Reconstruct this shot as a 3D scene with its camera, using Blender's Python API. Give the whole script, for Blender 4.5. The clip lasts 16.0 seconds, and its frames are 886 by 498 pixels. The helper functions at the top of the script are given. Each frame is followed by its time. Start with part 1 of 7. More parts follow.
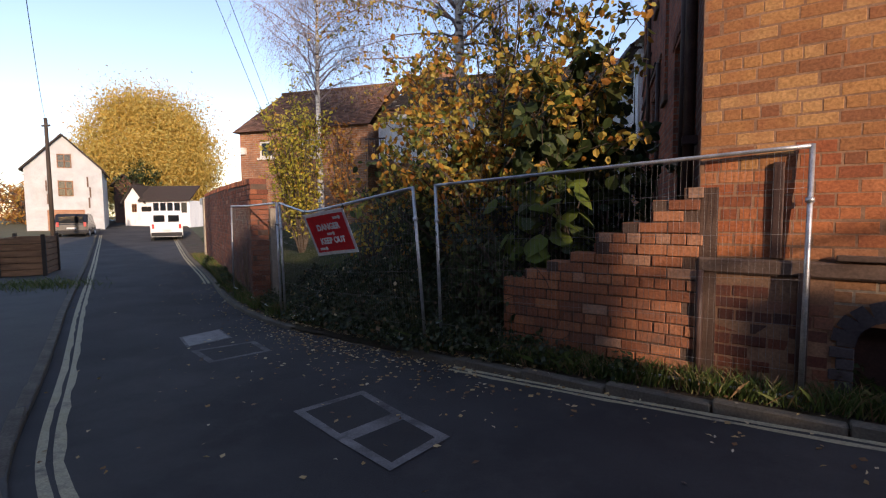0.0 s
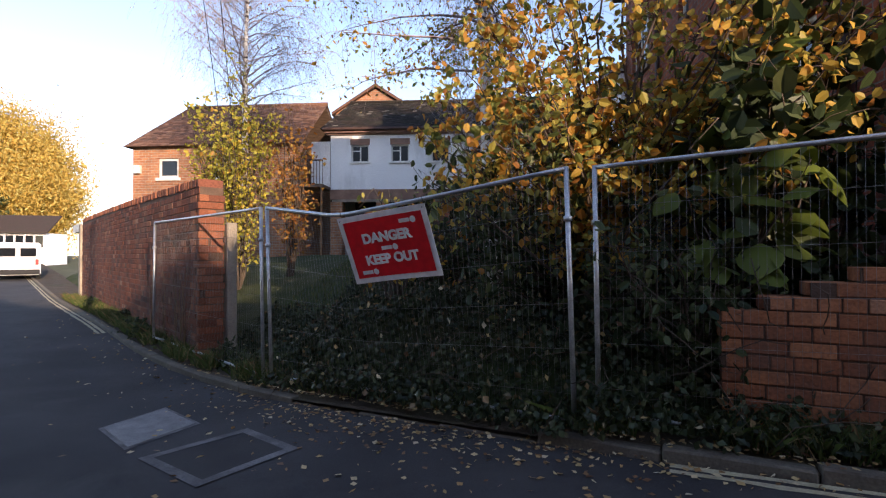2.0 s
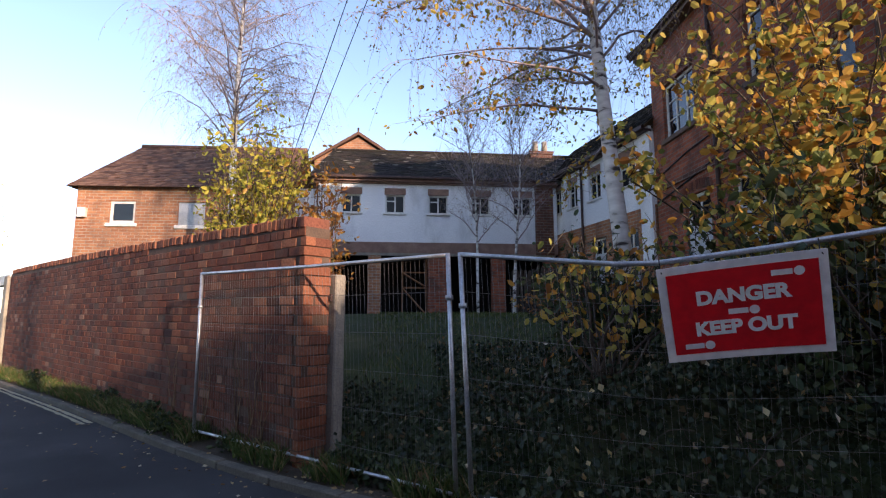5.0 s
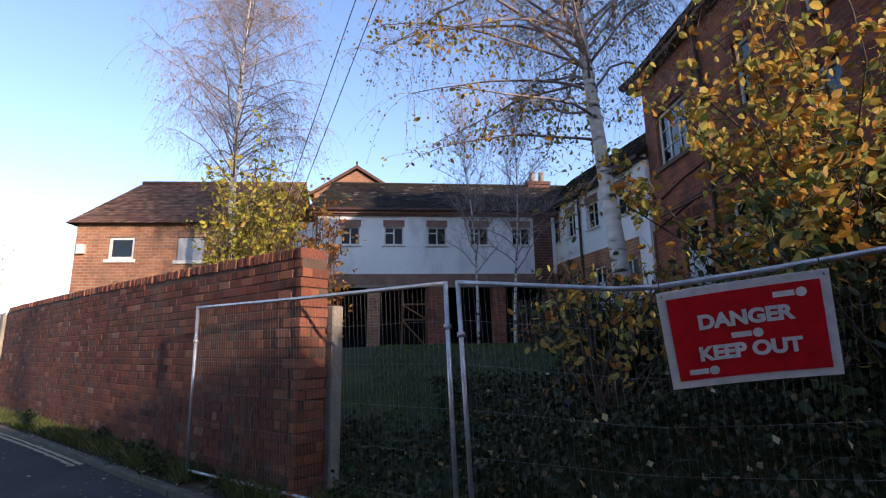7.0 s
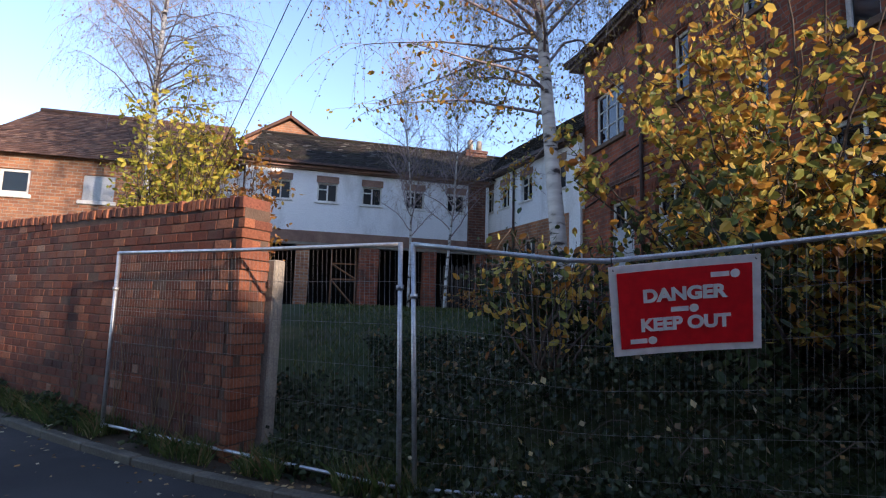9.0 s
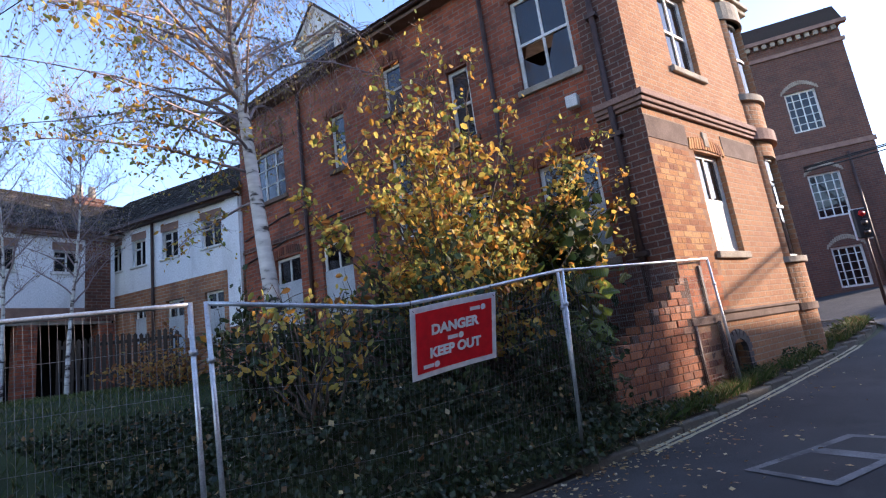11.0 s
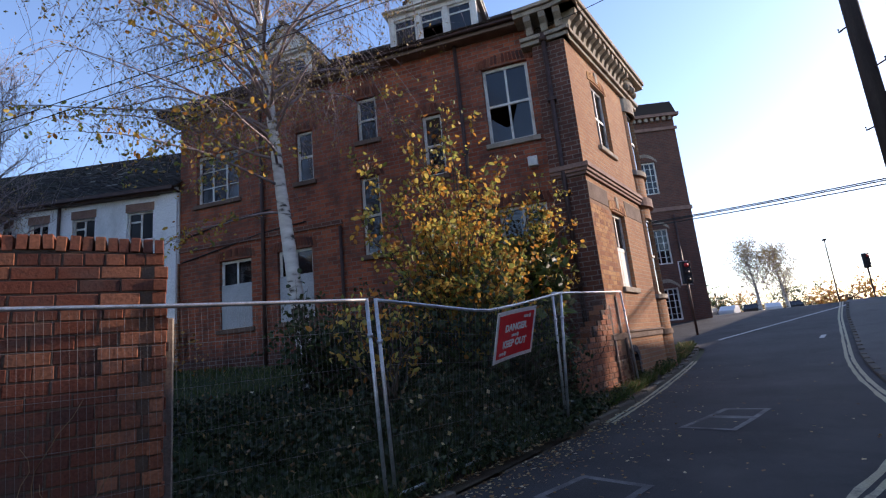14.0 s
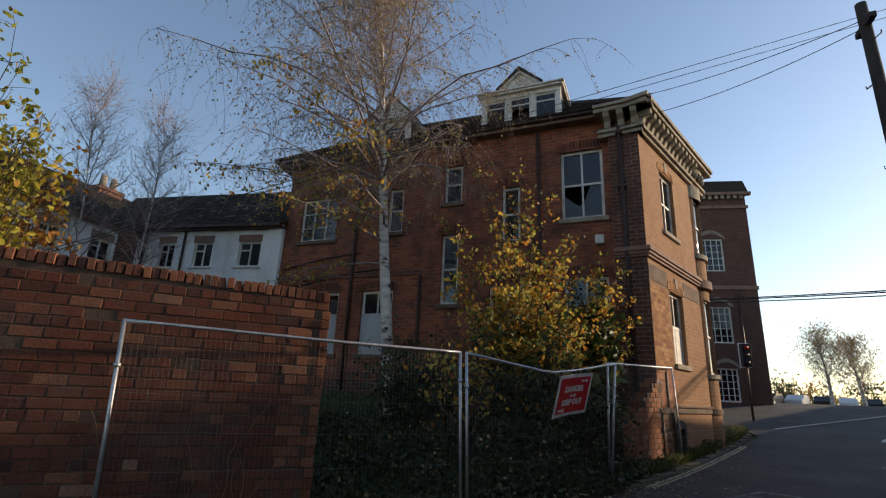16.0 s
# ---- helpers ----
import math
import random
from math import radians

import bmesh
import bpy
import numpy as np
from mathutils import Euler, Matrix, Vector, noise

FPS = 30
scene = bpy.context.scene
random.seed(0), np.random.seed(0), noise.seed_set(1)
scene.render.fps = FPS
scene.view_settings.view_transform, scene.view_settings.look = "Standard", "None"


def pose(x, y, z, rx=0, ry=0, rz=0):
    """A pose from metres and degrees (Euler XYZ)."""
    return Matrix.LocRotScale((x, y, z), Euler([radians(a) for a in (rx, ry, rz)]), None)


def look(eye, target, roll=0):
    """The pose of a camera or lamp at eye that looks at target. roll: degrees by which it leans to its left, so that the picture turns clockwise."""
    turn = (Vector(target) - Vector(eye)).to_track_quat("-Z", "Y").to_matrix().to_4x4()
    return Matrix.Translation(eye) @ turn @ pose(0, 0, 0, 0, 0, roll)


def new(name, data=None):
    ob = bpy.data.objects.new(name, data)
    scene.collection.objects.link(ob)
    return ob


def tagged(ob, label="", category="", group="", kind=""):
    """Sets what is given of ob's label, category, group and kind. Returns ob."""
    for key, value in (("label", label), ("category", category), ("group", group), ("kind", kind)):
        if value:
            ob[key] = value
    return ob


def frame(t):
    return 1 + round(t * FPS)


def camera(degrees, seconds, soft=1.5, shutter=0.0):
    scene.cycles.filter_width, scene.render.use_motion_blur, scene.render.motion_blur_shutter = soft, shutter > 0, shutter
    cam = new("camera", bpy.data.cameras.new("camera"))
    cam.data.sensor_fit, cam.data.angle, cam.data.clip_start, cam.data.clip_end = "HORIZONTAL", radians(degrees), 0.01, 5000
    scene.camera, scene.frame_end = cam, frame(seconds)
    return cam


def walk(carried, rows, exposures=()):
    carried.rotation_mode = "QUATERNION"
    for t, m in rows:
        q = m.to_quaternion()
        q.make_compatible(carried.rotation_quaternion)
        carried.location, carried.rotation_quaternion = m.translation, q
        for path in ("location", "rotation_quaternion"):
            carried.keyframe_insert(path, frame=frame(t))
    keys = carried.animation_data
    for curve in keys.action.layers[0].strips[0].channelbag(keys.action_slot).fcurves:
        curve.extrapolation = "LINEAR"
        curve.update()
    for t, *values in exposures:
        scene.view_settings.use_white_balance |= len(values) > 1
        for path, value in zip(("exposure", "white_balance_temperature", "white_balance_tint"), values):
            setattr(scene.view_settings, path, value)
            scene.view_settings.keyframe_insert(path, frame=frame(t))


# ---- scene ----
cam = camera(83.7, 16.0, soft=1.2)
PATH = [
    (0, (1.03, 2.78, 1.94), (0.485, 4.698, 1.796), -0.55),
    (0.5, (0.223, 3.16, 1.825), (-0.163, 5.122, 1.817), 1.5),
    (1, (-0.475, 3.707, 1.727), (-0.863, 5.669, 1.747), 0.2),
    (1.5, (-1.155, 4.164, 1.657), (-1.361, 6.151, 1.753), 2.8),
    (2, (-1.734, 4.752, 1.584), (-1.853, 6.748, 1.611), -0.0),
    (2.5, (-2.35, 5.311, 1.619), (-2.217, 7.302, 1.759), 1.3),
    (3, (-2.967, 5.689, 1.673), (-2.762, 7.659, 1.945), 0.3),
    (3.5, (-3.51, 5.986, 1.678), (-3.202, 7.934, 2.006), -1.6),
    (4, (-4.065, 6.215, 1.677), (-3.702, 8.156, 1.992), 0.4),
    (4.5, (-4.534, 6.356, 1.608), (-4.114, 8.299, 1.826), -3.3),
    (5, (-4.729, 6.237, 1.642), (-4.533, 8.21, 1.9), -0.0),
    (7.5, (-4.699, 6.307, 1.614), (-4.498, 8.258, 2.005), -1.6),
    (8, (-4.699, 6.387, 1.635), (-4.496, 8.353, 1.939), -3.9),
    (8.5, (-4.775, 6.36, 1.628), (-4.621, 8.324, 1.974), -3.9),
    (9, (-4.949, 6.341, 1.601), (-4.458, 8.264, 1.845), 1.8),
    (9.5, (-5.094, 6.358, 1.63), (-3.924, 7.968, 1.824), 2.1),
    (10, (-5.451, 6.403, 1.608), (-3.993, 7.739, 1.905), -5.9),
    (12.5, (-7.891, 7.742, 1.535), (-6.072, 8.422, 2.011), -3.2),
    (13, (-8.253, 7.993, 1.567), (-6.413, 8.602, 2.063), -5.3),
    (13.5, (-8.71, 8.206, 1.588), (-6.856, 8.837, 1.993), -3.5),
    (14, (-9.091, 8.395, 1.571), (-7.192, 8.883, 1.964), -5.6),
    (14.5, (-9.64, 8.486, 1.536), (-7.747, 8.941, 1.991), -3.8),
    (15, (-10.027, 8.407, 1.603), (-8.174, 8.953, 2.12), 1.6),
    (15.5, (-10.304, 8.293, 1.622), (-8.486, 8.932, 2.158), -1.6),
    (16, (-10.759, 8.365, 1.578), (-8.967, 9.046, 2.145), 2.5),
]
# stops and white balance as the clip's camera sets them along the way
EXPOSURES = [(0.0, 0.83, 6500, 25), (1.0, 1.08, 6500, 25), (2.0, 1.45, 6600, 25), (3.5, 1.7, 6700, 25), (4.5, 1.56, 6400, 25), (5.0, 1.41, 6300, 25), (7.5, 1.13, 5900, 24), (8.5, 1.18, 5900, 24), (9.0, 1.42, 5900, 22), (9.5, 2.2, 6150, 19), (10.0, 2.15, 5750, 22), (12.5, 1.48, 5700, 24), (13.5, 1.18, 5750, 24), (14.5, 0.96, 5950, 22), (15.5, 0.62, 6700, 13), (16.0, 0.50, 6750, 13)]
walk(cam, [(t, look(eye, target, roll)) for t, eye, target, roll in PATH], EXPOSURES)

# ---- light ----
SUN_AZ, SUN_EL = radians(-52.0), radians(16.0)
to_sun = Vector((math.cos(SUN_EL) * math.cos(SUN_AZ), math.cos(SUN_EL) * math.sin(SUN_AZ), math.sin(SUN_EL)))
world = bpy.data.worlds.new("world")
scene.world = world
world.use_nodes = True
wn = world.node_tree.nodes
sky = wn.new("ShaderNodeTexSky")
sky.sky_type = "NISHITA"
sky.sun_disc = False
sky.sun_elevation = SUN_EL
sky.sun_rotation = math.atan2(to_sun.x, to_sun.y)
sky.air_density, sky.dust_density, sky.ozone_density = 1.0, 0.35, 1.2
world.node_tree.links.new(sky.outputs[0], wn["Background"].inputs[0])
wn["Background"].inputs[1].default_value = 0.15
sun = new("sun", bpy.data.lights.new("sun", "SUN"))
sun.data.energy, sun.data.angle, sun.data.color = 3.2, radians(0.6), (1.0, 0.80, 0.55)
sun.matrix_world = look((0, 0, 0), tuple(-to_sun))


# ---- materials ----
def mat(name, build, rough=0.8, metal=0.0, spec=0.3):
    m = bpy.data.materials.new(name)
    m.use_nodes = True
    nt = m.node_tree
    b = nt.nodes["Principled BSDF"]
    b.inputs["Roughness"].default_value = rough
    b.inputs["Metallic"].default_value = metal
    b.inputs["Specular IOR Level"].default_value = spec
    build(nt, b)
    return m


def node(nt, kind, **inputs):
    n = nt.nodes.new(kind)
    for k, v in inputs.items():
        n.inputs[k.replace("_", " ")].default_value = v
    return n


def ramp(nt, src, stops):
    r = nt.nodes.new("ShaderNodeValToRGB")
    while len(r.color_ramp.elements) < len(stops):
        r.color_ramp.elements.new(0.5)
    for e, (p, c) in zip(r.color_ramp.elements, stops):
        e.position, e.color = p, (*c, 1) if len(c) == 3 else c
    nt.links.new(src, r.inputs[0])
    return r


def coords(nt, scale=(1, 1, 1), which="Object"):
    tc = nt.nodes.new("ShaderNodeTexCoord")
    mp = nt.nodes.new("ShaderNodeMapping")
    mp.inputs["Scale"].default_value = scale
    nt.links.new(tc.outputs[which], mp.inputs[0])
    return mp.outputs[0]


def mixc(nt, a, b, fac, mode="MIX"):
    n = nt.nodes.new("ShaderNodeMix")
    n.data_type, n.blend_type = "RGBA", mode
    for i, v in ((0, fac), (6, a), (7, b)):
        if hasattr(v, "links"):
            nt.links.new(v, n.inputs[i])
        elif i == 0:
            n.inputs[0].default_value = v
        else:
            n.inputs[i].default_value = (*v, 1)
    return n.outputs[2]


def bump(nt, b, h, strength=0.5, dist=0.01):
    n = nt.nodes.new("ShaderNodeBump")
    n.inputs["Strength"].default_value, n.inputs["Distance"].default_value = strength, dist
    nt.links.new(h, n.inputs["Height"])
    nt.links.new(n.outputs[0], b.inputs["Normal"])


def noisy(name, c0, c1, scale=4.0, fine=40.0, rough=0.85, bumps=0.4, dist=0.01, metal=0.0, spec=0.3, stain=None, stain_scale=0.6, warp=(1, 1, 1)):
    """Two colours mixed by a coarse and a fine noise, with relief and, if given, broad stains."""
    def build(nt, b):
        v = coords(nt, warp)
        n1, n2 = node(nt, "ShaderNodeTexNoise", Scale=scale, Detail=6.0), node(nt, "ShaderNodeTexNoise", Scale=fine, Detail=5.0)
        nt.links.new(v, n1.inputs[0]), nt.links.new(v, n2.inputs[0])
        col = ramp(nt, n1.outputs[0], [(0.32, c0), (0.68, c1)]).outputs[0]
        f = ramp(nt, n2.outputs[0], [(0.3, (0.6,) * 3), (0.7, (1.15,) * 3)]).outputs[0]
        col = mixc(nt, col, f, 0.7, "MULTIPLY")
        if stain:
            n3 = node(nt, "ShaderNodeTexNoise", Scale=stain_scale, Detail=8.0, Roughness=0.7)
            nt.links.new(v, n3.inputs[0])
            col = mixc(nt, col, stain, ramp(nt, n3.outputs[0], [(0.5, (0, 0, 0)), (0.72, (0.8,) * 3)]).outputs[0])
        nt.links.new(col, b.inputs["Base Color"])
        bump(nt, b, n2.outputs[0], bumps, dist)
    return mat(name, build, rough, metal, spec)


def brickwork(name, c0, c1, mortar, w=0.28, h=0.108, stain=(0.08, 0.06, 0.05), amount=0.5, gap=0.012):
    """Coursed brick on the local x and z axes."""
    def build(nt, b):
        tc = nt.nodes.new("ShaderNodeTexCoord")
        sp, cb = nt.nodes.new("ShaderNodeSeparateXYZ"), nt.nodes.new("ShaderNodeCombineXYZ")
        nt.links.new(tc.outputs["Object"], sp.inputs[0])
        ad = nt.nodes.new("ShaderNodeMath")
        nt.links.new(sp.outputs[0], ad.inputs[0]), nt.links.new(sp.outputs[1], ad.inputs[1])
        nt.links.new(ad.outputs[0], cb.inputs[0]), nt.links.new(sp.outputs[2], cb.inputs[1])
        br = node(nt, "ShaderNodeTexBrick", Scale=1.0, Mortar_Size=gap, Mortar_Smooth=0.3, Bias=-0.1, Brick_Width=w, Row_Height=h)
        br.inputs["Color1"].default_value, br.inputs["Color2"].default_value, br.inputs["Mortar"].default_value = (*c0, 1), (*c1, 1), (*mortar, 1)
        nt.links.new(cb.outputs[0], br.inputs[0])
        n1, n2 = node(nt, "ShaderNodeTexNoise", Scale=1.3, Detail=10.0, Roughness=0.72), node(nt, "ShaderNodeTexNoise", Scale=30.0, Detail=5.0)
        nt.links.new(tc.outputs["Object"], n1.inputs[0]), nt.links.new(tc.outputs["Object"], n2.inputs[0])
        col = mixc(nt, br.outputs[0], ramp(nt, n2.outputs[0], [(0.3, (0.6,) * 3), (0.7, (1.2,) * 3)]).outputs[0], 0.7, "MULTIPLY")
        col = mixc(nt, col, stain, ramp(nt, n1.outputs[0], [(0.44, (0, 0, 0)), (0.62, (amount,) * 3)]).outputs[0])
        nt.links.new(col, b.inputs["Base Color"])
        mx = nt.nodes.new("ShaderNodeMath")
        mx.operation = "MULTIPLY_ADD"
        nt.links.new(br.outputs[1], mx.inputs[0])
        mx.inputs[1].default_value = -1.0
        nt.links.new(n2.outputs[0], mx.inputs[2])
        bump(nt, b, mx.outputs[0], 0.6, 0.012)
    return mat(name, build, 0.9, 0, 0.2)


def pieces(name, stops, source, rough=0.9, stain=(0.10, 0.08, 0.07), bloom=None):
    """Separate pieces coloured at random, one by one ("Object") or island by island ("Island")."""
    def build(nt, b):
        if source == "Object":
            rnd = nt.nodes.new("ShaderNodeObjectInfo").outputs["Random"]
        else:
            rnd = nt.nodes.new("ShaderNodeNewGeometry").outputs["Random Per Island"]
        col = ramp(nt, rnd, stops).outputs[0]
        gm = nt.nodes.new("ShaderNodeNewGeometry")
        n1, n2 = node(nt, "ShaderNodeTexNoise", Scale=2.2, Detail=8.0, Roughness=0.7), node(nt, "ShaderNodeTexNoise", Scale=45.0, Detail=6.0)
        nt.links.new(gm.outputs["Position"], n1.inputs[0]), nt.links.new(gm.outputs["Position"], n2.inputs[0])
        col = mixc(nt, col, ramp(nt, n2.outputs[0], [(0.3, (0.55,) * 3), (0.7, (1.2,) * 3)]).outputs[0], 0.75, "MULTIPLY")
        col = mixc(nt, col, stain, ramp(nt, n1.outputs[0], [(0.47, (0, 0, 0)), (0.72, (0.65,) * 3)]).outputs[0])
        if bloom:
            n3 = node(nt, "ShaderNodeTexNoise", Scale=0.8, Detail=9.0, Roughness=0.66)
            nt.links.new(gm.outputs["Position"], n3.inputs[0])
            col = mixc(nt, col, bloom, ramp(nt, n3.outputs[0], [(0.52, (0, 0, 0)), (0.70, (0.3,) * 3)]).outputs[0])
        nt.links.new(col, b.inputs["Base Color"])
        bump(nt, b, n2.outputs[0], 0.55, 0.008)
    return mat(name, build, rough, 0, 0.2)


def foliage(name, stops, sheer=0.35, rough=0.5):
    def build(nt, b):
        rnd = nt.nodes.new("ShaderNodeNewGeometry").outputs["Random Per Island"]
        col = ramp(nt, rnd, stops).outputs[0]
        nt.links.new(col, b.inputs["Base Color"])
        tr = nt.nodes.new("ShaderNodeBsdfTranslucent")
        nt.links.new(col, tr.inputs[0])
        mx = nt.nodes.new("ShaderNodeMixShader")
        mx.inputs[0].default_value = sheer
        nt.links.new(b.outputs[0], mx.inputs[1]), nt.links.new(tr.outputs[0], mx.inputs[2])
        nt.links.new(mx.outputs[0], nt.nodes["Material Output"].inputs[0])
    return mat(name, build, rough, 0, 0.3)


def plain(name, c, rough=0.5, metal=0.0, spec=0.5):
    def build(nt, b):
        n = node(nt, "ShaderNodeTexNoise", Scale=14.0, Detail=6.0)
        nt.links.new(coords(nt), n.inputs[0])
        f = ramp(nt, n.outputs[0], [(0.3, tuple(v * 0.8 for v in c)), (0.7, c)])
        nt.links.new(f.outputs[0], b.inputs["Base Color"])
    return mat(name, build, rough, metal, spec)


M_ASPHALT = noisy("asphalt", (0.030, 0.030, 0.032), (0.056, 0.056, 0.057), 0.7, 120.0, 0.86, 0.5, 0.008, spec=0.28, stain=(0.075, 0.073, 0.07), stain_scale=0.5)
M_PAVE = noisy("pavement_asphalt", (0.075, 0.073, 0.07), (0.11, 0.107, 0.10), 1.2, 90.0, 0.88, 0.4, 0.006, stain=(0.05, 0.05, 0.045))
M_PATCH = noisy("patched_asphalt", (0.030, 0.030, 0.031), (0.042, 0.041, 0.040), 2.0, 110.0, 0.8, 0.5, 0.006)
M_SEAM = noisy("patch_seam", (0.10, 0.098, 0.096), (0.24, 0.235, 0.23), 3.0, 60.0, 0.9, 0.4, 0.006, stain=(0.04, 0.04, 0.04), stain_scale=4.0)
M_KERB = noisy("kerb_stone", (0.09, 0.08, 0.065), (0.18, 0.16, 0.125), 3.0, 50.0, 0.9, 0.4, 0.01, stain=(0.06, 0.07, 0.04))
M_YELLOW = noisy("worn_yellow_line", (0.40, 0.36, 0.22), (0.52, 0.47, 0.32), 5.0, 60.0, 0.8, 0.5, 0.006, stain=(0.06, 0.06, 0.055), stain_scale=5.0)
M_WHITE_LINE = noisy("white_road_paint", (0.5, 0.5, 0.48), (0.7, 0.7, 0.68), 5.0, 60.0, 0.8, 0.4, 0.006, stain=(0.1, 0.1, 0.1), stain_scale=4.0)
M_IRON = noisy("cast_iron", (0.16, 0.16, 0.16), (0.24, 0.24, 0.235), 8.0, 70.0, 0.6, 0.5, 0.006, metal=0.2)
M_SOIL = noisy("soil", (0.045, 0.035, 0.025), (0.10, 0.075, 0.05), 2.5, 45.0, 0.95, 0.7, 0.03, stain=(0.05, 0.06, 0.025))
M_TURF = noisy("turf", (0.025, 0.042, 0.012), (0.05, 0.068, 0.022), 1.5, 60.0, 0.95, 0.8, 0.03, stain=(0.10, 0.085, 0.05))
M_FIELD = noisy("far_ground", (0.06, 0.07, 0.03), (0.12, 0.11, 0.06), 0.05, 2.0, 0.95, 0.3, 0.05)
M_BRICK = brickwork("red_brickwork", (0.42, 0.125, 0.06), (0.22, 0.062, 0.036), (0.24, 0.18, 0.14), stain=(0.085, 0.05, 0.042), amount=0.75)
M_BRICK_DARK = brickwork("dark_brickwork", (0.20, 0.08, 0.05), (0.12, 0.055, 0.042), (0.25, 0.20, 0.165), stain=(0.05, 0.035, 0.03), amount=0.6)
# street-face brickwork, with the sun's warmth painted into its orange
M_BRICK_SUN = brickwork("sunlit_orange_brickwork", (0.42, 0.215, 0.10), (0.33, 0.16, 0.078), (0.36, 0.28, 0.19), stain=(0.28, 0.13, 0.07), amount=0.55)
M_BRICK_HOUSE = brickwork("buff_red_brickwork", (0.46, 0.21, 0.10), (0.33, 0.13, 0.065), (0.40, 0.33, 0.25), stain=(0.13, 0.08, 0.06), amount=0.6)
M_BRICK_FAR = brickwork("purple_brickwork", (0.17, 0.075, 0.05), (0.12, 0.055, 0.042), (0.15, 0.12, 0.10), stain=(0.06, 0.045, 0.04))
M_MORTAR = noisy("lime_mortar", (0.085, 0.05, 0.036), (0.155, 0.10, 0.072), 3.0, 60.0, 0.95, 0.6, 0.01, stain=(0.07, 0.06, 0.05))
# mortar of the sunlit face, lightened and warmed in its colour
M_MORTAR_SUN = noisy("sunlit_sandy_mortar", (0.24, 0.13, 0.075), (0.34, 0.20, 0.12), 4.0, 60.0, 0.95, 0.5, 0.004)
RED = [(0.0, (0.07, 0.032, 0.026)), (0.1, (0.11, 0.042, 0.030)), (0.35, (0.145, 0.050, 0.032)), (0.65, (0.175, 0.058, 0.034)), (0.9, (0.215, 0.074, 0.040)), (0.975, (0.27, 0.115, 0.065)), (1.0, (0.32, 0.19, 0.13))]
# single street-face bricks share that sun-warmed colouring
SUN_ORANGE = [(0.0, (0.24, 0.10, 0.05)), (0.25, (0.34, 0.15, 0.06)), (0.6, (0.44, 0.215, 0.078)), (1.0, (0.50, 0.28, 0.115))]
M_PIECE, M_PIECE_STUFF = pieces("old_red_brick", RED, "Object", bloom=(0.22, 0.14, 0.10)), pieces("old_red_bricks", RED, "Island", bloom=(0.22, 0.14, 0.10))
M_COPE = pieces("coping_brick", [(0.0, (0.15, 0.06, 0.045)), (0.5, (0.27, 0.095, 0.055)), (1.0, (0.38, 0.15, 0.08))], "Object", stain=(0.07, 0.065, 0.045))
M_BROKEN = pieces("broken_wall_brick", [(0.0, (0.25, 0.095, 0.05)), (0.5, (0.38, 0.145, 0.068)), (0.9, (0.46, 0.19, 0.09)), (1.0, (0.48, 0.28, 0.18))], "Object")
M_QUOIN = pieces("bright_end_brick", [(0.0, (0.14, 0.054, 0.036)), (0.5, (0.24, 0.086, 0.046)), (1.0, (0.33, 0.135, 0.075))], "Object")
M_ORANGE, M_ORANGE_STUFF = pieces("sunlit_orange_brick", SUN_ORANGE, "Object", stain=(0.26, 0.09, 0.045)), pieces("sunlit_orange_bricks", SUN_ORANGE, "Island", stain=(0.26, 0.09, 0.045))
M_RUSSET = pieces("russet_brick", [(0.0, (0.26, 0.085, 0.04)), (0.4, (0.38, 0.12, 0.05)), (0.8, (0.48, 0.17, 0.065)), (1.0, (0.52, 0.24, 0.11))], "Object", stain=(0.24, 0.085, 0.045))
M_ENGINEER = pieces("blue_black_brick", [(0.0, (0.05, 0.045, 0.05)), (1.0, (0.10, 0.085, 0.085))], "Object", 0.6)
M_STONE = noisy("weathered_stone", (0.30, 0.25, 0.19), (0.44, 0.38, 0.29), 3.0, 40.0, 0.9, 0.4, 0.01, stain=(0.12, 0.10, 0.08), stain_scale=2.0)
M_SILL_DARK = noisy("dark_stone", (0.115, 0.075, 0.055), (0.20, 0.135, 0.10), 3.0, 40.0, 0.9, 0.4, 0.01)
M_RENDER = noisy("stained_white_render", (0.80, 0.81, 0.82), (0.90, 0.90, 0.89), 1.4, 50.0, 0.85, 0.3, 0.01, stain=(0.42, 0.42, 0.40), stain_scale=0.8, warp=(1, 1, 0.35))
M_PALE = noisy("pale_render", (0.42, 0.43, 0.44), (0.52, 0.53, 0.53), 1.4, 50.0, 0.85, 0.3, 0.01, stain=(0.33, 0.33, 0.31), stain_scale=0.8)
M_WHITE = noisy("flaking_white_paint", (0.66, 0.64, 0.58), (0.80, 0.78, 0.72), 4.0, 50.0, 0.6, 0.3, 0.006, stain=(0.35, 0.30, 0.24), stain_scale=3.0)
M_FASCIA = noisy("brown_timber", (0.13, 0.085, 0.06), (0.22, 0.15, 0.11), 3.0, 40.0, 0.75, 0.4, 0.008, warp=(1, 1, 6))
M_BEAM = noisy("faded_pink_brick_band", (0.22, 0.13, 0.10), (0.32, 0.20, 0.15), 3.0, 40.0, 0.85, 0.4, 0.008)
M_TILE = pieces("mossy_dark_roof_tile", [(0.0, (0.016, 0.014, 0.013)), (0.6, (0.032, 0.025, 0.022)), (0.93, (0.055, 0.042, 0.034)), (1.0, (0.22, 0.20, 0.17))], "Island", stain=(0.035, 0.04, 0.02))
M_TILE_RED = pieces("brown_clay_roof_tile", [(0.0, (0.10, 0.055, 0.04)), (0.6, (0.18, 0.095, 0.065)), (1.0, (0.26, 0.15, 0.10))], "Island", stain=(0.08, 0.06, 0.05))
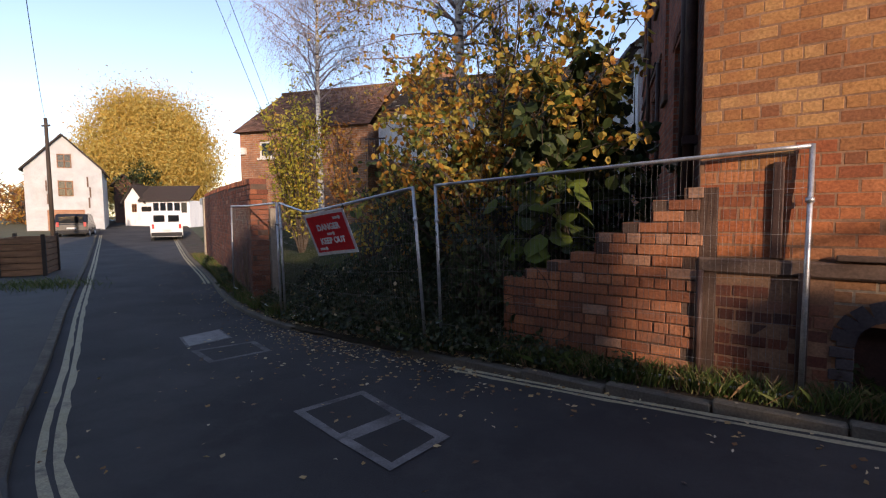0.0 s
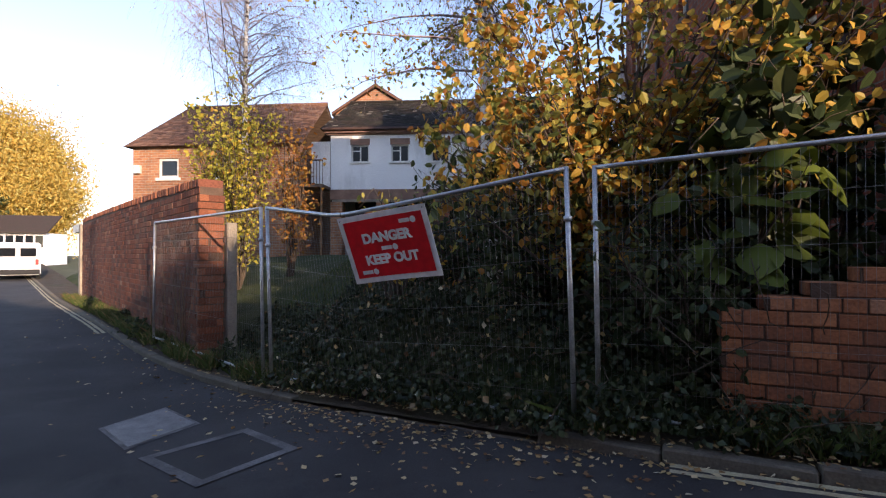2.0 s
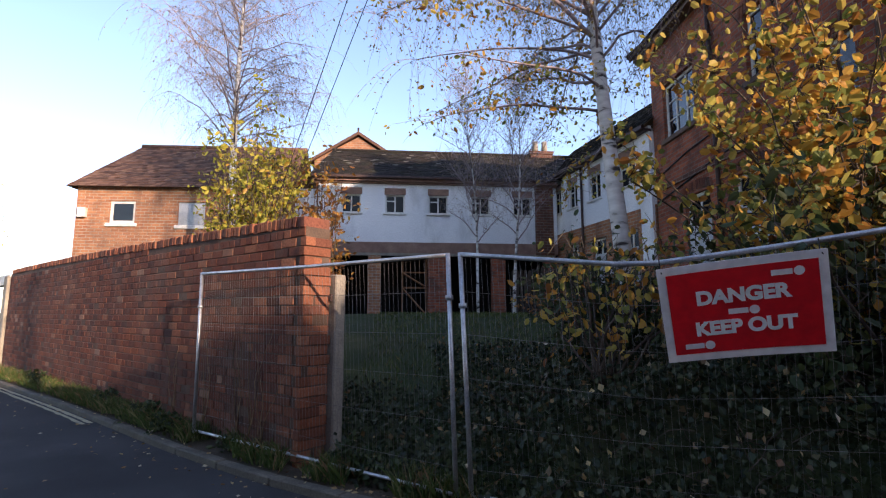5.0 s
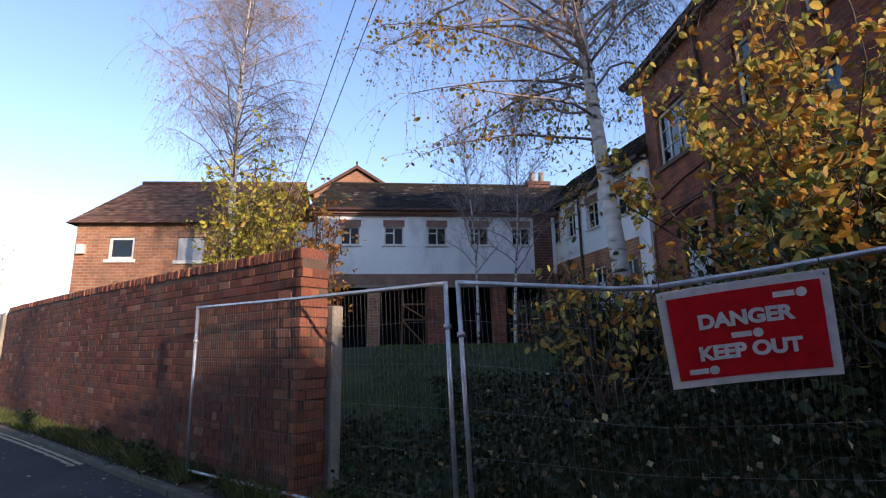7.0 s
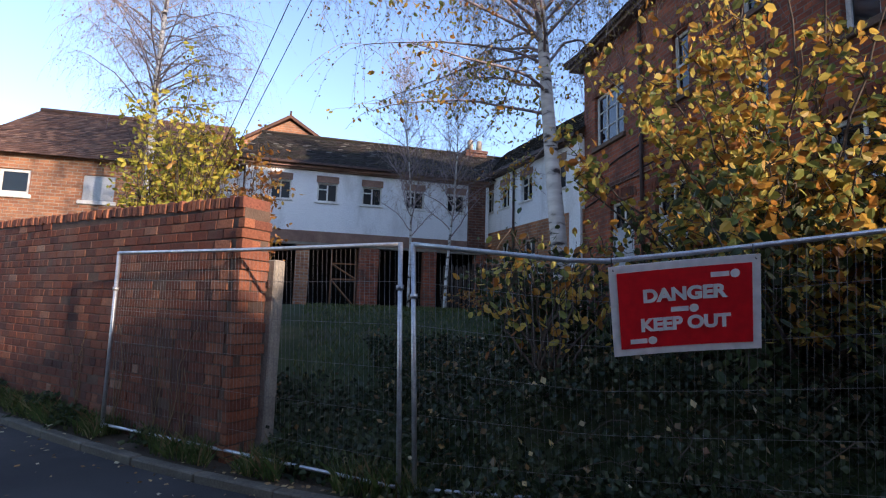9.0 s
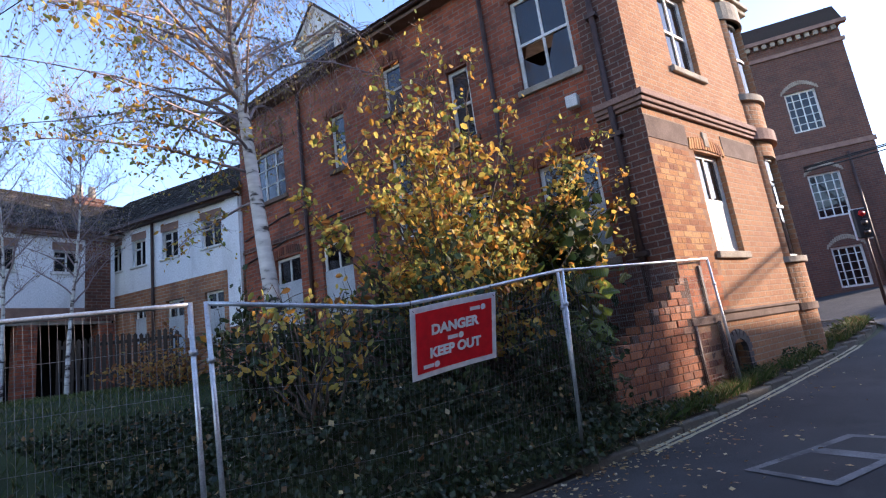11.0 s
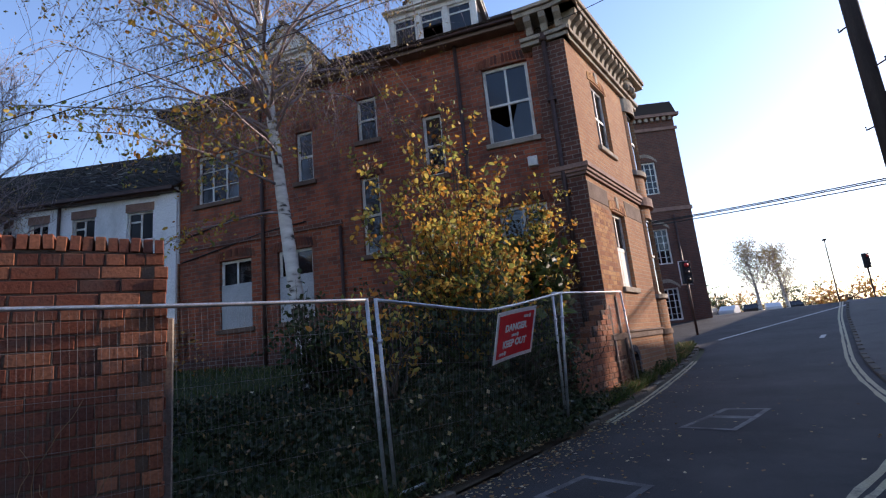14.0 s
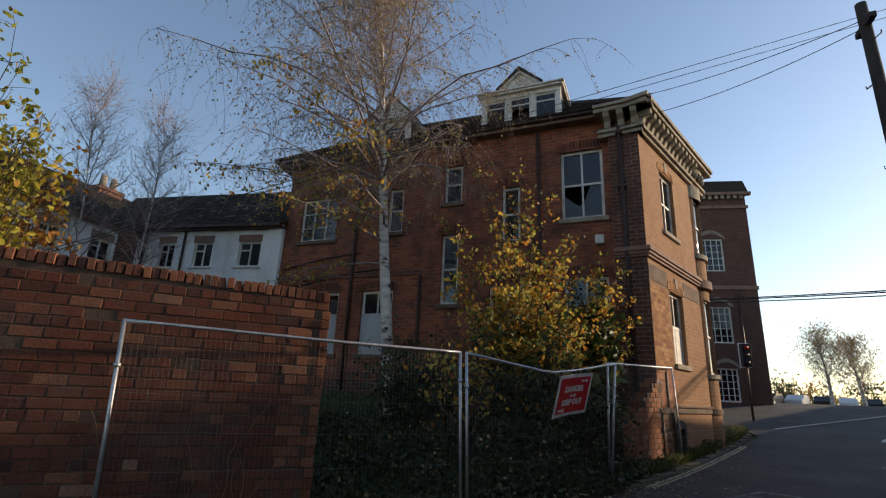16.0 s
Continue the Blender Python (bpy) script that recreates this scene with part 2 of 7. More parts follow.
M_SLATE = pieces("dark_roof_slate", [(0.0, (0.04, 0.032, 0.03)), (1.0, (0.085, 0.062, 0.055))], "Island", stain=(0.04, 0.04, 0.03))
M_BOARD = noisy("grey_window_board", (0.40, 0.42, 0.43), (0.54, 0.56, 0.57), 1.5, 30.0, 0.8, 0.2, 0.004, stain=(0.25, 0.25, 0.24))
M_STEEL = noisy("galvanised_steel", (0.45, 0.46, 0.47), (0.66, 0.67, 0.68), 12.0, 90.0, 0.42, 0.2, 0.002, metal=0.75)
M_WIRE = noisy("dull_galvanised_wire", (0.20, 0.19, 0.18), (0.32, 0.30, 0.28), 9.0, 90.0, 0.55, 0.1, 0.001, metal=0.55)
M_PIPE = noisy("dark_painted_iron", (0.05, 0.028, 0.024), (0.085, 0.05, 0.04), 6.0, 60.0, 0.55, 0.2, 0.003)
M_SIGN_RED = plain("red_sign_face", (0.80, 0.012, 0.018), 0.38)
M_SIGN_WHITE = plain("white_sign_face", (0.92, 0.92, 0.90), 0.42)
M_CONCRETE = noisy("mossy_concrete", (0.24, 0.21, 0.17), (0.36, 0.32, 0.26), 3.0, 60.0, 0.92, 0.5, 0.008, stain=(0.13, 0.11, 0.08), stain_scale=2.0)
# near black: interior shade put into the colour; also used on a sign board
M_DARK = noisy("black_for_shade_and_sign", (0.012, 0.011, 0.010), (0.022, 0.02, 0.018), 2.0, 20.0, 0.95, 0.1, 0.01)
M_CURTAIN = noisy("grey_blind", (0.28, 0.27, 0.25), (0.42, 0.41, 0.38), 2.0, 40.0, 0.9, 0.2, 0.01)
M_WOOD = noisy("weathered_wood", (0.16, 0.08, 0.04), (0.30, 0.15, 0.075), 2.0, 30.0, 0.8, 0.4, 0.006, warp=(1, 1, 8))
M_POLE = noisy("creosoted_pole", (0.035, 0.026, 0.02), (0.075, 0.055, 0.042), 2.0, 40.0, 0.85, 0.5, 0.006, warp=(4, 4, 0.4))
M_BARK = noisy("brown_bark", (0.06, 0.045, 0.035), (0.13, 0.10, 0.075), 5.0, 50.0, 0.95, 0.7, 0.01)
M_TWIG = noisy("purple_grey_twigs", (0.24, 0.185, 0.185), (0.40, 0.325, 0.32), 5.0, 50.0, 0.9, 0.1, 0.002)
M_CAR = plain("black_car_paint", (0.012, 0.013, 0.016), 0.25)
M_VAN = plain("white_van_paint", (0.72, 0.73, 0.74), 0.3)
M_RUBBER = plain("black_rubber", (0.02, 0.02, 0.02), 0.8)
M_CABLE = plain("black_cable", (0.015, 0.015, 0.016), 0.6)
M_LAMP_RED = plain("red_lens", (0.5, 0.01, 0.01), 0.3)
M_LAMP_DIM = plain("dim_lens", (0.04, 0.03, 0.02), 0.3)


def birch_bark(nt, b):
    v = coords(nt, (3, 3, 9))
    n1, n2 = node(nt, "ShaderNodeTexNoise", Scale=1.0, Detail=5.0), node(nt, "ShaderNodeTexNoise", Scale=4.0, Detail=6.0)
    nt.links.new(v, n1.inputs[0]), nt.links.new(v, n2.inputs[0])
    col = ramp(nt, n1.outputs[0], [(0.36, (0.05, 0.04, 0.035)), (0.45, (0.52, 0.49, 0.44)), (0.7, (0.72, 0.69, 0.63))]).outputs[0]
    nt.links.new(col, b.inputs["Base Color"])
    bump(nt, b, n2.outputs[0], 0.4, 0.01)


M_BIRCH = mat("birch_bark", birch_bark, 0.8)


def glass_pane(nt, b):
    n = node(nt, "ShaderNodeTexNoise", Scale=1.3, Detail=2.0)
    nt.links.new(coords(nt), n.inputs[0])
    b.inputs["Base Color"].default_value = (0.02, 0.024, 0.03, 1)
    b.inputs["Transmission Weight"].default_value = 0.55
    bump(nt, b, n.outputs[0], 0.12, 0.02)


M_GLASS = mat("old_window_glass", glass_pane, 0.04, 0, 0.6)
# opaque pane with the unlit room behind it put into its colour
M_PANE = plain("dark_room_pane", (0.013, 0.014, 0.016), 0.2, 0.0, 0.18)
M_LEAF_GOLD = foliage("golden_leaf", [(0, (0.28, 0.11, 0.03)), (0.2, (0.52, 0.25, 0.04)), (0.45, (0.62, 0.42, 0.08)), (0.64, (0.50, 0.42, 0.09)), (0.82, (0.26, 0.28, 0.07)), (1, (0.11, 0.15, 0.04))], 0.55)
M_LEAF_LIME = foliage("yellow_green_leaf", [(0, (0.20, 0.22, 0.03)), (0.5, (0.40, 0.36, 0.05)), (0.85, (0.52, 0.42, 0.06)), (1, (0.40, 0.20, 0.04))])
M_LEAF_BROWN = foliage("brown_beech_leaf", [(0, (0.20, 0.075, 0.025)), (0.5, (0.36, 0.16, 0.035)), (0.8, (0.48, 0.26, 0.05)), (1, (0.28, 0.22, 0.05))])
M_LEAF_BIRCH = foliage("sparse_birch_leaf", [(0, (0.20, 0.17, 0.05)), (0.5, (0.34, 0.26, 0.09)), (1, (0.42, 0.28, 0.12))])
M_LEAF_GREEN = foliage("large_green_leaf", [(0, (0.07, 0.11, 0.02)), (0.6, (0.14, 0.19, 0.035)), (1, (0.30, 0.31, 0.05))], 0.4)
M_LEAF_DARK = foliage("dark_green_leaf", [(0, (0.02, 0.036, 0.014)), (0.7, (0.045, 0.068, 0.022)), (1, (0.10, 0.115, 0.04))], 0.25)
M_IVY = foliage("ivy_leaf", [(0, (0.016, 0.028, 0.013)), (0.6, (0.036, 0.05, 0.021)), (0.92, (0.07, 0.085, 0.038)), (1, (0.22, 0.14, 0.07))], 0.15, 0.42)
M_WILLOW = foliage("willow_leaf", [(0, (0.38, 0.24, 0.05)), (0.5, (0.58, 0.40, 0.09)), (1, (0.50, 0.44, 0.14))])
M_GRASS = foliage("grass_blade", [(0, (0.05, 0.085, 0.02)), (0.7, (0.09, 0.13, 0.03)), (1, (0.26, 0.22, 0.10))], 0.3)
M_STRAW = foliage("dry_stems", [(0, (0.16, 0.10, 0.05)), (0.7, (0.28, 0.17, 0.08)), (1, (0.34, 0.24, 0.13))], 0.2)
M_LITTER = foliage("fallen_leaf", [(0, (0.12, 0.06, 0.03)), (0.4, (0.30, 0.18, 0.07)), (0.75, (0.48, 0.36, 0.16)), (1, (0.62, 0.54, 0.36))], 0.1, 0.6)


# ---- mesh helpers ----
def quads(name, verts, faces, material, parent=None, label="", smooth=False, m=None):
    me = bpy.data.meshes.new(name)
    me.from_pydata([tuple(v) for v in verts], [], [tuple(f) for f in faces])
    me.materials.append(material)
    if smooth:
        me.polygons.foreach_set("use_smooth", [True] * len(me.polygons))
    me.update()
    ob = new(name, me)
    if m is not None:
        ob.matrix_world = m
    if parent:
        ob.parent = parent
    if label:
        ob["label"] = label
    return ob


def part(name, bm, material, parent=None, label="", m=None, smooth=False):
    bmesh.ops.recalc_face_normals(bm, faces=bm.faces)
    me = bpy.data.meshes.new(name)
    bm.to_mesh(me)
    bm.free()
    me.materials.append(material)
    if smooth:
        me.polygons.foreach_set("use_smooth", [True] * len(me.polygons))
    ob = new(name, me)
    if m is not None:
        ob.matrix_world = m
    if parent:
        ob.parent = parent
    if label:
        ob["label"] = label
    return ob


def thing(name, m, label, category, group="", kind=""):
    ob = new(name)
    ob.empty_display_size = 0.1
    ob.matrix_world = m
    return tagged(ob, label, category, group, kind)


def box(bm, x0, x1, y0, y1, z0, z1, bevel=0.0):
    r = bmesh.ops.create_cube(bm, size=1.0, matrix=Matrix.LocRotScale(((x0 + x1) / 2, (y0 + y1) / 2, (z0 + z1) / 2), None, (abs(x1 - x0), abs(y1 - y0), abs(z1 - z0))))
    if bevel:
        es = {e for v in r["verts"] for e in v.link_edges}
        bmesh.ops.bevel(bm, geom=list(es), offset=bevel, segments=1, affect="EDGES")
    return bm


def boxes(*specs, bevel=0.0):
    bm = bmesh.new()
    for s in specs:
        box(bm, *s, bevel=bevel)
    return bm


def prism(bm, outline, y0, y1):
    """A closed outline of (x, z) pulled from y0 to y1."""
    a = [bm.verts.new((x, y0, z)) for x, z in outline]
    b = [bm.verts.new((x, y1, z)) for x, z in outline]
    bm.faces.new(a), bm.faces.new(b[::-1])
    for i in range(len(a)):
        j = (i + 1) % len(a)
        bm.faces.new((a[i], b[i], b[j], a[j]))
    return bm


def tube_data(points, radii, n=6, base=0):
    pts = [Vector(p) for p in points]
    vs, fs = [], []
    for i, p in enumerate(pts):
        d = (pts[min(i + 1, len(pts) - 1)] - pts[max(i - 1, 0)])
        if d.length < 1e-6:
            d = Vector((0, 0, 1))
        d.normalize()
        u = d.cross(Vector((0, 0, 1)) if abs(d.z) < 0.9 else Vector((1, 0, 0))).normalized()
        w = d.cross(u)
        for k in range(n):
            a = 2 * math.pi * k / n
            vs.append(p + (u * math.cos(a) + w * math.sin(a)) * radii[i])
    for i in range(len(pts) - 1):
        for k in range(n):
            a, b = base + i * n + k, base + i * n + (k + 1) % n
            fs.append((a, b, b + n, a + n))
    fs.append(tuple(base + k for k in range(n))[::-1])
    fs.append(tuple(base + (len(pts) - 1) * n + k for k in range(n)))
    return vs, fs


def tubes(name, lines, material, parent=None, n=6, label="", smooth=True, m=None):
    """lines: (points, radii) pairs; radii may be one number."""
    V, Fc = [], []
    for pts, r in lines:
        rr = r if isinstance(r, (list, tuple)) else [r] * len(pts)
        v, f = tube_data(pts, rr, n, len(V))
        V += v
        Fc += f
    return quads(name, V, Fc, material, parent, label, smooth, m)


def leaves(name, pts, size, material, parent=None, rng=None, droop=0.3, spread=0.35, shape=0.62, dirs=None, label=""):
    """A folded four-cornered blade at each point, at random turns."""
    P = np.asarray(pts, float)
    n = len(P)
    d = rng.normal(size=(n, 3))
    d[:, 2] -= droop * 1.5
    d /= np.linalg.norm(d, axis=1)[:, None]
    s = rng.normal(size=(n, 3))
    s -= (s * d).sum(1)[:, None] * d
    s /= np.linalg.norm(s, axis=1)[:, None]
    nn = np.cross(d, s)
    L = size * rng.uniform(1 - spread, 1 + spread, n)[:, None]
    W = L * shape * 0.5
    fold = 0.22 * W
    a, tip = P, P + d * L
    b, c = P + d * L * 0.45 + s * W + nn * fold, P + d * L * 0.45 - s * W + nn * fold
    if size >= 0.08:
        # larger leaves are broader ovals with a pointed tip
        b1, c1 = P + d * L * 0.22 + s * W * 0.8 + nn * fold * 0.7, P + d * L * 0.22 - s * W * 0.8 + nn * fold * 0.7
        b2, c2 = P + d * L * 0.66 + s * W * 0.85 + nn * fold * 0.4, P + d * L * 0.66 - s * W * 0.85 + nn * fold * 0.4
        V = np.stack([a, b1, b2, tip - nn * fold * 1.2, c2, c1], 1).reshape(-1, 3)
        o = np.arange(n) * 6
        Fc = np.concatenate([np.stack([o, o + 1, o + 2, o + 3], 1), np.stack([o, o + 3, o + 4, o + 5], 1)])
        return quads(name, V.tolist(), Fc.tolist(), material, parent, label)
    V = np.stack([a, b, tip, c], 1).reshape(-1, 3)
    idx = np.arange(n) * 4
    Fc = np.concatenate([np.stack([idx, idx + 1, idx + 2], 1), np.stack([idx, idx + 2, idx + 3], 1)])
    return quads(name, V.tolist(), Fc.tolist(), material, parent, label)


def frame_of(p0, p1, z=0.0):
    """Local x along p0 to p1, local -y to the right of the way (outward), z up."""
    d = Vector((p1[0] - p0[0], p1[1] - p0[1], 0)).normalized()
    y = Vector((-d.y, d.x, 0))
    return Matrix(((d.x, y.x, 0, p0[0]), (d.y, y.y, 0, p0[1]), (0, 0, 1, z), (0, 0, 0, 1)))


def holed(bm, u0, u1, z0, z1, thick, holes):
    """A wall from u0 to u1 and z0 to z1, its face at y = 0 and its back at y = thick, with openings through it."""
    us = sorted({u0, u1, *[h[0] for h in holes], *[h[1] for h in holes]})
    zs = sorted({z0, z1, *[h[2] for h in holes], *[h[3] for h in holes]})
    full = {}
    for i in range(len(us) - 1):
        for j in range(len(zs) - 1):
            cu, cz = (us[i] + us[i + 1]) / 2, (zs[j] + zs[j + 1]) / 2
            full[i, j] = not any(h[0] < cu < h[1] and h[2] < cz < h[3] for h in holes)
    cache = {}

    def v(u, y, z):
        k = (round(u, 4), round(y, 4), round(z, 4))
        if k not in cache:
            cache[k] = bm.verts.new(k)
        return cache[k]
    for (i, j), ok in full.items():
        if not ok:
            continue
        a, b, c, d = us[i], us[i + 1], zs[j], zs[j + 1]
        bm.faces.new((v(a, 0, c), v(b, 0, c), v(b, 0, d), v(a, 0, d)))
        bm.faces.new((v(a, thick, d), v(b, thick, d), v(b, thick, c), v(a, thick, c)))
        for di, dj, q in ((-1, 0, ((a, c), (a, d))), (1, 0, ((b, d), (b, c))), (0, -1, ((b, c), (a, c))), (0, 1, ((a, d), (b, d)))):
            if not full.get((i + di, j + dj), False):
                (ua, za), (ub, zb) = q
                bm.faces.new((v(ua, 0, za), v(ua, thick, za), v(ub, thick, zb), v(ub, 0, zb)))
    return bm


# ---- ground ----
def slope(x, y):
    s = (x + 4.5) * 0.902 - (y - 9.4) * 0.432
    if s > 12:
        return 0.444 + 0.06 * min(s - 12, 8) + 0.09 * min(max(s - 20, 0), 12)
    if s > 0:
        return 0.037 * s
    if s > -15:
        return 0.0
    if s > -28:
        return 0.02 * (-15 - s)
    return 0.26 + 0.035 * min(-28 - s, 32)


def resample(line, n):
    p = np.array(line, float)
    d = np.r_[0, np.cumsum(np.linalg.norm(np.diff(p, axis=0), axis=1))]
    t = np.linspace(0, d[-1], n)
    return np.stack([np.interp(t, d, p[:, k]) for k in range(p.shape[1])], 1)


def smooth_line(line, n=160, rounds=6):
    p = resample(line, n)
    for _ in range(rounds):
        p[1:-1] = 0.25 * p[:-2] + 0.5 * p[1:-1] + 0.25 * p[2:]
    return p


def offset(line, d):
    t = np.gradient(line, axis=0)
    t /= np.linalg.norm(t, axis=1)[:, None]
    return line + np.stack([-t[:, 1], t[:, 0]], 1) * d


def strip(name, a, b, dz, material, cols=6, kind="structure", label="", rise=None):
    n = len(a)
    V, Fc = [], []
    for i in range(n):
        for k in range(cols + 1):
            p = a[i] + (b[i] - a[i]) * k / cols
            V.append((p[0], p[1], slope(*p) + dz + (rise(k / cols) if rise else 0)))
    for i in range(n - 1):
        for k in range(cols):
            q = i * (cols + 1) + k
            Fc.append((q, q + 1, q + cols + 2, q + cols + 1))
    ob = quads(name, V, Fc, material, smooth=True)
    return tagged(ob, label, "", "", kind)


rg = np.random.default_rng(3)
# kerb line on the side of the old building, and that on the far side of the lane
KERB_N = smooth_line([(-62, 66), (-40, 44.2), (-17.2, 22.1), (-10.3, 15.6), (-7.3, 12.6), (-5.9, 11.35), (-4.4, 10.28), (-2.4, 9.28), (-0.4, 8.28), (1.4, 7.52), (3.2, 6.86), (6.0, 5.88), (9.0, 4.90), (11.2, 4.3), (12.6, 4.5), (13.6, 5.6), (14.5, 8.0), (16, 14)], 260, 5)
KERB_S = smooth_line([(-66, 62.2), (-37.4, 34.2), (-8.95, 10.15), (-4.7, 6.68), (-3.45, 5.62), (-2.56, 4.86), (-1.85, 4.46), (-1.2, 4.28), (1.0, 3.68), (4.2, 2.5), (16, -2.55), (33, -10.4), (60, -24)], 260, 5)
# the sheet under everything, to the horizon
R = np.r_[np.linspace(0, 70, 36), np.geomspace(78, 2500, 14)]
V, Fc, NA = [], [], 72
for r in R:
    for k in range(NA):
        x, y = -4 + r * math.cos(2 * math.pi * k / NA), 9 + r * math.sin(2 * math.pi * k / NA)
        V.append((x, y, slope(x, y) - 0.06))
for i in range(len(R) - 1):
    for k in range(NA):
        a, b = i * NA + k, i * NA + (k + 1) % NA
        Fc.append((a, b, b + NA, a + NA))
tagged(quads("ground", V, Fc, M_FIELD, smooth=True), kind="structure")
# asphalt lane, widening into the junction
lane_n = smooth_line([(-62, 66), (-40, 44.2), (-17.2, 22.1), (-10.3, 15.6), (-7.3, 12.6), (-5.9, 11.35), (-4.4, 10.28), (-2.4, 9.27), (-0.4, 8.24), (1.4, 7.46), (3.2, 6.78), (6.0, 5.74), (9.0, 4.68), (11.2, 4.1), (13, 5.5), (22, 22), (60, 30)], 260, 3)
strip("road", lane_n, KERB_S, 0.0, M_ASPHALT, 10)
strip("pavement", KERB_S, offset(KERB_S, -2.1), 0.065, M_PAVE, 4)
strip("verge", offset(KERB_N, 0.0), offset(KERB_N, 1.5), 0.045, M_SOIL, 5, rise=lambda k: 0.05 * k)


def kerbstones(line, side):
    """Separate kerb stones along a line, each a low bevelled block."""
    d = np.r_[0, np.cumsum(np.linalg.norm(np.diff(line, axis=0), axis=1))]
    root = tagged(new("kerb"), kind="structure")
    bm = boxes((-0.445, 0.445, 0.0, 0.12, -0.12, 0.075), bevel=0.012)
    me = bpy.data.meshes.new("kerb_stone")
    bmesh.ops.recalc_face_normals(bm, faces=bm.faces)
    bm.to_mesh(me), bm.free()
    me.materials.append(M_KERB)
    t = 0.0
    while t < d[-1] - 0.9:
        p = np.array([np.interp(t + 0.45, d, line[:, k]) for k in (0, 1)])
        if -34 < p[0] < 22:
            q = np.array([np.interp(t + 0.6, d, line[:, k]) for k in (0, 1)])
            ang = math.degrees(math.atan2(q[1] - p[1], q[0] - p[0]))
            ob = new("kerb_stone", me)
            low = 0.07 if (side > 0 and -3.9 < p[0] < -0.9) else 0.0
            ob.matrix_world = pose(p[0], p[1], slope(*p) - low + rg.uniform(-0.008, 0.008), rg.uniform(-1, 1), rg.uniform(-0.6, 0.6), ang + (0 if side > 0 else 180))
            ob.parent = root
        t += 0.9


kerbstones(KERB_N, 1)
kerbstones(KERB_S, -1)


def painted(name, line, d0, width, x0, x1, material, label=""):
    a = line[(line[:, 0] > x0) & (line[:, 0] < x1)]
    a = smooth_line(a, max(20, len(a) * 2), 2)
    wob = (rg.uniform(-1, 1, len(a)) * 0.012)
    ob = strip(name, offset(a, d0), offset(a, d0 + width) + wob[:, None], 0.005, material, 1)
    if label:
        ob["label"] = label
    return ob


for d0 in (-0.035, -0.14):
    painted("yellow_line", KERB_N, d0, -0.06, -34, -9.0, M_YELLOW, "worn double yellow road line")
    painted("yellow_line", KERB_N, d0, -0.06, -0.6, 7.5, M_YELLOW, "worn double yellow road line")
    painted("yellow_line", KERB_S, -d0 + 0.10, 0.07, -34, 28, M_YELLOW, "worn double yellow road line")


def flat(name, pts, dz, material, label=""):
    V = [(x, y, slope(x, y) + dz) for x, y in pts]
    return tagged(quads(name, V, [tuple(range(len(V)))], material), label, kind="structure")


def outline_band(name, pts, width, dz, material):
    """A closed band of the given width round a four-sided patch."""
    c = np.mean(pts, 0)
    p = np.array(pts, float)
    q = p + (c - p) / np.linalg.norm(c - p, axis=1)[:, None] * width * 1.4
    V = [(x, y, slope(x, y) + dz) for x, y in (*p, *q)]
    n = len(p)
    return tagged(quads(name, V, [(i, (i + 1) % n, n + (i + 1) % n, n + i) for i in range(n)], material), kind="structure")


P1 = [(-1.50, 6.63), (-1.10, 7.27), (-0.46, 6.75), (-0.80, 6.15)]
P2 = [(-0.80, 6.15), (-0.46, 6.75), (0.05, 6.38), (-0.21, 5.78)]
P3 = [(-4.3, 8.42), (-3.75, 9.1), (-3.1, 8.6), (-3.55, 7.92)]
for p in (P1, P2, P3):
    flat("road_patch", p, 0.004, M_PATCH)
    outline_band("patch_seam", p, 0.085, 0.008, M_SEAM)
cover = thing("inspection_cover", Matrix.Identity(4), "grey cast-iron inspection cover set in the road", "manhole cover")
CV = [(-5.1, 9.1), (-4.9, 9.68), (-4.32, 9.25), (-4.55, 8.66)]
bm = bmesh.new()
top = [bm.verts.new((x, y, slope(x, y) + 0.012)) for x, y in CV]
bot = [bm.verts.new((x, y, slope(x, y) - 0.05)) for x, y in CV]
bm.faces.new(top), bm.faces.new(bot[::-1])
for i in range(4):
    bm.faces.new((top[i], bot[i], bot[(i + 1) % 4], top[(i + 1) % 4]))
part("lid", bm, M_IRON, cover)
outline_band("patch_seam", [(x * 1.0 + (x + 4.7) * 0.12, y + (y - 9.17) * 0.12) for x, y in CV], 0.05, 0.006, M_SEAM)
for a, b in (((13.2, 3.2), (22.5, -6.2)), ((10.0, 0.9), (10.9, 0.45))):
    d = Vector((b[0] - a[0], b[1] - a[1])).normalized()
    n = Vector((-d.y, d.x)) * 0.07
    flat("white_road_line", [(a[0] + n.x, a[1] + n.y), (a[0] - n.x, a[1] - n.y), (b[0] - n.x, b[1] - n.y), (b[0] + n.x, b[1] + n.y)], 0.006, M_WHITE_LINE)


# yard behind the fence: a bank that climbs to a rough lawn
FENCE_LINE = np.array([(-30, 36.5), (-16, 22.3), (-5.6, 12.1), (-4.2, 10.75), (-1.0, 8.9), (2.2, 7.95), (4, 7.3)])


def behind(x, y):
    """Distance behind the street line."""
    fy = np.interp(x, FENCE_LINE[:, 0], FENCE_LINE[:, 1])
    return (y - fy) * 0.82


def yard(x, y):
    d = behind(x, y)
    k = min(max(d / 9.0, 0.0), 1.0)
    rise = 1.50 * (1 - (1 - k) ** 2.2)
    if x > -3.9:
        rise += 0.35 * math.exp(-((d - 1.4) / 1.2) ** 2) * min(1.0, (x + 3.9) / 1.2)
    wob = 0.05 * noise.noise(Vector((x * 0.7, y * 0.7, 0))) + 0.03 * noise.noise(Vector((x * 2.3, y * 2.3, 4)))
    return slope(x, y) * (1 - k) + 0.10 + rise + wob * min(1, max(d, 0) * 2) - 0.6 * max(0.0, 0.25 - d)


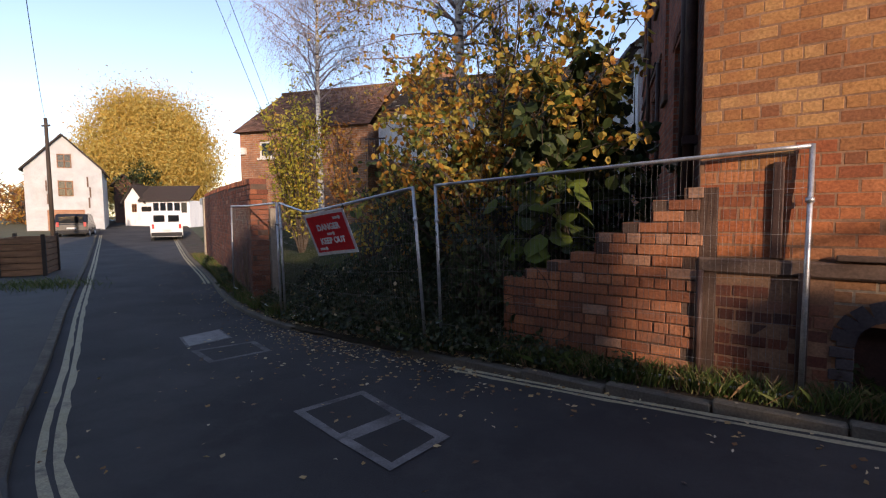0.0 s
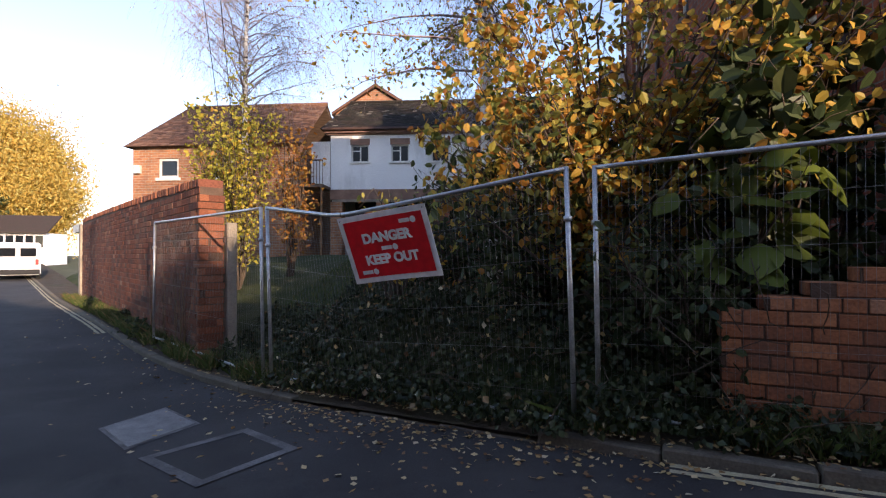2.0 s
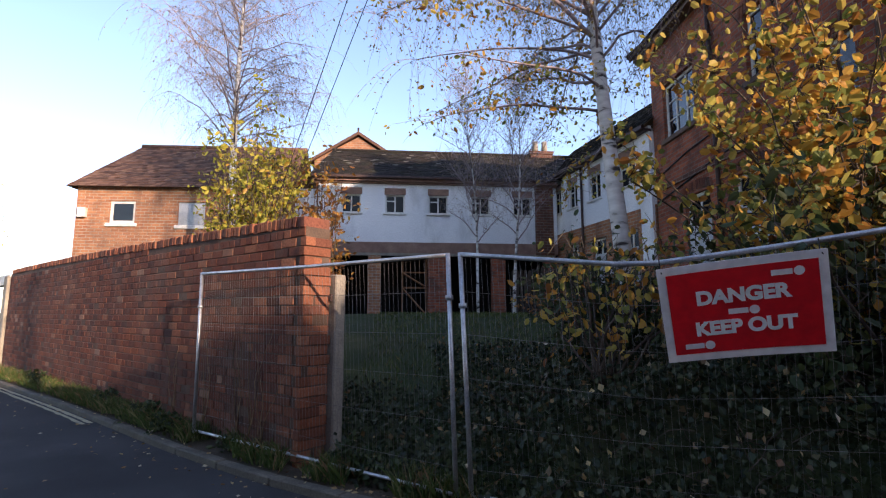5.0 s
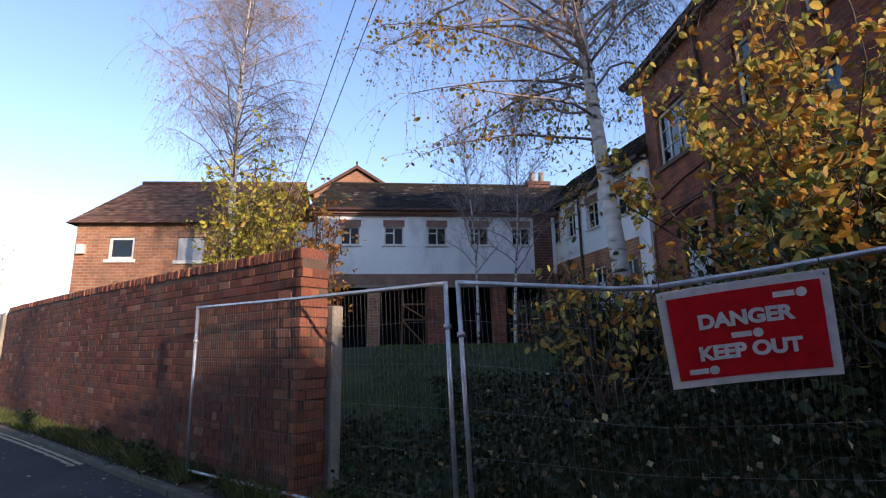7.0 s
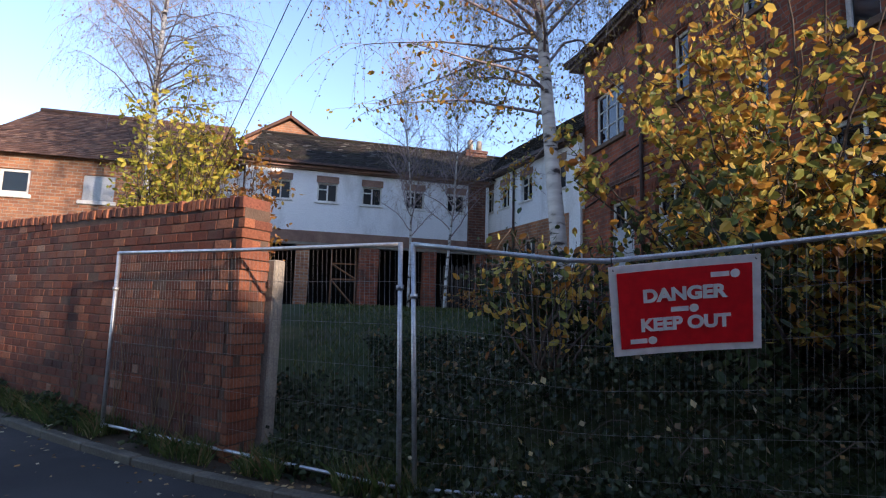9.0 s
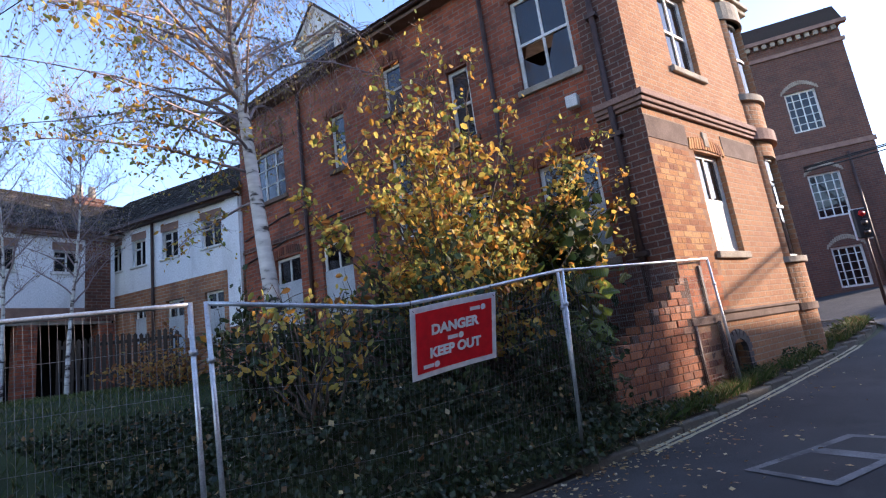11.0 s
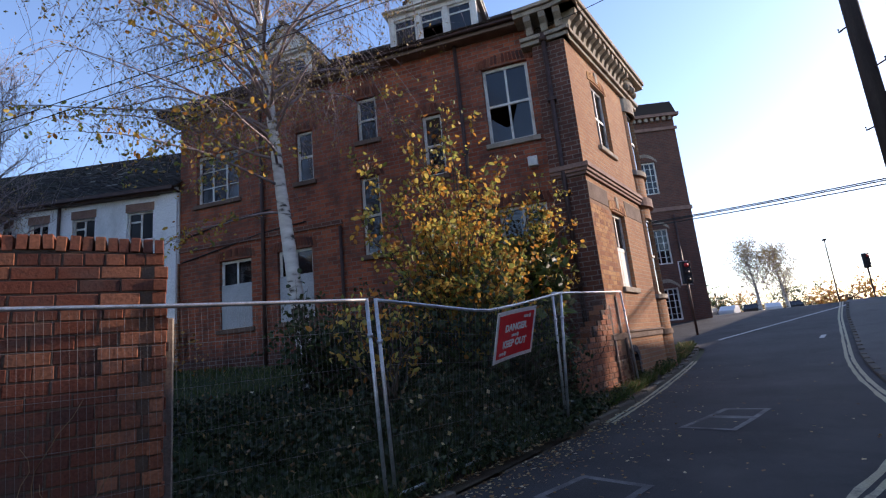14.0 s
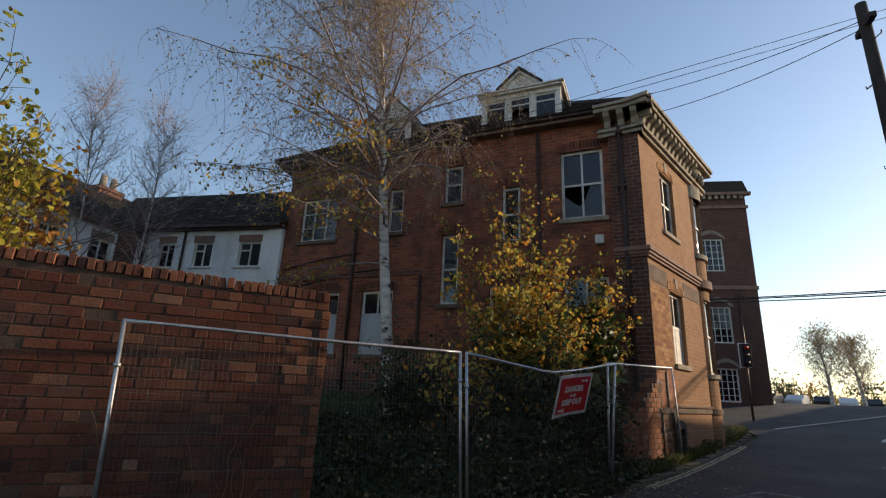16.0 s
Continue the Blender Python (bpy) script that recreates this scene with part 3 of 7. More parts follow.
V, Fc, idx = [], [], {}
xs, ys = np.arange(-24, 3.4, 0.3), np.arange(7.5, 34, 0.3)
for i, x in enumerate(xs):
    for j, y in enumerate(ys):
        if behind(x, y) > -0.45 and not (x > 2.6 and y > 8.6):
            idx[i, j] = len(V)
            V.append((x, y, yard(x, y)))
for (i, j) in idx:
    q = [(i, j), (i + 1, j), (i + 1, j + 1), (i, j + 1)]
    if all(k in idx for k in q):
        Fc.append(tuple(idx[k] for k in q))
tagged(quads("lawn", V, Fc, M_TURF, smooth=True), "rough shaded grass bank", kind="structure")


# ---- openings ----
def sash(parent, u0, u1, z0, z1, deep=0.10, rows=1, cols=1, fr=0.08, label="", board=0.0, split=True, arch=0.0, lintel=None, sill=None, broken=False, glass=None):
    """A window in an opening of a wall in local axes: frame, bars, panes, sill, and a board over its lower part if wanted."""
    w = new("window")
    w.parent = parent.parent
    w.matrix_basis = parent.matrix_basis.copy()
    if label:
        w["label"] = label
    y0, y1 = deep, deep + 0.06
    zm = z0 + (z1 - z0) * 0.5
    specs = [(u0, u0 + fr, y0, y1, z0, z1), (u1 - fr, u1, y0, y1, z0, z1), (u0 + fr, u1 - fr, y0, y1, z1 - fr, z1), (u0 + fr, u1 - fr, y0, y1, z0, z0 + fr)]
    part("frame", boxes(*specs, bevel=0.006), M_WHITE, w)
    bars = []
    if split:
        bars.append((u0 + fr, u1 - fr, y0 + 0.002, y1 - 0.004, zm - 0.03, zm + 0.03))
    for c in range(1, cols):
        x = u0 + (u1 - u0) * c / cols
        bars.append((x - 0.026, x + 0.026, y0 + 0.006, y1 - 0.008, z0 + fr, z1 - fr))
    for r in range(1, rows):
        z = z0 + (z1 - z0) * r / rows
        bars.append((u0 + fr, u1 - fr, y0 + 0.010, y1 - 0.012, z - 0.014, z + 0.014))
    if bars:
        part("glazing_bar", boxes(*bars), M_WHITE, w)
    yg = (y0 + y1) / 2 + 0.005
    cells = [(u0 + fr, u1 - fr, zm, z1 - fr), (u0 + fr, u1 - fr, z0 + fr, zm)] if split else [(u0 + fr, u1 - fr, z0 + fr, z1 - fr)]
    for k, (a, b, c, d) in enumerate(cells):
        if broken and k == 1:
            bm = bmesh.new()
            prism(bm, [(a, c), (b, c), (b, d), (a + (b - a) * 0.72, d), (a + (b - a) * 0.55, c + (d - c) * 0.5), (a + (b - a) * 0.4, c + (d - c) * 0.35), (a + (b - a) * 0.3, d * 0.4 + c * 0.6), (a, c + (d - c) * 0.7)], yg, yg + 0.005)
        else:
            bm = boxes((a, b, yg, yg + 0.005, c, d))
        part("pane", bm, glass or M_GLASS, w)
    if board:
        part("board", boxes((u0 + 0.01, u1 - 0.01, y0 - 0.03, y0 - 0.012, z0 + 0.02, z0 + (z1 - z0) * board)), M_BOARD, w, "grey board over the lower glass")
    if sill:
        part("sill", boxes((u0 - 0.09, u1 + 0.09, -0.07, deep + 0.02, z0 - 0.13, z0 - 0.002), bevel=0.012), sill, w)
    if lintel:
        # a shallow segmental arch of bricks on edge
        n = max(6, int((u1 - u0) / 0.085))
        bm = bmesh.new()
        for i in range(n + 2):
            f = (i - 0.5) / n
            x = u0 - 0.04 + (u1 - u0 + 0.08) * f
            zc = z1 + 0.005 + arch * (1 - (2 * f - 1) ** 2)
            r = bmesh.ops.create_cube(bm, size=1, matrix=Matrix.Translation((x, 0.03, zc + 0.115)) @ Matrix.Rotation((f - 0.5) * -0.5, 4, "Y") @ Matrix.Diagonal((0.072, 0.10, 0.23, 1)))
        part("arch", bm, lintel, w)["kind"] = "stuff"
    return w


# ---- the old brick building ----
def roof_face(name, corners, material, parent, row=0.16, wide=0.22, label=""):
    """Tiles laid in courses on a four-sided slope: corners eave left, eave right, ridge right, ridge left."""
    a, b, c, d = [Vector(p) for p in corners]
    up = ((d - a) + (c - b)) / 2
    nrm = (b - a).cross(up).normalized()
    if nrm.z < 0:
        nrm = -nrm
    n = max(2, int(up.length / row))
    V, Fc = [], []
    rr = random.Random(name + str(a))
    for i in range(n):
        f0, f1 = i / n, (i + 1.25) / n
        l0, r0, l1, r1 = a.lerp(d, f0), b.lerp(c, f0), a.lerp(d, min(f1, 1)), b.lerp(c, min(f1, 1))
        m = max(1, int((r0 - l0).length / wide))
        for k in range(m + 1):
            s0, s1 = (k - 0.5 * (i % 2)) / m, (k + 1 - 0.5 * (i % 2)) / m
            s0, s1 = max(s0, 0) + 0.006 / m, min(s1, 1) - 0.006 / m
            if s1 - s0 < 0.1 / m:
                continue
            h = 0.022 + rr.uniform(-0.006, 0.010)
            q = [l0.lerp(r0, s0) + nrm * h, l0.lerp(r0, s1) + nrm * h, l1.lerp(r1, s1) + nrm * 0.004, l1.lerp(r1, s0) + nrm * 0.004]
            o = len(V)
            V += [*q, q[0] - nrm * 0.02, q[1] - nrm * 0.02]
            Fc += [(o, o + 1, o + 2, o + 3), (o + 4, o + 5, o + 1, o)]
    ob = quads(name, V, Fc, material, parent, label)
    ob["kind"] = "stuff"
    under = quads("roof_deck", [a, b, c, d], [(0, 1, 2, 3)], M_FASCIA, parent)
    return ob


hall = thing("brick_building", Matrix.Identity(4), "derelict three-storey red brick building with sash windows and dormers", "building")


def on(parent, name, m):
    e = new(name)
    e.empty_display_size = 0.1
    e.matrix_world = m
    e.parent = parent
    return e


# face to the yard, from its far end to the corner pier; u runs towards the street
YF = frame_of((2.76, 19.45), (2.33, 8.55))
L_Y = 10.91
holes_y = [
    (9.57, 10.72, 6.36, 8.40), (6.0, 6.6, 7.24, 8.48), (4.06, 4.6, 6.46, 7.95), (0.62, 2.12, 6.41, 7.95), (5.98, 6.54, 4.1, 6.22),
    (7.85, 8.4, 5.86, 7.54), (1.42, 2.5, 2.66, 4.6), (3.35, 4.45, 2.66, 4.6), (9.58, 10.72, 2.72, 4.72), (7.5, 8.5, 2.72, 4.6)]
wy = part("yard_wall", holed(bmesh.new(), 0, L_Y, 0.0, 9.2, 0.34, holes_y), M_BRICK, hall, m=YF)
sash(wy, *holes_y[0], cols=2, arch=0.07, lintel=M_PIECE_STUFF, sill=M_STONE, broken=True)
sash(wy, *holes_y[1], arch=0.08, lintel=M_PIECE_STUFF, sill=M_SILL_DARK)
sash(wy, *holes_y[2], arch=0.06, lintel=M_PIECE_STUFF, sill=M_SILL_DARK)
sash(wy, *holes_y[3], cols=3, rows=3, split=False, arch=0.12, lintel=M_PIECE_STUFF, sill=M_SILL_DARK)
sash(wy, *holes_y[4], arch=0.05, lintel=M_PIECE_STUFF, sill=M_SILL_DARK)
sash(wy, *holes_y[5], arch=0.05, lintel=M_PIECE_STUFF, sill=M_SILL_DARK)
sash(wy, *holes_y[6], cols=2, arch=0.08, lintel=M_PIECE_STUFF, sill=M_SILL_DARK, board=0.64)
sash(wy, *holes_y[7], cols=2, arch=0.08, lintel=M_PIECE_STUFF, sill=M_SILL_DARK, board=0.64)
sash(wy, *holes_y[8], cols=2, arch=0.08, lintel=M_PIECE_STUFF, sill=M_STONE, board=0.5)
sash(wy, *holes_y[9], cols=2, arch=0.08, lintel=M_PIECE_STUFF, sill=M_STONE)
# band courses and pipes on the yard face
part("band_course", boxes((0.0, 5.4, -0.045, 0.001, 5.05, 5.12), (0.0, 5.4, -0.03, 0.001, 5.12, 5.19)), M_BRICK_DARK, wy)
part("plinth", boxes((0, L_Y, -0.06, 0.001, 0.0, 1.9)), M_BRICK_DARK, wy)
tubes("downpipe", [([(2.95, -0.07, 9.1), (2.95, -0.07, 1.2)], 0.05)], M_PIPE, wy, 8)
tubes("downpipe", [([(8.95, -0.07, 9.2), (8.95, -0.07, 5.2), (9.1, -0.07, 4.9), (9.1, -0.07, 1.0)], 0.05)], M_PIPE, wy, 8)
tubes("soil_pipe", [([(5.35, -0.06, 5.0), (5.35, -0.06, 1.2)], 0.045)], M_PIPE, wy, 8)
part("flood_lamp", boxes((10.45, 10.67, -0.3, -0.15, 5.52, 5.76), (10.53, 10.59, -0.16, 0.0, 5.62, 5.68), bevel=0.012), M_WHITE, wy, "white security lamp box on a bracket")
tubes("cable", [([(0.1, -0.03, 4.75), (1.4, -0.03, 4.95), (2.8, -0.03, 5.2), (4.3, -0.03, 5.3)], 0.02), ([(0.1, -0.03, 5.45), (1.8, -0.03, 5.75), (3.2, -0.03, 5.85)], 0.018)], M_CABLE, wy, 5)
# corner pier of dark brick with a pale joint
PF = frame_of((2.15, 8.56), (2.05, 7.8))
pier = part("corner_pier", boxes((0, 0.765, 0, 0.5, 0.0, 8.55)), M_BRICK_DARK, hall, m=PF)
tubes("downpipe", [([(0.3, -0.08, 8.6), (0.3, -0.08, 0.6)], 0.055), ([(0.3, -0.08, 8.75), (0.3, -0.08, 8.55)], 0.1)], M_PIPE, pier, 8)
for z in (2.6, 4.7, 7.0):
    part("pipe_bracket", boxes((0.2, 0.4, -0.14, 0.0, z, z + 0.08)), M_PIPE, pier)

# face to the street
SF = frame_of((2.05, 7.8), (2.05 + 0.9292, 7.8 - 0.3697))
L_S = 5.41
holes_s = [(1.45, 2.5, 2.6, 4.5), (1.45, 2.55, 6.2, 8.0), (1.14, 1.66, 0.0, 1.16)]
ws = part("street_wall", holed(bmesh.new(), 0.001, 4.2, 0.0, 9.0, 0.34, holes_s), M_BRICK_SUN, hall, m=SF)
sash(ws, *holes_s[0], cols=2, arch=0.05, lintel=M_ORANGE_STUFF, sill=M_STONE)
sash(ws, *holes_s[1], cols=2, arch=0.05, lintel=M_ORANGE_STUFF, sill=M_STONE)
for z in (4.62, 8.12):
    part("keystone", boxes((1.9, 2.08, -0.03, 0.02, z, z + 0.3), bevel=0.01), M_STONE, ws)
part("plinth_band", boxes((0.0, 4.2, -0.045, 0.001, 1.38, 1.52), bevel=0.02), M_SILL_DARK, ws)
part("drip_ledge", boxes((1.0, 4.2, -0.075, -0.03, 1.53, 1.58), bevel=0.008), M_SILL_DARK, ws)
part("impost_band", boxes((0.0, 1.3, -0.012, 0.001, 4.55, 4.95)), M_SILL_DARK, ws)
part("impost_band", boxes((2.65, 4.15, -0.012, 0.001, 4.55, 4.95)), M_SILL_DARK, ws)
part("string_course", boxes((-0.06, 4.2, -0.06, 0.001, 5.10, 5.17), (-0.10, 4.2, -0.10, 0.001, 5.17, 5.25), (-0.14, 4.2, -0.14, 0.001, 5.25, 5.36), bevel=0.008), M_BEAM, ws)
part("string_course", boxes((0, 0.8, -0.06, 0.001, 5.10, 5.17), (0, 0.84, -0.10, 0.001, 5.17, 5.25), (0, 0.88, -0.14, 0.001, 5.25, 5.36), bevel=0.008), M_BEAM, pier)
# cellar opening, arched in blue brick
# dark sheet close behind the arch paints the opening's inner shade
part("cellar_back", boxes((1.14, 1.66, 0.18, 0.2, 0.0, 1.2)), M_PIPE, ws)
for i in range(9):
    a = math.pi * (i + 0.5) / 9
    bm = bmesh.new()
    bmesh.ops.create_cube(bm, size=1, matrix=Matrix.Translation((1.40 + 0.33 * math.cos(a), 0.02, 0.88 + 0.28 * math.sin(a))) @ Matrix.Rotation(-(a - math.pi / 2), 4, "Y") @ Matrix.Diagonal((0.10, 0.09, 0.16, 1)))
    part("arch_brick", bm, M_ENGINEER, ws)
    for x in (1.08, 1.72):
        wdt = 0.20 if i % 2 else 0.11
        part("jamb_brick", boxes((x - wdt / 2 if x < 1.4 else x - 0.06, x + 0.06 if x < 1.4 else x + wdt / 2, -0.02, 0.08, 0.10 + i * 0.093, 0.185 + i * 0.093), bevel=0.006), M_ENGINEER, ws)
part("cellar_fill", boxes((1.14, 1.66, 0.0, 0.08, 1.02, 1.16)), M_BRICK_SUN, ws)
# narrow dark upright strip above the plinth band
part("old_flashing", boxes((0.56, 0.64, -0.05, 0.001, 1.53, 2.34), bevel=0.01), M_PIPE, ws, "dark upright strip on the wall")
tubes("vent_pipe", [([(0.80, -0.05, 1.42), (0.80, -0.05, 0.42)], 0.042)], M_PIPE, ws, 8)
tubes("vent_pipe", [([(0.03, -0.05, 1.40), (0.03, -0.05, 0.2)], 0.03)], M_PIPE, ws, 8)
# white sheet added to give the lower glass its bright sky glare
for z0, z1 in ((2.66, 3.62),):
    part("blind", boxes((1.505, 2.445, 0.112, 0.118, z0, z1)), M_WHITE, ws, "white sheet standing in for glare on the lower glass")

# bowed bay beyond it, with two storeys of windows
BC = (4.75, 0.84)


def ring(bm, r0, r1, z0, z1, a0=math.pi, a1=2 * math.pi, n=20):
    for i in range(n):
        p, q = a0 + (a1 - a0) * i / n, a0 + (a1 - a0) * (i + 1) / n
        vs = [bm.verts.new((BC[0] + 0.8 * r * math.cos(a), BC[1] + 0.8 * r * math.sin(a), z)) for z in (z0, z1) for r, a in ((r0, p), (r1, p), (r1, q), (r0, q))]
        bm.faces.new(vs[0:4]), bm.faces.new(vs[4:8])
        for k in range(4):
            bm.faces.new((vs[k], vs[(k + 1) % 4], vs[4 + (k + 1) % 4], vs[4 + k]))
    bmesh.ops.remove_doubles(bm, verts=bm.verts, dist=0.0005)
    return bm


bay = on(hall, "bow_bay", SF)
for z0, z1 in ((0.0, 2.5), (4.75, 6.2), (8.1, 9.0)):
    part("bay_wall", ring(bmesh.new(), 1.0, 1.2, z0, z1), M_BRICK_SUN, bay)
for k in range(4):
    a = math.pi + math.pi * k / 3
    for z0, z1 in ((2.5, 4.75), (6.2, 8.1)):
        part("mullion_pier", ring(bmesh.new(), 1.0, 1.2, z0, z1, max(math.pi, a - 0.16), min(2 * math.pi, a + 0.16), 3), M_BRICK_SUN, bay)
for z0, z1 in ((2.5, 4.75), (6.2, 8.1)):
    for k in range(3):
        a0, a1 = math.pi * (1 + k / 3) + 0.17, math.pi * (1 + (k + 1) / 3) - 0.17
        part("pane", ring(bmesh.new(), 1.03, 1.04, z0, z1, a0, a1, 5), M_GLASS, bay)
        for za, zb in ((z0, z0 + 0.06), ((z0 + z1) / 2 - 0.03, (z0 + z1) / 2 + 0.03), (z1 - 0.06, z1)):
            part("frame", ring(bmesh.new(), 1.0, 1.08, za, zb, a0, a1, 5), M_WHITE, bay)
for z0, z1, r, mt in ((2.38, 2.5, 1.28, M_STONE), (5.1, 5.36, 1.34, M_BEAM), (6.05, 6.2, 1.3, M_STONE), (8.1, 8.55, 1.27, M_STONE), (9.0, 9.25, 1.42, M_STONE), (9.25, 9.42, 1.58, M_STONE), (1.38, 1.52, 1.25, M_SILL_DARK)):
    part("moulding", ring(bmesh.new(), 0.98, r, z0, z1), mt, bay)
for k in range(9):
    a = math.pi + math.pi * (k + 0.5) / 9
    bm = bmesh.new()
    bmesh.ops.create_uvsphere(bm, u_segments=8, v_segments=6, radius=0.12, matrix=Matrix.Translation((BC[0] + 1.09 * math.cos(a), BC[1] + 1.09 * math.sin(a), 8.88)))
    part("bracket", bm, M_STONE, bay, smooth=True)

# cornice on stone brackets along the street and round the corner
co = on(hall, "cornice", SF)
part("cornice_moulding", boxes((-0.10, 5.6, -0.10, 0.3, 8.55, 8.66), (-0.18, 5.6, -0.18, 0.3, 8.66, 8.76), (-0.42, 5.6, -0.42, 0.3, 9.18, 9.30), (-0.48, 5.6, -0.48, 0.3, 9.30, 9.42), bevel=0.01), M_STONE, co)
for k in range(13):
    bm = bmesh.new()
    prism(bm, [(0.0, 8.76), (-0.14, 8.80), (-0.2, 8.95), (-0.36, 9.05), (-0.38, 9.18), (0.0, 9.18)], -0.08, 0.08)
    o = part("bracket", bm, M_STONE, co)
    o.matrix_basis = Matrix.Translation((0.08 + k * 0.335, 0, 0)) @ Matrix.Rotation(radians(90), 4, "Z")
cp = on(hall, "cornice_return", PF)
part("cornice_moulding", boxes((-0.25, 0.9, -0.10, 0.3, 8.55, 8.66), (-0.25, 0.95, -0.16, 0.3, 8.66, 8.76), (-0.3, 1.2, -0.38, 0.3, 9.18, 9.30), (-0.3, 1.2, -0.44, 0.3, 9.30, 9.40), bevel=0.01), M_STONE, cp)
for u in (0.02, 0.38, 0.72):
    bm = bmesh.new()
    prism(bm, [(0.0, 8.76), (-0.14, 8.80), (-0.2, 8.95), (-0.34, 9.05), (-0.36, 9.18), (0.0, 9.18)], -0.08, 0.08)
    o = part("bracket", bm, M_STONE, cp)
    o.matrix_basis = Matrix.Translation((u, 0, 0)) @ Matrix.Rotation(radians(90), 4, "Z")
part("eaves_board", boxes((-0.4, L_Y + 0.1, -0.32, 0.34, 9.2, 9.29), (-0.4, L_Y + 0.1, -0.30, -0.16, 9.29, 9.40), bevel=0.008), M_FASCIA, wy)
part("gutter", boxes((-0.45, L_Y + 0.1, -0.42, -0.31, 9.30, 9.41), bevel=0.02), M_PIPE, wy)

# roof: hipped, of dark tiles
zr, ze = 12.3, 9.38
P = lambda u, y, z, M=YF: tuple(M @ Vector((u, y, z)))
rA, rB = P(3.4, 3.4, zr), P(9.2, 3.6, zr)
cE, cFar = P(L_Y + 0.95, -0.45, ze), P(-0.5, -0.45, ze)
street_far = tuple(SF @ Vector((L_S, -0.4, ze)))
rC = tuple(SF @ Vector((L_S, 3.4, zr)))
back_far = P(-0.5, 7.2, ze)
roof = on(hall, "roof", Matrix.Identity(4))
roof_face("roof_tiles", (cFar, cE, rB, rA), M_SLATE, roof)
roof_face("roof_tiles", (cE, street_far, rC, rB), M_SLATE, roof)
roof_face("roof_tiles", (back_far, cFar, rA, rA), M_SLATE, roof)
tubes("ridge_tile", [([Vector(rA), Vector(rB), Vector(rC)], 0.10), ([Vector(cE) + Vector((0, 0, 0.05)), Vector(rB)], 0.09), ([Vector(cFar) + Vector((0, 0, 0.05)), Vector(rA)], 0.09)], M_SLATE, roof, 8)
quads("roof_back", [rA, rB, rC, tuple(SF @ Vector((L_S, 7.5, ze))), back_far], [(0, 1, 2, 3, 4)], M_FASCIA, roof)
# walls that close its back
part("end_wall", boxes((0, 7.2, 0, 0.3, 0, 9.2)), M_BRICK, hall, m=frame_of(tuple(YF @ Vector((0, 7.2, 0)))[:2], tuple(YF @ Vector((0, 0, 0)))[:2]))
part("end_wall", boxes((0.86, 7.5, -0.3, 0, 0, 9.2)), M_BRICK, hall, m=SF @ pose(L_S, 0, 0, 0, 0, 90))
# floors and partition coloured near black so the rooms read as unlit
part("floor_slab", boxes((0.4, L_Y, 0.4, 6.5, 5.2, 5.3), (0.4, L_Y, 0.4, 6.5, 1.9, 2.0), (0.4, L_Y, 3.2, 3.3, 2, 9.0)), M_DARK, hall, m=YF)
part("blind", boxes((9.62, 10.68, 0.30, 0.32, 7.5, 8.38), (0.66, 1.1, 0.3, 0.32, 6.5, 7.9), (9.6, 10.7, 0.3, 0.32, 3.3, 4.7)), M_CURTAIN, hall, m=YF)


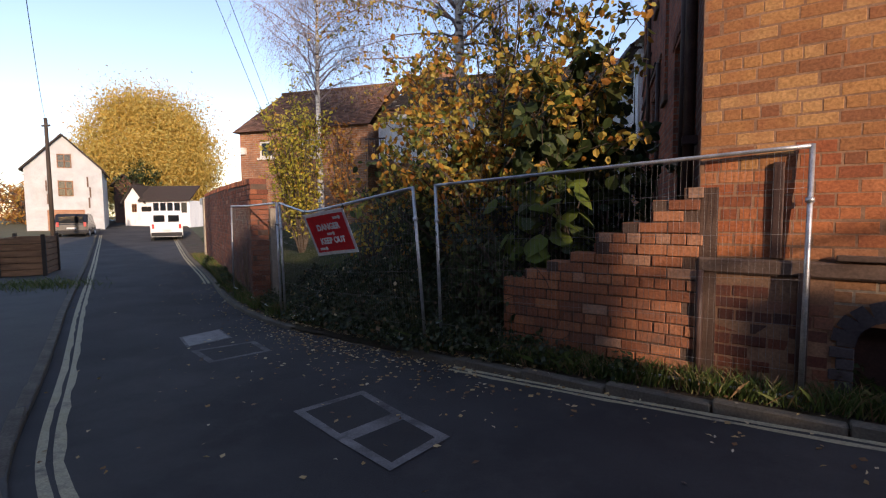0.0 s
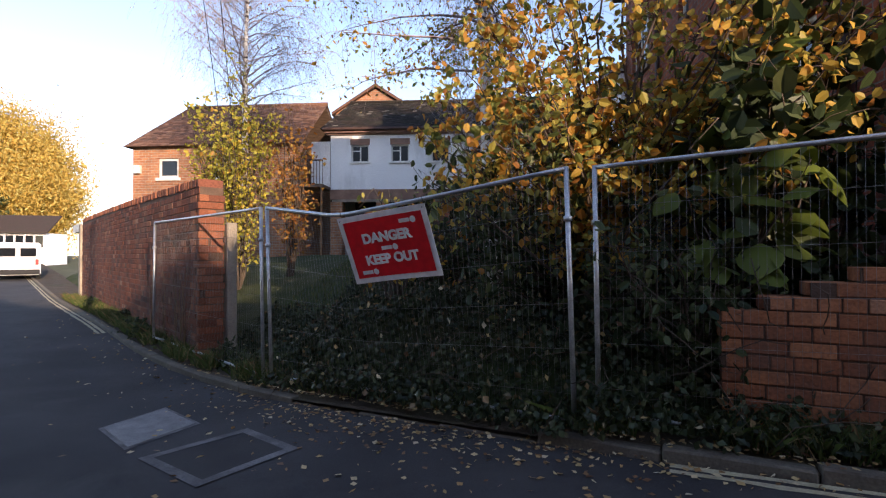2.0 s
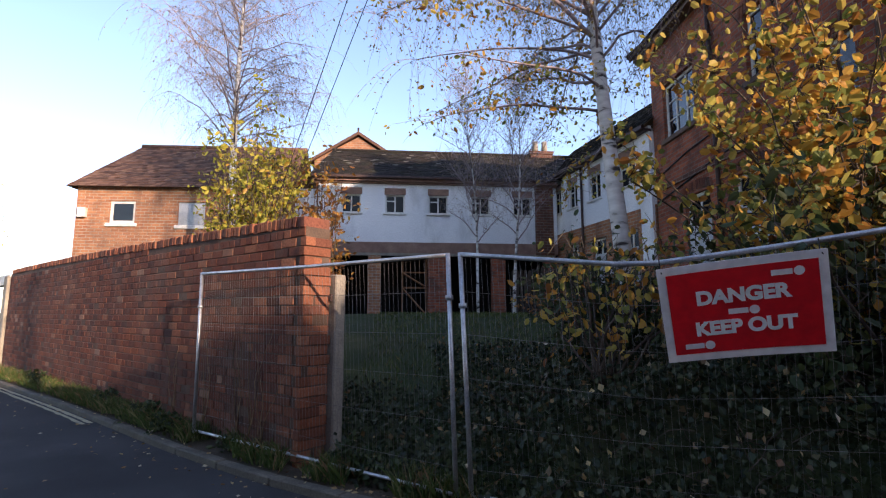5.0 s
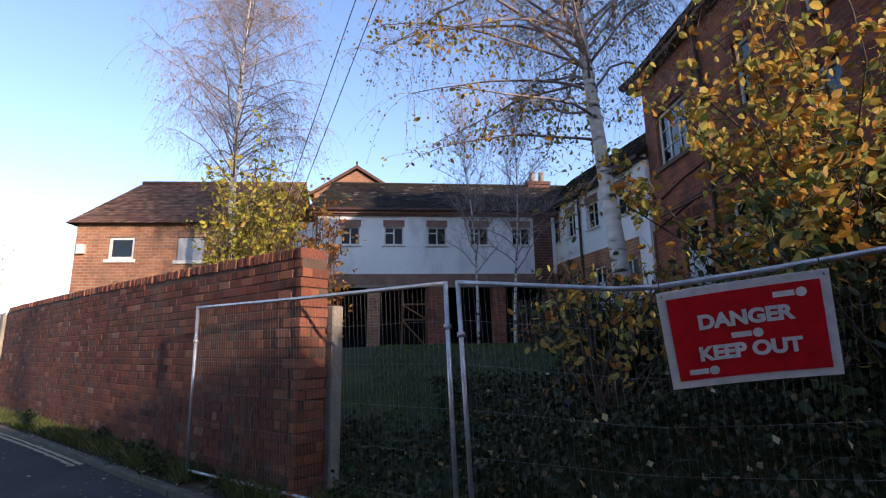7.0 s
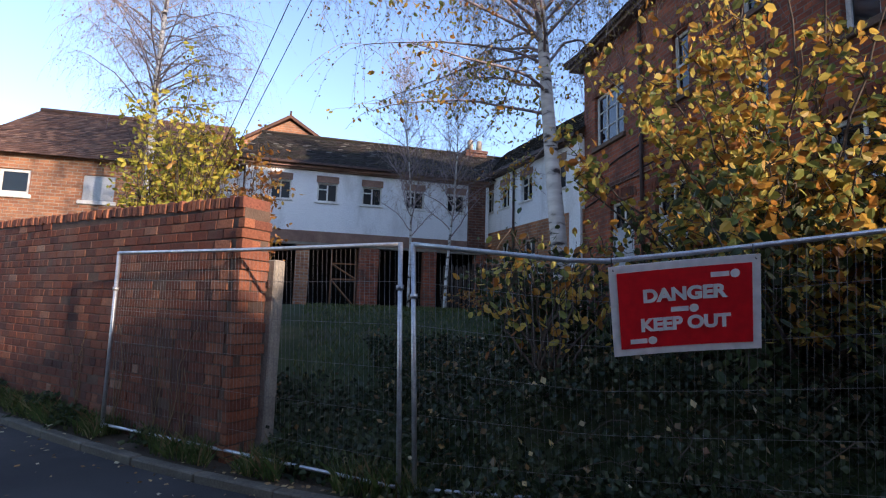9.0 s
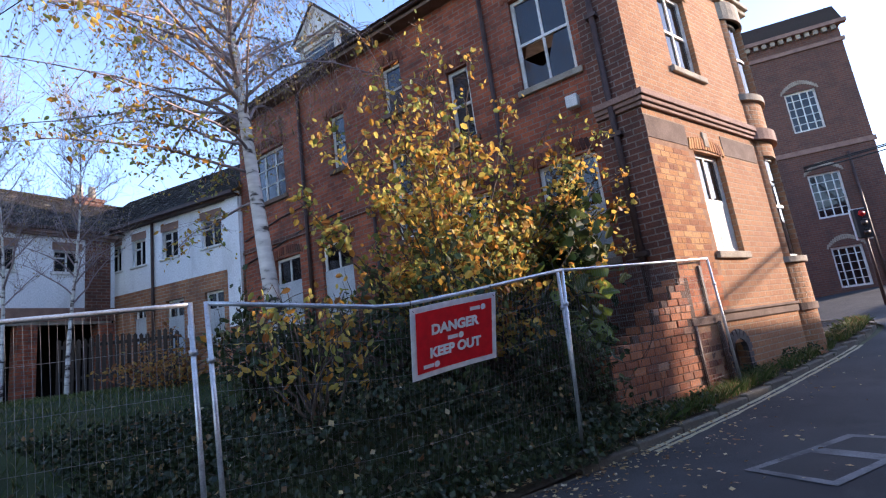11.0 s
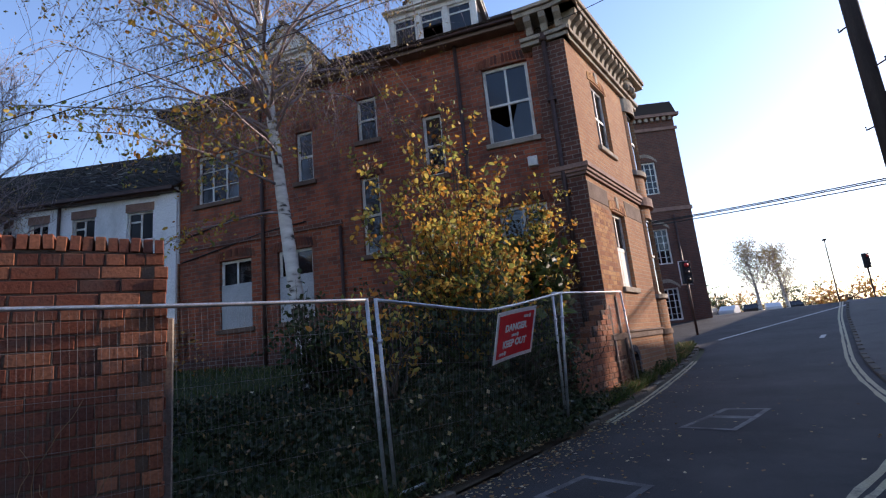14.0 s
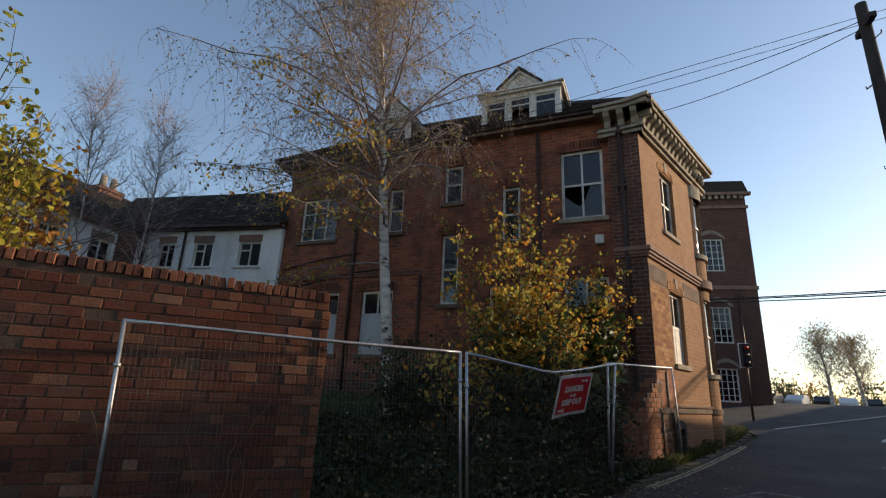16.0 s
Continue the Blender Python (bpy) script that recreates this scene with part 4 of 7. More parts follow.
def dormer(name, u0, u1, z0, zt, za, wide_ped, panes, open_low=False):
    """A white timber dormer standing on the eaves: cheeks, flat hood, small gable over it."""
    d = on(hall, name, YF)
    y0, w = 0.10, u1 - u0
    mid = (u0 + u1) / 2
    posts = [u0 + w * k / panes for k in range(panes + 1)]
    specs = [(p - 0.07, p + 0.07, y0, y0 + 0.14, z0, zt) for p in posts]
    specs += [(u0, u1, y0 - 0.02, y0 + 0.14, z0 - 0.06, z0 + 0.09), (u0 - 0.07, u1 + 0.07, y0 - 0.01, y0 + 0.14, zt - 0.14, zt)]
    part("front_frame", boxes(*specs, bevel=0.008), M_WHITE, d)
    for k in range(panes):
        a, b = posts[k] + 0.07, posts[k + 1] - 0.07
        part("casement", boxes((a, b, y0 + 0.04, y0 + 0.08, z0 + 0.09, z0 + 0.14), (a, b, y0 + 0.04, y0 + 0.08, zt - 0.2, zt - 0.14), (a, a + 0.04, y0 + 0.04, y0 + 0.08, z0 + 0.09, zt - 0.14), (b - 0.04, b, y0 + 0.04, y0 + 0.08, z0 + 0.09, zt - 0.14), (a, b, y0 + 0.045, y0 + 0.075, z0 + (zt - z0) * 0.62, z0 + (zt - z0) * 0.66)), M_WHITE, d)
        part("pane", boxes((a, b, y0 + 0.055, y0 + 0.06, z0 + (0.5 * (zt - z0) if open_low and k == 1 else 0.1), zt - 0.15)), M_GLASS, d)
    for x in (u0, u1):
        bm = bmesh.new()
        a = [bm.verts.new((x + s, y, z)) for s in (-0.04, 0.04) for y, z in ((y0 + 0.1, z0 - 0.1), (y0 + 0.1, zt), (y0 + 1.9, zt))]
        bm.faces.new(a[0:3]), bm.faces.new(a[3:6][::-1])
        for i in range(3):
            bm.faces.new((a[i], a[(i + 1) % 3], a[3 + (i + 1) % 3], a[3 + i]))
        part("cheek", bm, M_SLATE, d)
    part("hood", boxes((u0 - 0.16, u1 + 0.16, y0 - 0.12, y0 + 2.0, zt, zt + 0.07), (u0 - 0.20, u1 + 0.20, y0 - 0.17, y0 + 2.0, zt + 0.07, zt + 0.13), bevel=0.01), M_WHITE, d)
    bm = bmesh.new()
    prism(bm, [(mid - wide_ped, zt + 0.13), (mid + wide_ped, zt + 0.13), (mid, za - 0.08)], y0 - 0.02, y0 + 0.05)
    part("gable_panel", bm, M_WHITE, d)
    for s in (-1, 1):
        bm = bmesh.new()
        e = mid + s * (wide_ped + 0.12)
        prism(bm, [(e, zt + 0.12), (e, zt + 0.22), (mid, za + 0.06), (mid, za - 0.06)], y0 - 0.14, y0 + 1.6)
        part("barge_board", bm, M_SLATE, d)
        bm = bmesh.new()
        prism(bm, [(e, zt + 0.05), (e, zt + 0.12), (mid, za - 0.06), (mid, za - 0.15)], y0 - 0.10, y0 + 0.06)
        part("gable_trim", bm, M_WHITE, d)
    # black sheet behind the panes stands for the dormer's inner shade
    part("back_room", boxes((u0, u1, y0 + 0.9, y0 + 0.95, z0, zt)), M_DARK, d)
    return d


dormer("dormer_wide", 7.2, 9.55, 9.62, 10.72, 11.55, 0.62, 3, True)
dormer("dormer_gabled", 3.1, 4.5, 9.62, 10.5, 11.6, 0.78, 1)


# ---- white rendered wings round the yard ----
def small_window(parent, u0, u1, z0, z1, panes=2):
    w = sash(parent, u0, u1, z0, z1, deep=0.08, cols=panes, split=False, fr=0.055, glass=M_PANE)
    part("transom", boxes((u0 + 0.06, (u0 + u1) / 2, 0.09, 0.125, z1 - (z1 - z0) * 0.36, z1 - (z1 - z0) * 0.30)), M_WHITE, w)
    part("head_panel", boxes((u0 - 0.04, u1 + 0.04, -0.012, 0.10, z1 + 0.002, z1 + 0.26)), M_BEAM, w, "faded brown panel over the window")
    part("sill", boxes((u0 - 0.08, u1 + 0.08, -0.06, 0.1, z0 - 0.07, z0 - 0.002), bevel=0.01), M_WHITE, w)
    return w


wing = thing("white_wing", Matrix.Identity(4), "white rendered upper storey over open brick bays", "building")
BF = frame_of((-7.63, 25.0), (1.6, 25.0))
hw = [(0.87 + 1.67 * k, 1.61 + 1.67 * k, 5.46, 6.18) for k in range(5)]
wb = part("rendered_wall", holed(bmesh.new(), 0, 9.3, 4.33, 6.72, 0.3, hw), M_RENDER, wing, m=BF)
for h in hw:
    small_window(wb, *h)
part("brick_band", boxes((-0.02, 9.3, -0.03, 0.28, 3.92, 4.33)), M_BEAM, wb)
part("concrete_lintel", boxes((0.1, 9.2, -0.015, 0.2, 3.82, 3.92)), M_CONCRETE, wb)
for u, w in ((0.0, 0.5), (1.92, 0.48), (4.2, 0.75), (6.7, 0.5), (8.8, 0.5)):
    part("brick_pier", boxes((u, u + w, 0.0, 0.45, 1.2, 3.82)), M_BRICK_HOUSE if u < 3 else M_BRICK, wb)
# back, ceiling, floor and sides painted black for the shade inside the bays
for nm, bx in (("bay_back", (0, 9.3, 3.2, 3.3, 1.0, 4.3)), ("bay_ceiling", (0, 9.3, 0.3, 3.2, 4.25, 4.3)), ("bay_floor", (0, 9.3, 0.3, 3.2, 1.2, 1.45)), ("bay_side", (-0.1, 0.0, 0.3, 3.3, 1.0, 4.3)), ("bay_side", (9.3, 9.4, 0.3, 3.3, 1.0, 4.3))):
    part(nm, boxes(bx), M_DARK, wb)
part("timber_frame", boxes((3.2, 3.26, 0.5, 0.56, 1.4, 3.8), (4.12, 4.18, 0.5, 0.56, 1.4, 3.8), (3.2, 4.18, 0.5, 0.56, 2.6, 2.66), (3.2, 4.18, 0.5, 0.56, 3.2, 3.25)), M_WOOD, wb)
for za, zb in ((3.2, 2.66), (2.6, 1.6)):
    tubes("brace", [([(3.24, 0.53, za), (4.15, 0.53, zb)], 0.035)], M_WOOD, wb, 4, smooth=False)
part("dark_pilaster", boxes((8.42, 9.15, -0.06, 0.02, 3.9, 6.7)), M_BRICK_DARK, wb)
part("wall_plate", boxes((-0.15, 9.3, -0.10, 0.1, 6.60, 6.74), (-0.2, 9.3, -0.22, -0.1, 6.66, 6.78)), M_BEAM, wb)
part("gutter", boxes((-0.25, 9.0, -0.36, -0.24, 6.74, 6.85), bevel=0.02), M_PIPE, wb)
wroof = on(wing, "wing_roof", BF)
roof_face("roof_tiles", [(-0.35, -0.32, 6.80), (9.9, -0.32, 6.80), (11.4, 2.9, 8.85), (0.15, 2.9, 8.85)], M_TILE, wroof, 0.15, 0.2)
part("ridge", boxes((0.1, 11.4, 2.8, 3.0, 8.8, 8.92), bevel=0.03), M_TILE, wroof)
quads("roof_back", [(-0.35, -0.32, 6.78), (0.15, 2.9, 8.84), (11.4, 2.9, 8.84), (11.4, 6, 6.8), (-0.35, 6, 6.8)], [(0, 1, 4), (1, 2, 3, 4)], M_FASCIA, wroof)
part("end_wall", boxes((-0.02, 0.28, 0.3, 6, 1.0, 6.75)), M_RENDER, wing, m=BF)
# steps and railing at its end
land = thing("outside_stair", BF, "dark iron landing with a railing beside the white wing", "stair")
part("landing", boxes((-1.0, 0.0, -1.1, 0.3, 4.3, 4.42)), M_FASCIA, land)
for k in range(9):
    part("baluster", boxes((-0.98 + k * 0.12, -0.96 + k * 0.12, -1.08, -1.06, 4.42, 5.35)), M_PIPE, land)
part("handrail", boxes((-1.0, 0.0, -1.1, -1.04, 5.33, 5.39)), M_PIPE, land)
part("post", boxes((-0.98, -0.9, -1.08, -1.0, 1.3, 4.3), (-0.1, -0.02, -1.08, -1.0, 1.3, 4.3)), M_WOOD, land)
part("door", boxes((-0.9, -0.1, 0.25, 0.3, 4.42, 6.4)), M_RENDER, land)

side = thing("side_wing", Matrix.Identity(4), "white rendered side range over a brick ground floor", "building")
VF = frame_of((1.72, 25.6), (2.7, 19.45))
L_V = 6.22
hv = [(0.12, 0.72, 5.6, 6.5), (1.3, 1.95, 5.6, 6.5), (2.75, 3.5, 5.6, 6.5), (4.55, 5.4, 5.6, 6.5)]
wv = part("rendered_wall", holed(bmesh.new(), 0, L_V, 4.75, 7.0, 0.3, hv), M_RENDER, side, m=VF)
for h in hv:
    small_window(wv, *h)
hl = [(1.35, 1.95, 3.0, 4.2), (2.9, 3.7, 2.4, 4.2), (4.6, 5.4, 2.4, 4.2)]
wl = part("brick_wall", holed(bmesh.new(), 0, L_V, 0.8, 4.75, 0.3, hl), M_BRICK_HOUSE, side, m=VF)
for h in hl:
    sash(wl, *h, cols=2, board=0.7, deep=0.1, split=False)
part("notice", boxes((3.85, 4.15, -0.02, -0.004, 2.9, 3.3)), M_SIGN_WHITE, wl, "small white paper notice on the wall")
tubes("downpipe", [([(2.35, -0.06, 7.0), (2.35, -0.06, 1.2)], 0.045)], M_PIPE, wv, 8)
part("gutter", boxes((-0.3, L_V, -0.34, -0.22, 6.98, 7.09), (-0.3, L_V, -0.22, 0.1, 6.93, 7.0)), M_PIPE, wv)
part("pale_pier", boxes((L_V - 0.55, L_V - 0.02, -0.08, 0.02, 3.0, 7.1)), M_RENDER, wv)
sroof = on(side, "side_roof", VF)
roof_face("roof_tiles", [(-1.2, -0.3, 7.05), (L_V + 0.1, -0.3, 7.05), (L_V + 0.1, 3.0, 9.7), (-3.2, 3.0, 9.7)], M_TILE, sroof, 0.15, 0.2)
quads("roof_back", [(-3.2, 3.0, 9.69), (L_V, 3.0, 9.69), (L_V, 6, 7), (-3.2, 6, 7)], [(0, 1, 2, 3)], M_FASCIA, sroof)
chim = thing("chimney_stack", BF @ pose(9.6, 3.0, 8.3), "brick chimney with two cream pots above the wing", "chimney")
part("stack", boxes((-0.5, 0.5, -0.3, 0.3, -0.6, 0.75), (-0.55, 0.55, -0.35, 0.35, 0.62, 0.75)), M_BRICK_DARK, chim)
for x in (-0.22, 0.22):
    tubes("pot", [([(x, 0, 0.75), (x, 0, 1.3)], [0.15, 0.12])], M_STONE, chim, 10)

gable = thing("far_gable", pose(-6.8, 28.6, 0), "brick gable with timber apex behind the wing", "building")
bm = bmesh.new()
prism(bm, [(-1.6, 6), (2.2, 6), (2.2, 8.6), (0.35, 9.75), (-1.6, 8.6)], 0, 4)
part("wall", bm, M_BRICK_HOUSE, gable)
for s in (-1, 1):
    bm = bmesh.new()
    e = 0.35 + s * 2.15
    prism(bm, [(e, 8.45), (e, 8.6), (0.35, 9.98), (0.35, 9.83)], -0.15, 4.1)
    part("roof", bm, M_TILE_RED, gable)
tubes("finial", [([(0.35, -0.1, 9.9), (0.35, -0.1, 10.15)], 0.05)], M_PIPE, gable, 6)

# ---- brick house over the wall ----
house = thing("brick_house", Matrix.Identity(4), "old buff-red brick house with a hipped clay-tile roof", "house")
HF = frame_of((-16.1, 24.85), (-8.8, 24.6))
hh = [(1.15, 2.05, 4.86, 5.68), (3.55, 4.5, 4.80, 5.66)]
wh = part("wall", holed(bmesh.new(), 0, 7.3, 0.0, 6.2, 0.3, hh), M_BRICK_HOUSE, house, m=HF)
for i, h in enumerate(hh):
    w = sash(wh, *h, deep=0.06, cols=1, split=False, sill=M_WHITE, board=0.96 if i else 0.0, fr=0.1)
for u_ in (0, 7.0):
    part("side_wall", boxes((u_, u_ + 0.3, 0.3, 5.5, 0, 6.2)), M_BRICK_HOUSE, house, m=HF)
part("meter_box", boxes((0.12, 0.4, -0.14, 0.0, 5.05, 5.4), bevel=0.01), M_WHITE, wh)
hr = on(house, "roof", HF)
roof_face("roof_tiles", [(-0.25, -0.25, 6.15), (7.5, -0.25, 6.15), (7.4, 3.2, 8.75), (0.4, 3.2, 8.75)], M_TILE_RED, hr, 0.16, 0.2)
roof_face("roof_tiles", [(-0.25, 6.5, 6.15), (-0.25, -0.25, 6.15), (0.4, 3.2, 8.75), (0.4, 3.21, 8.75)], M_TILE_RED, hr, 0.16, 0.2)
quads("roof_back", [(0.4, 3.2, 8.74), (7.4, 3.2, 8.74), (7.5, 6.5, 6.15), (-0.25, 6.5, 6.15)], [(0, 1, 2, 3)], M_FASCIA, hr)
tubes("ridge_tile", [([(0.4, 3.2, 8.78), (7.4, 3.2, 8.78)], 0.1)], M_TILE_RED, hr, 8)


# ---- dark palings before the side range ----
def paling_fence(a, b, tall, label):
    m = frame_of(a, b)
    n = int(math.dist(a, b) / 0.15)
    f = thing("paling_fence", m, label, "fence")
    pr = random.Random(4)
    for k in range(n):
        w = m @ Vector((k * 0.15, 0, 0))
        z = yard(w.x, w.y) - 0.05
        bm = bmesh.new()
        h = z + tall + pr.uniform(-0.06, 0.06)
        prism(bm, [(k * 0.15, z), (k * 0.15 + 0.10, z), (k * 0.15 + 0.10, h - 0.06), (k * 0.15 + 0.05, h), (k * 0.15, h - 0.06)], 0, 0.022)
        part("paling", bm, M_POLE, f)
    z = yard(*a)
    for h in (0.4, tall - 0.35):
        part("rail", boxes((0, n * 0.15, 0.024, 0.07, z + h, z + h + 0.09)), M_POLE, f)
    return f


paling_fence((-0.7, 22.9), (1.75, 21.0), 1.6, "dark weathered timber paling fence below the white range")


# ---- fence ----
def lerp_line(line, f):
    p = np.array(line, float)
    d = np.r_[0, np.cumsum(np.linalg.norm(np.diff(p, axis=0), axis=1))]
    return np.array([np.interp(f * d[-1], d, p[:, k]) for k in range(3)])


def fence_panel(tops, bottoms, label, gap=0.05, hang=None):
    """A mesh panel: two posts, a top and a bottom rail, upright wires and cross wires, between a top and a bottom line."""
    f = thing("fence_panel", Matrix.Identity(4), label, "fence panel", "temporary fence")
    for k in (0.0, 1.0):
        a, b = lerp_line(tops, k), lerp_line(bottoms, k)
        e = (a - b) / np.linalg.norm(a - b)
        tubes("post", [([b - e * 0.06, a + e * 0.015], 0.021)], M_STEEL, f, 10)
        tubes("clamp", [([b + e * (1.62 if k else 1.55), b + e * (1.66 if k else 1.59)], 0.034)], M_STEEL, f, 8)
    n = 14
    tubes("top_rail", [([lerp_line(tops, i / n) for i in range(n + 1)], 0.019)], M_STEEL, f, 8)
    tubes("bottom_rail", [([lerp_line(bottoms, i / n) + np.array((0, 0, 0.03)) for i in range(n + 1)], 0.016)], M_STEEL, f, 6)
    L = np.linalg.norm(np.array(tops[-1]) - np.array(tops[0]))
    m = int(L / gap)
    lines = [([lerp_line(bottoms, i / m), lerp_line(bottoms, i / m) * 0.5 + lerp_line(tops, i / m) * 0.5 + rg.normal(0, 0.003, 3), lerp_line(tops, i / m)], 0.0011) for i in range(1, m)]
    o = tubes("upright_wire", lines, M_WIRE, f, 4)
    o["kind"] = "stuff"
    for h in (0.12, 0.3, 0.48, 0.66, 0.84):
        tubes("cross_wire", [([lerp_line(bottoms, i / n) * (1 - h) + lerp_line(tops, i / n) * h for i in range(n + 1)], 0.0016)], M_WIRE, f, 4)
    return f


fence_panel([(-7.25, 13.04, 2.16), (-5.65, 11.55, 2.13), (-4.26, 10.52, 2.15)], [(-7.2, 12.95, 0.16), (-4.2, 10.47, 0.14)], "galvanised mesh fence panel in front of the brick wall")
fence_panel([(-4.16, 10.46, 2.15), (-3.05, 9.50, 1.97), (-2.4, 9.18, 2.05), (-1.01, 8.62, 2.26)], [(-4.08, 10.42, 0.14), (-2.5, 9.62, 0.2), (-0.92, 8.78, 0.24)], "sagging galvanised mesh panel that carries the sign")
fence_panel([(-0.76, 8.76, 2.29), (2.78, 7.42, 2.45)], [(-0.72, 8.82, 0.28), (2.74, 7.34, 0.38)], "galvanised mesh fence panel against the stepped wall")

# sign: white-edged red board tied to the sagging panel
tl, tr, br, bl = Vector((-2.99, 9.37, 1.94)), Vector((-2.11, 9.0, 2.055)), Vector((-1.98, 9.14, 1.425)), Vector((-2.83, 9.58, 1.33))
ex = ((tr - tl) + (br - bl)).normalized()
ez = ((tl - bl) + (tr - br))
ez = (ez - ez.dot(ex) * ex).normalized()
ey = ez.cross(ex)
ctr = (tl + tr + br + bl) / 4 - ey * 0.06
SM = Matrix(((ex.x, ey.x, ez.x, ctr.x), (ex.y, ey.y, ez.y, ctr.y), (ex.z, ey.z, ez.z, ctr.z), (0, 0, 0, 1)))
W2, H2 = ((tr - tl).length + (br - bl).length) / 4, ((tl - bl).length + (tr - br).length) / 4
sg = thing("danger_sign", SM, "red and white plastic danger sign tied to the fence", "sign")
bm = bmesh.new()
n = 12
for i in range(n + 1):
    x = -W2 + 2 * W2 * i / n
    y = 0.02 * math.sin(i / n * math.pi)
    for z in (-H2, H2):
        bm.verts.new((x, y, z))
bm.verts.ensure_lookup_table()
for i in range(n):
    bm.faces.new((bm.verts[2 * i], bm.verts[2 * i + 2], bm.verts[2 * i + 3], bm.verts[2 * i + 1]))
g = bmesh.ops.extrude_face_region(bm, geom=bm.faces[:])
bmesh.ops.translate(bm, verts=[v for v in g["geom"] if isinstance(v, bmesh.types.BMVert)], vec=(0, 0.006, 0))
part("board", bm, M_SIGN_WHITE, sg)


def bowed(name, x0, x1, z0, z1, lift, material):
    V, Fc = [], []
    for i in range(n + 1):
        x = x0 + (x1 - x0) * i / n
        y = 0.02 * math.sin((x + W2) / (2 * W2) * math.pi) - lift
        V += [(x, y, z0), (x, y, z1)]
        if i < n:
            Fc.append((2 * i, 2 * i + 2, 2 * i + 3, 2 * i + 1))
    return quads(name, V, Fc, material, sg)


bowed("red_panel", -W2 + 0.052, W2 - 0.052, -H2 + 0.052, H2 - 0.052, 0.0045, M_SIGN_RED)


def words(text, size, x, z, wide):
    c = bpy.data.curves.new("lettering", "FONT")
    c.body, c.size, c.align_x, c.align_y, c.offset = text, size, "CENTER", "CENTER", 0.006
    c.extrude = 0.0015
    tmp = bpy.data.objects.new("lettering", c)
    scene.collection.objects.link(tmp)
    dg = bpy.context.evaluated_depsgraph_get()
    me = bpy.data.meshes.new_from_object(tmp.evaluated_get(dg))
    bpy.data.objects.remove(tmp)
    xs_ = [v.co.x for v in me.vertices]
    k = wide / (max(xs_) - min(xs_))
    me.transform(Matrix.Translation((x, -0.0, z)) @ Matrix.Rotation(radians(90), 4, "X") @ Matrix.Diagonal((k, 1, 1, 1)))
    for v in me.vertices:
        v.co.y += 0.02 * math.sin((v.co.x + W2) / (2 * W2) * math.pi) - 0.009
    me.materials.clear()
    me.materials.append(M_SIGN_WHITE)
    ob = new("lettering", me)
    ob.parent = sg
    return ob


words("DANGER", 0.125, 0.0, 0.095, 0.54)
words("KEEP OUT", 0.125, 0.0, -0.115, 0.58)
for x, z, k in ((0.0, -0.01, 1.0), (0.26, 0.215, 1.0), (-0.28, -0.225, 1.0)):
    # a small mark: a bar and a disc
    bowed("mark_bar", x - 0.085, x + 0.03, z - 0.018, z + 0.018, 0.0085, M_SIGN_WHITE)
    bm = bmesh.new()
    bmesh.ops.create_circle(bm, cap_ends=True, segments=16, radius=0.03, matrix=Matrix.Translation((x + 0.065, 0.02 * math.sin((x + 0.065 + W2) / (2 * W2) * math.pi) - 0.0085, z)) @ Matrix.Rotation(radians(90), 4, "X"))
    part("mark_disc", bm, M_SIGN_WHITE, sg)
for x in (-W2 + 0.03, W2 - 0.03):
    tubes("cable_tie", [([(x, -0.01, H2 - 0.03), (x, 0.03, H2 - 0.01), (x, 0.04, H2 + 0.06)], 0.004)], M_CABLE, sg, 4)


# ---- trees and bushes ----
def bend(p, d, length, steps, rr, wander, lift):
    pts = [np.array(p, float)]
    d = np.array(d, float)
    for i in range(steps):
        d = d + rr.normal(0, wander, 3) + np.array((0, 0, lift))
        d /= np.linalg.norm(d)
        pts.append(pts[-1] + d * length / steps)
    return pts


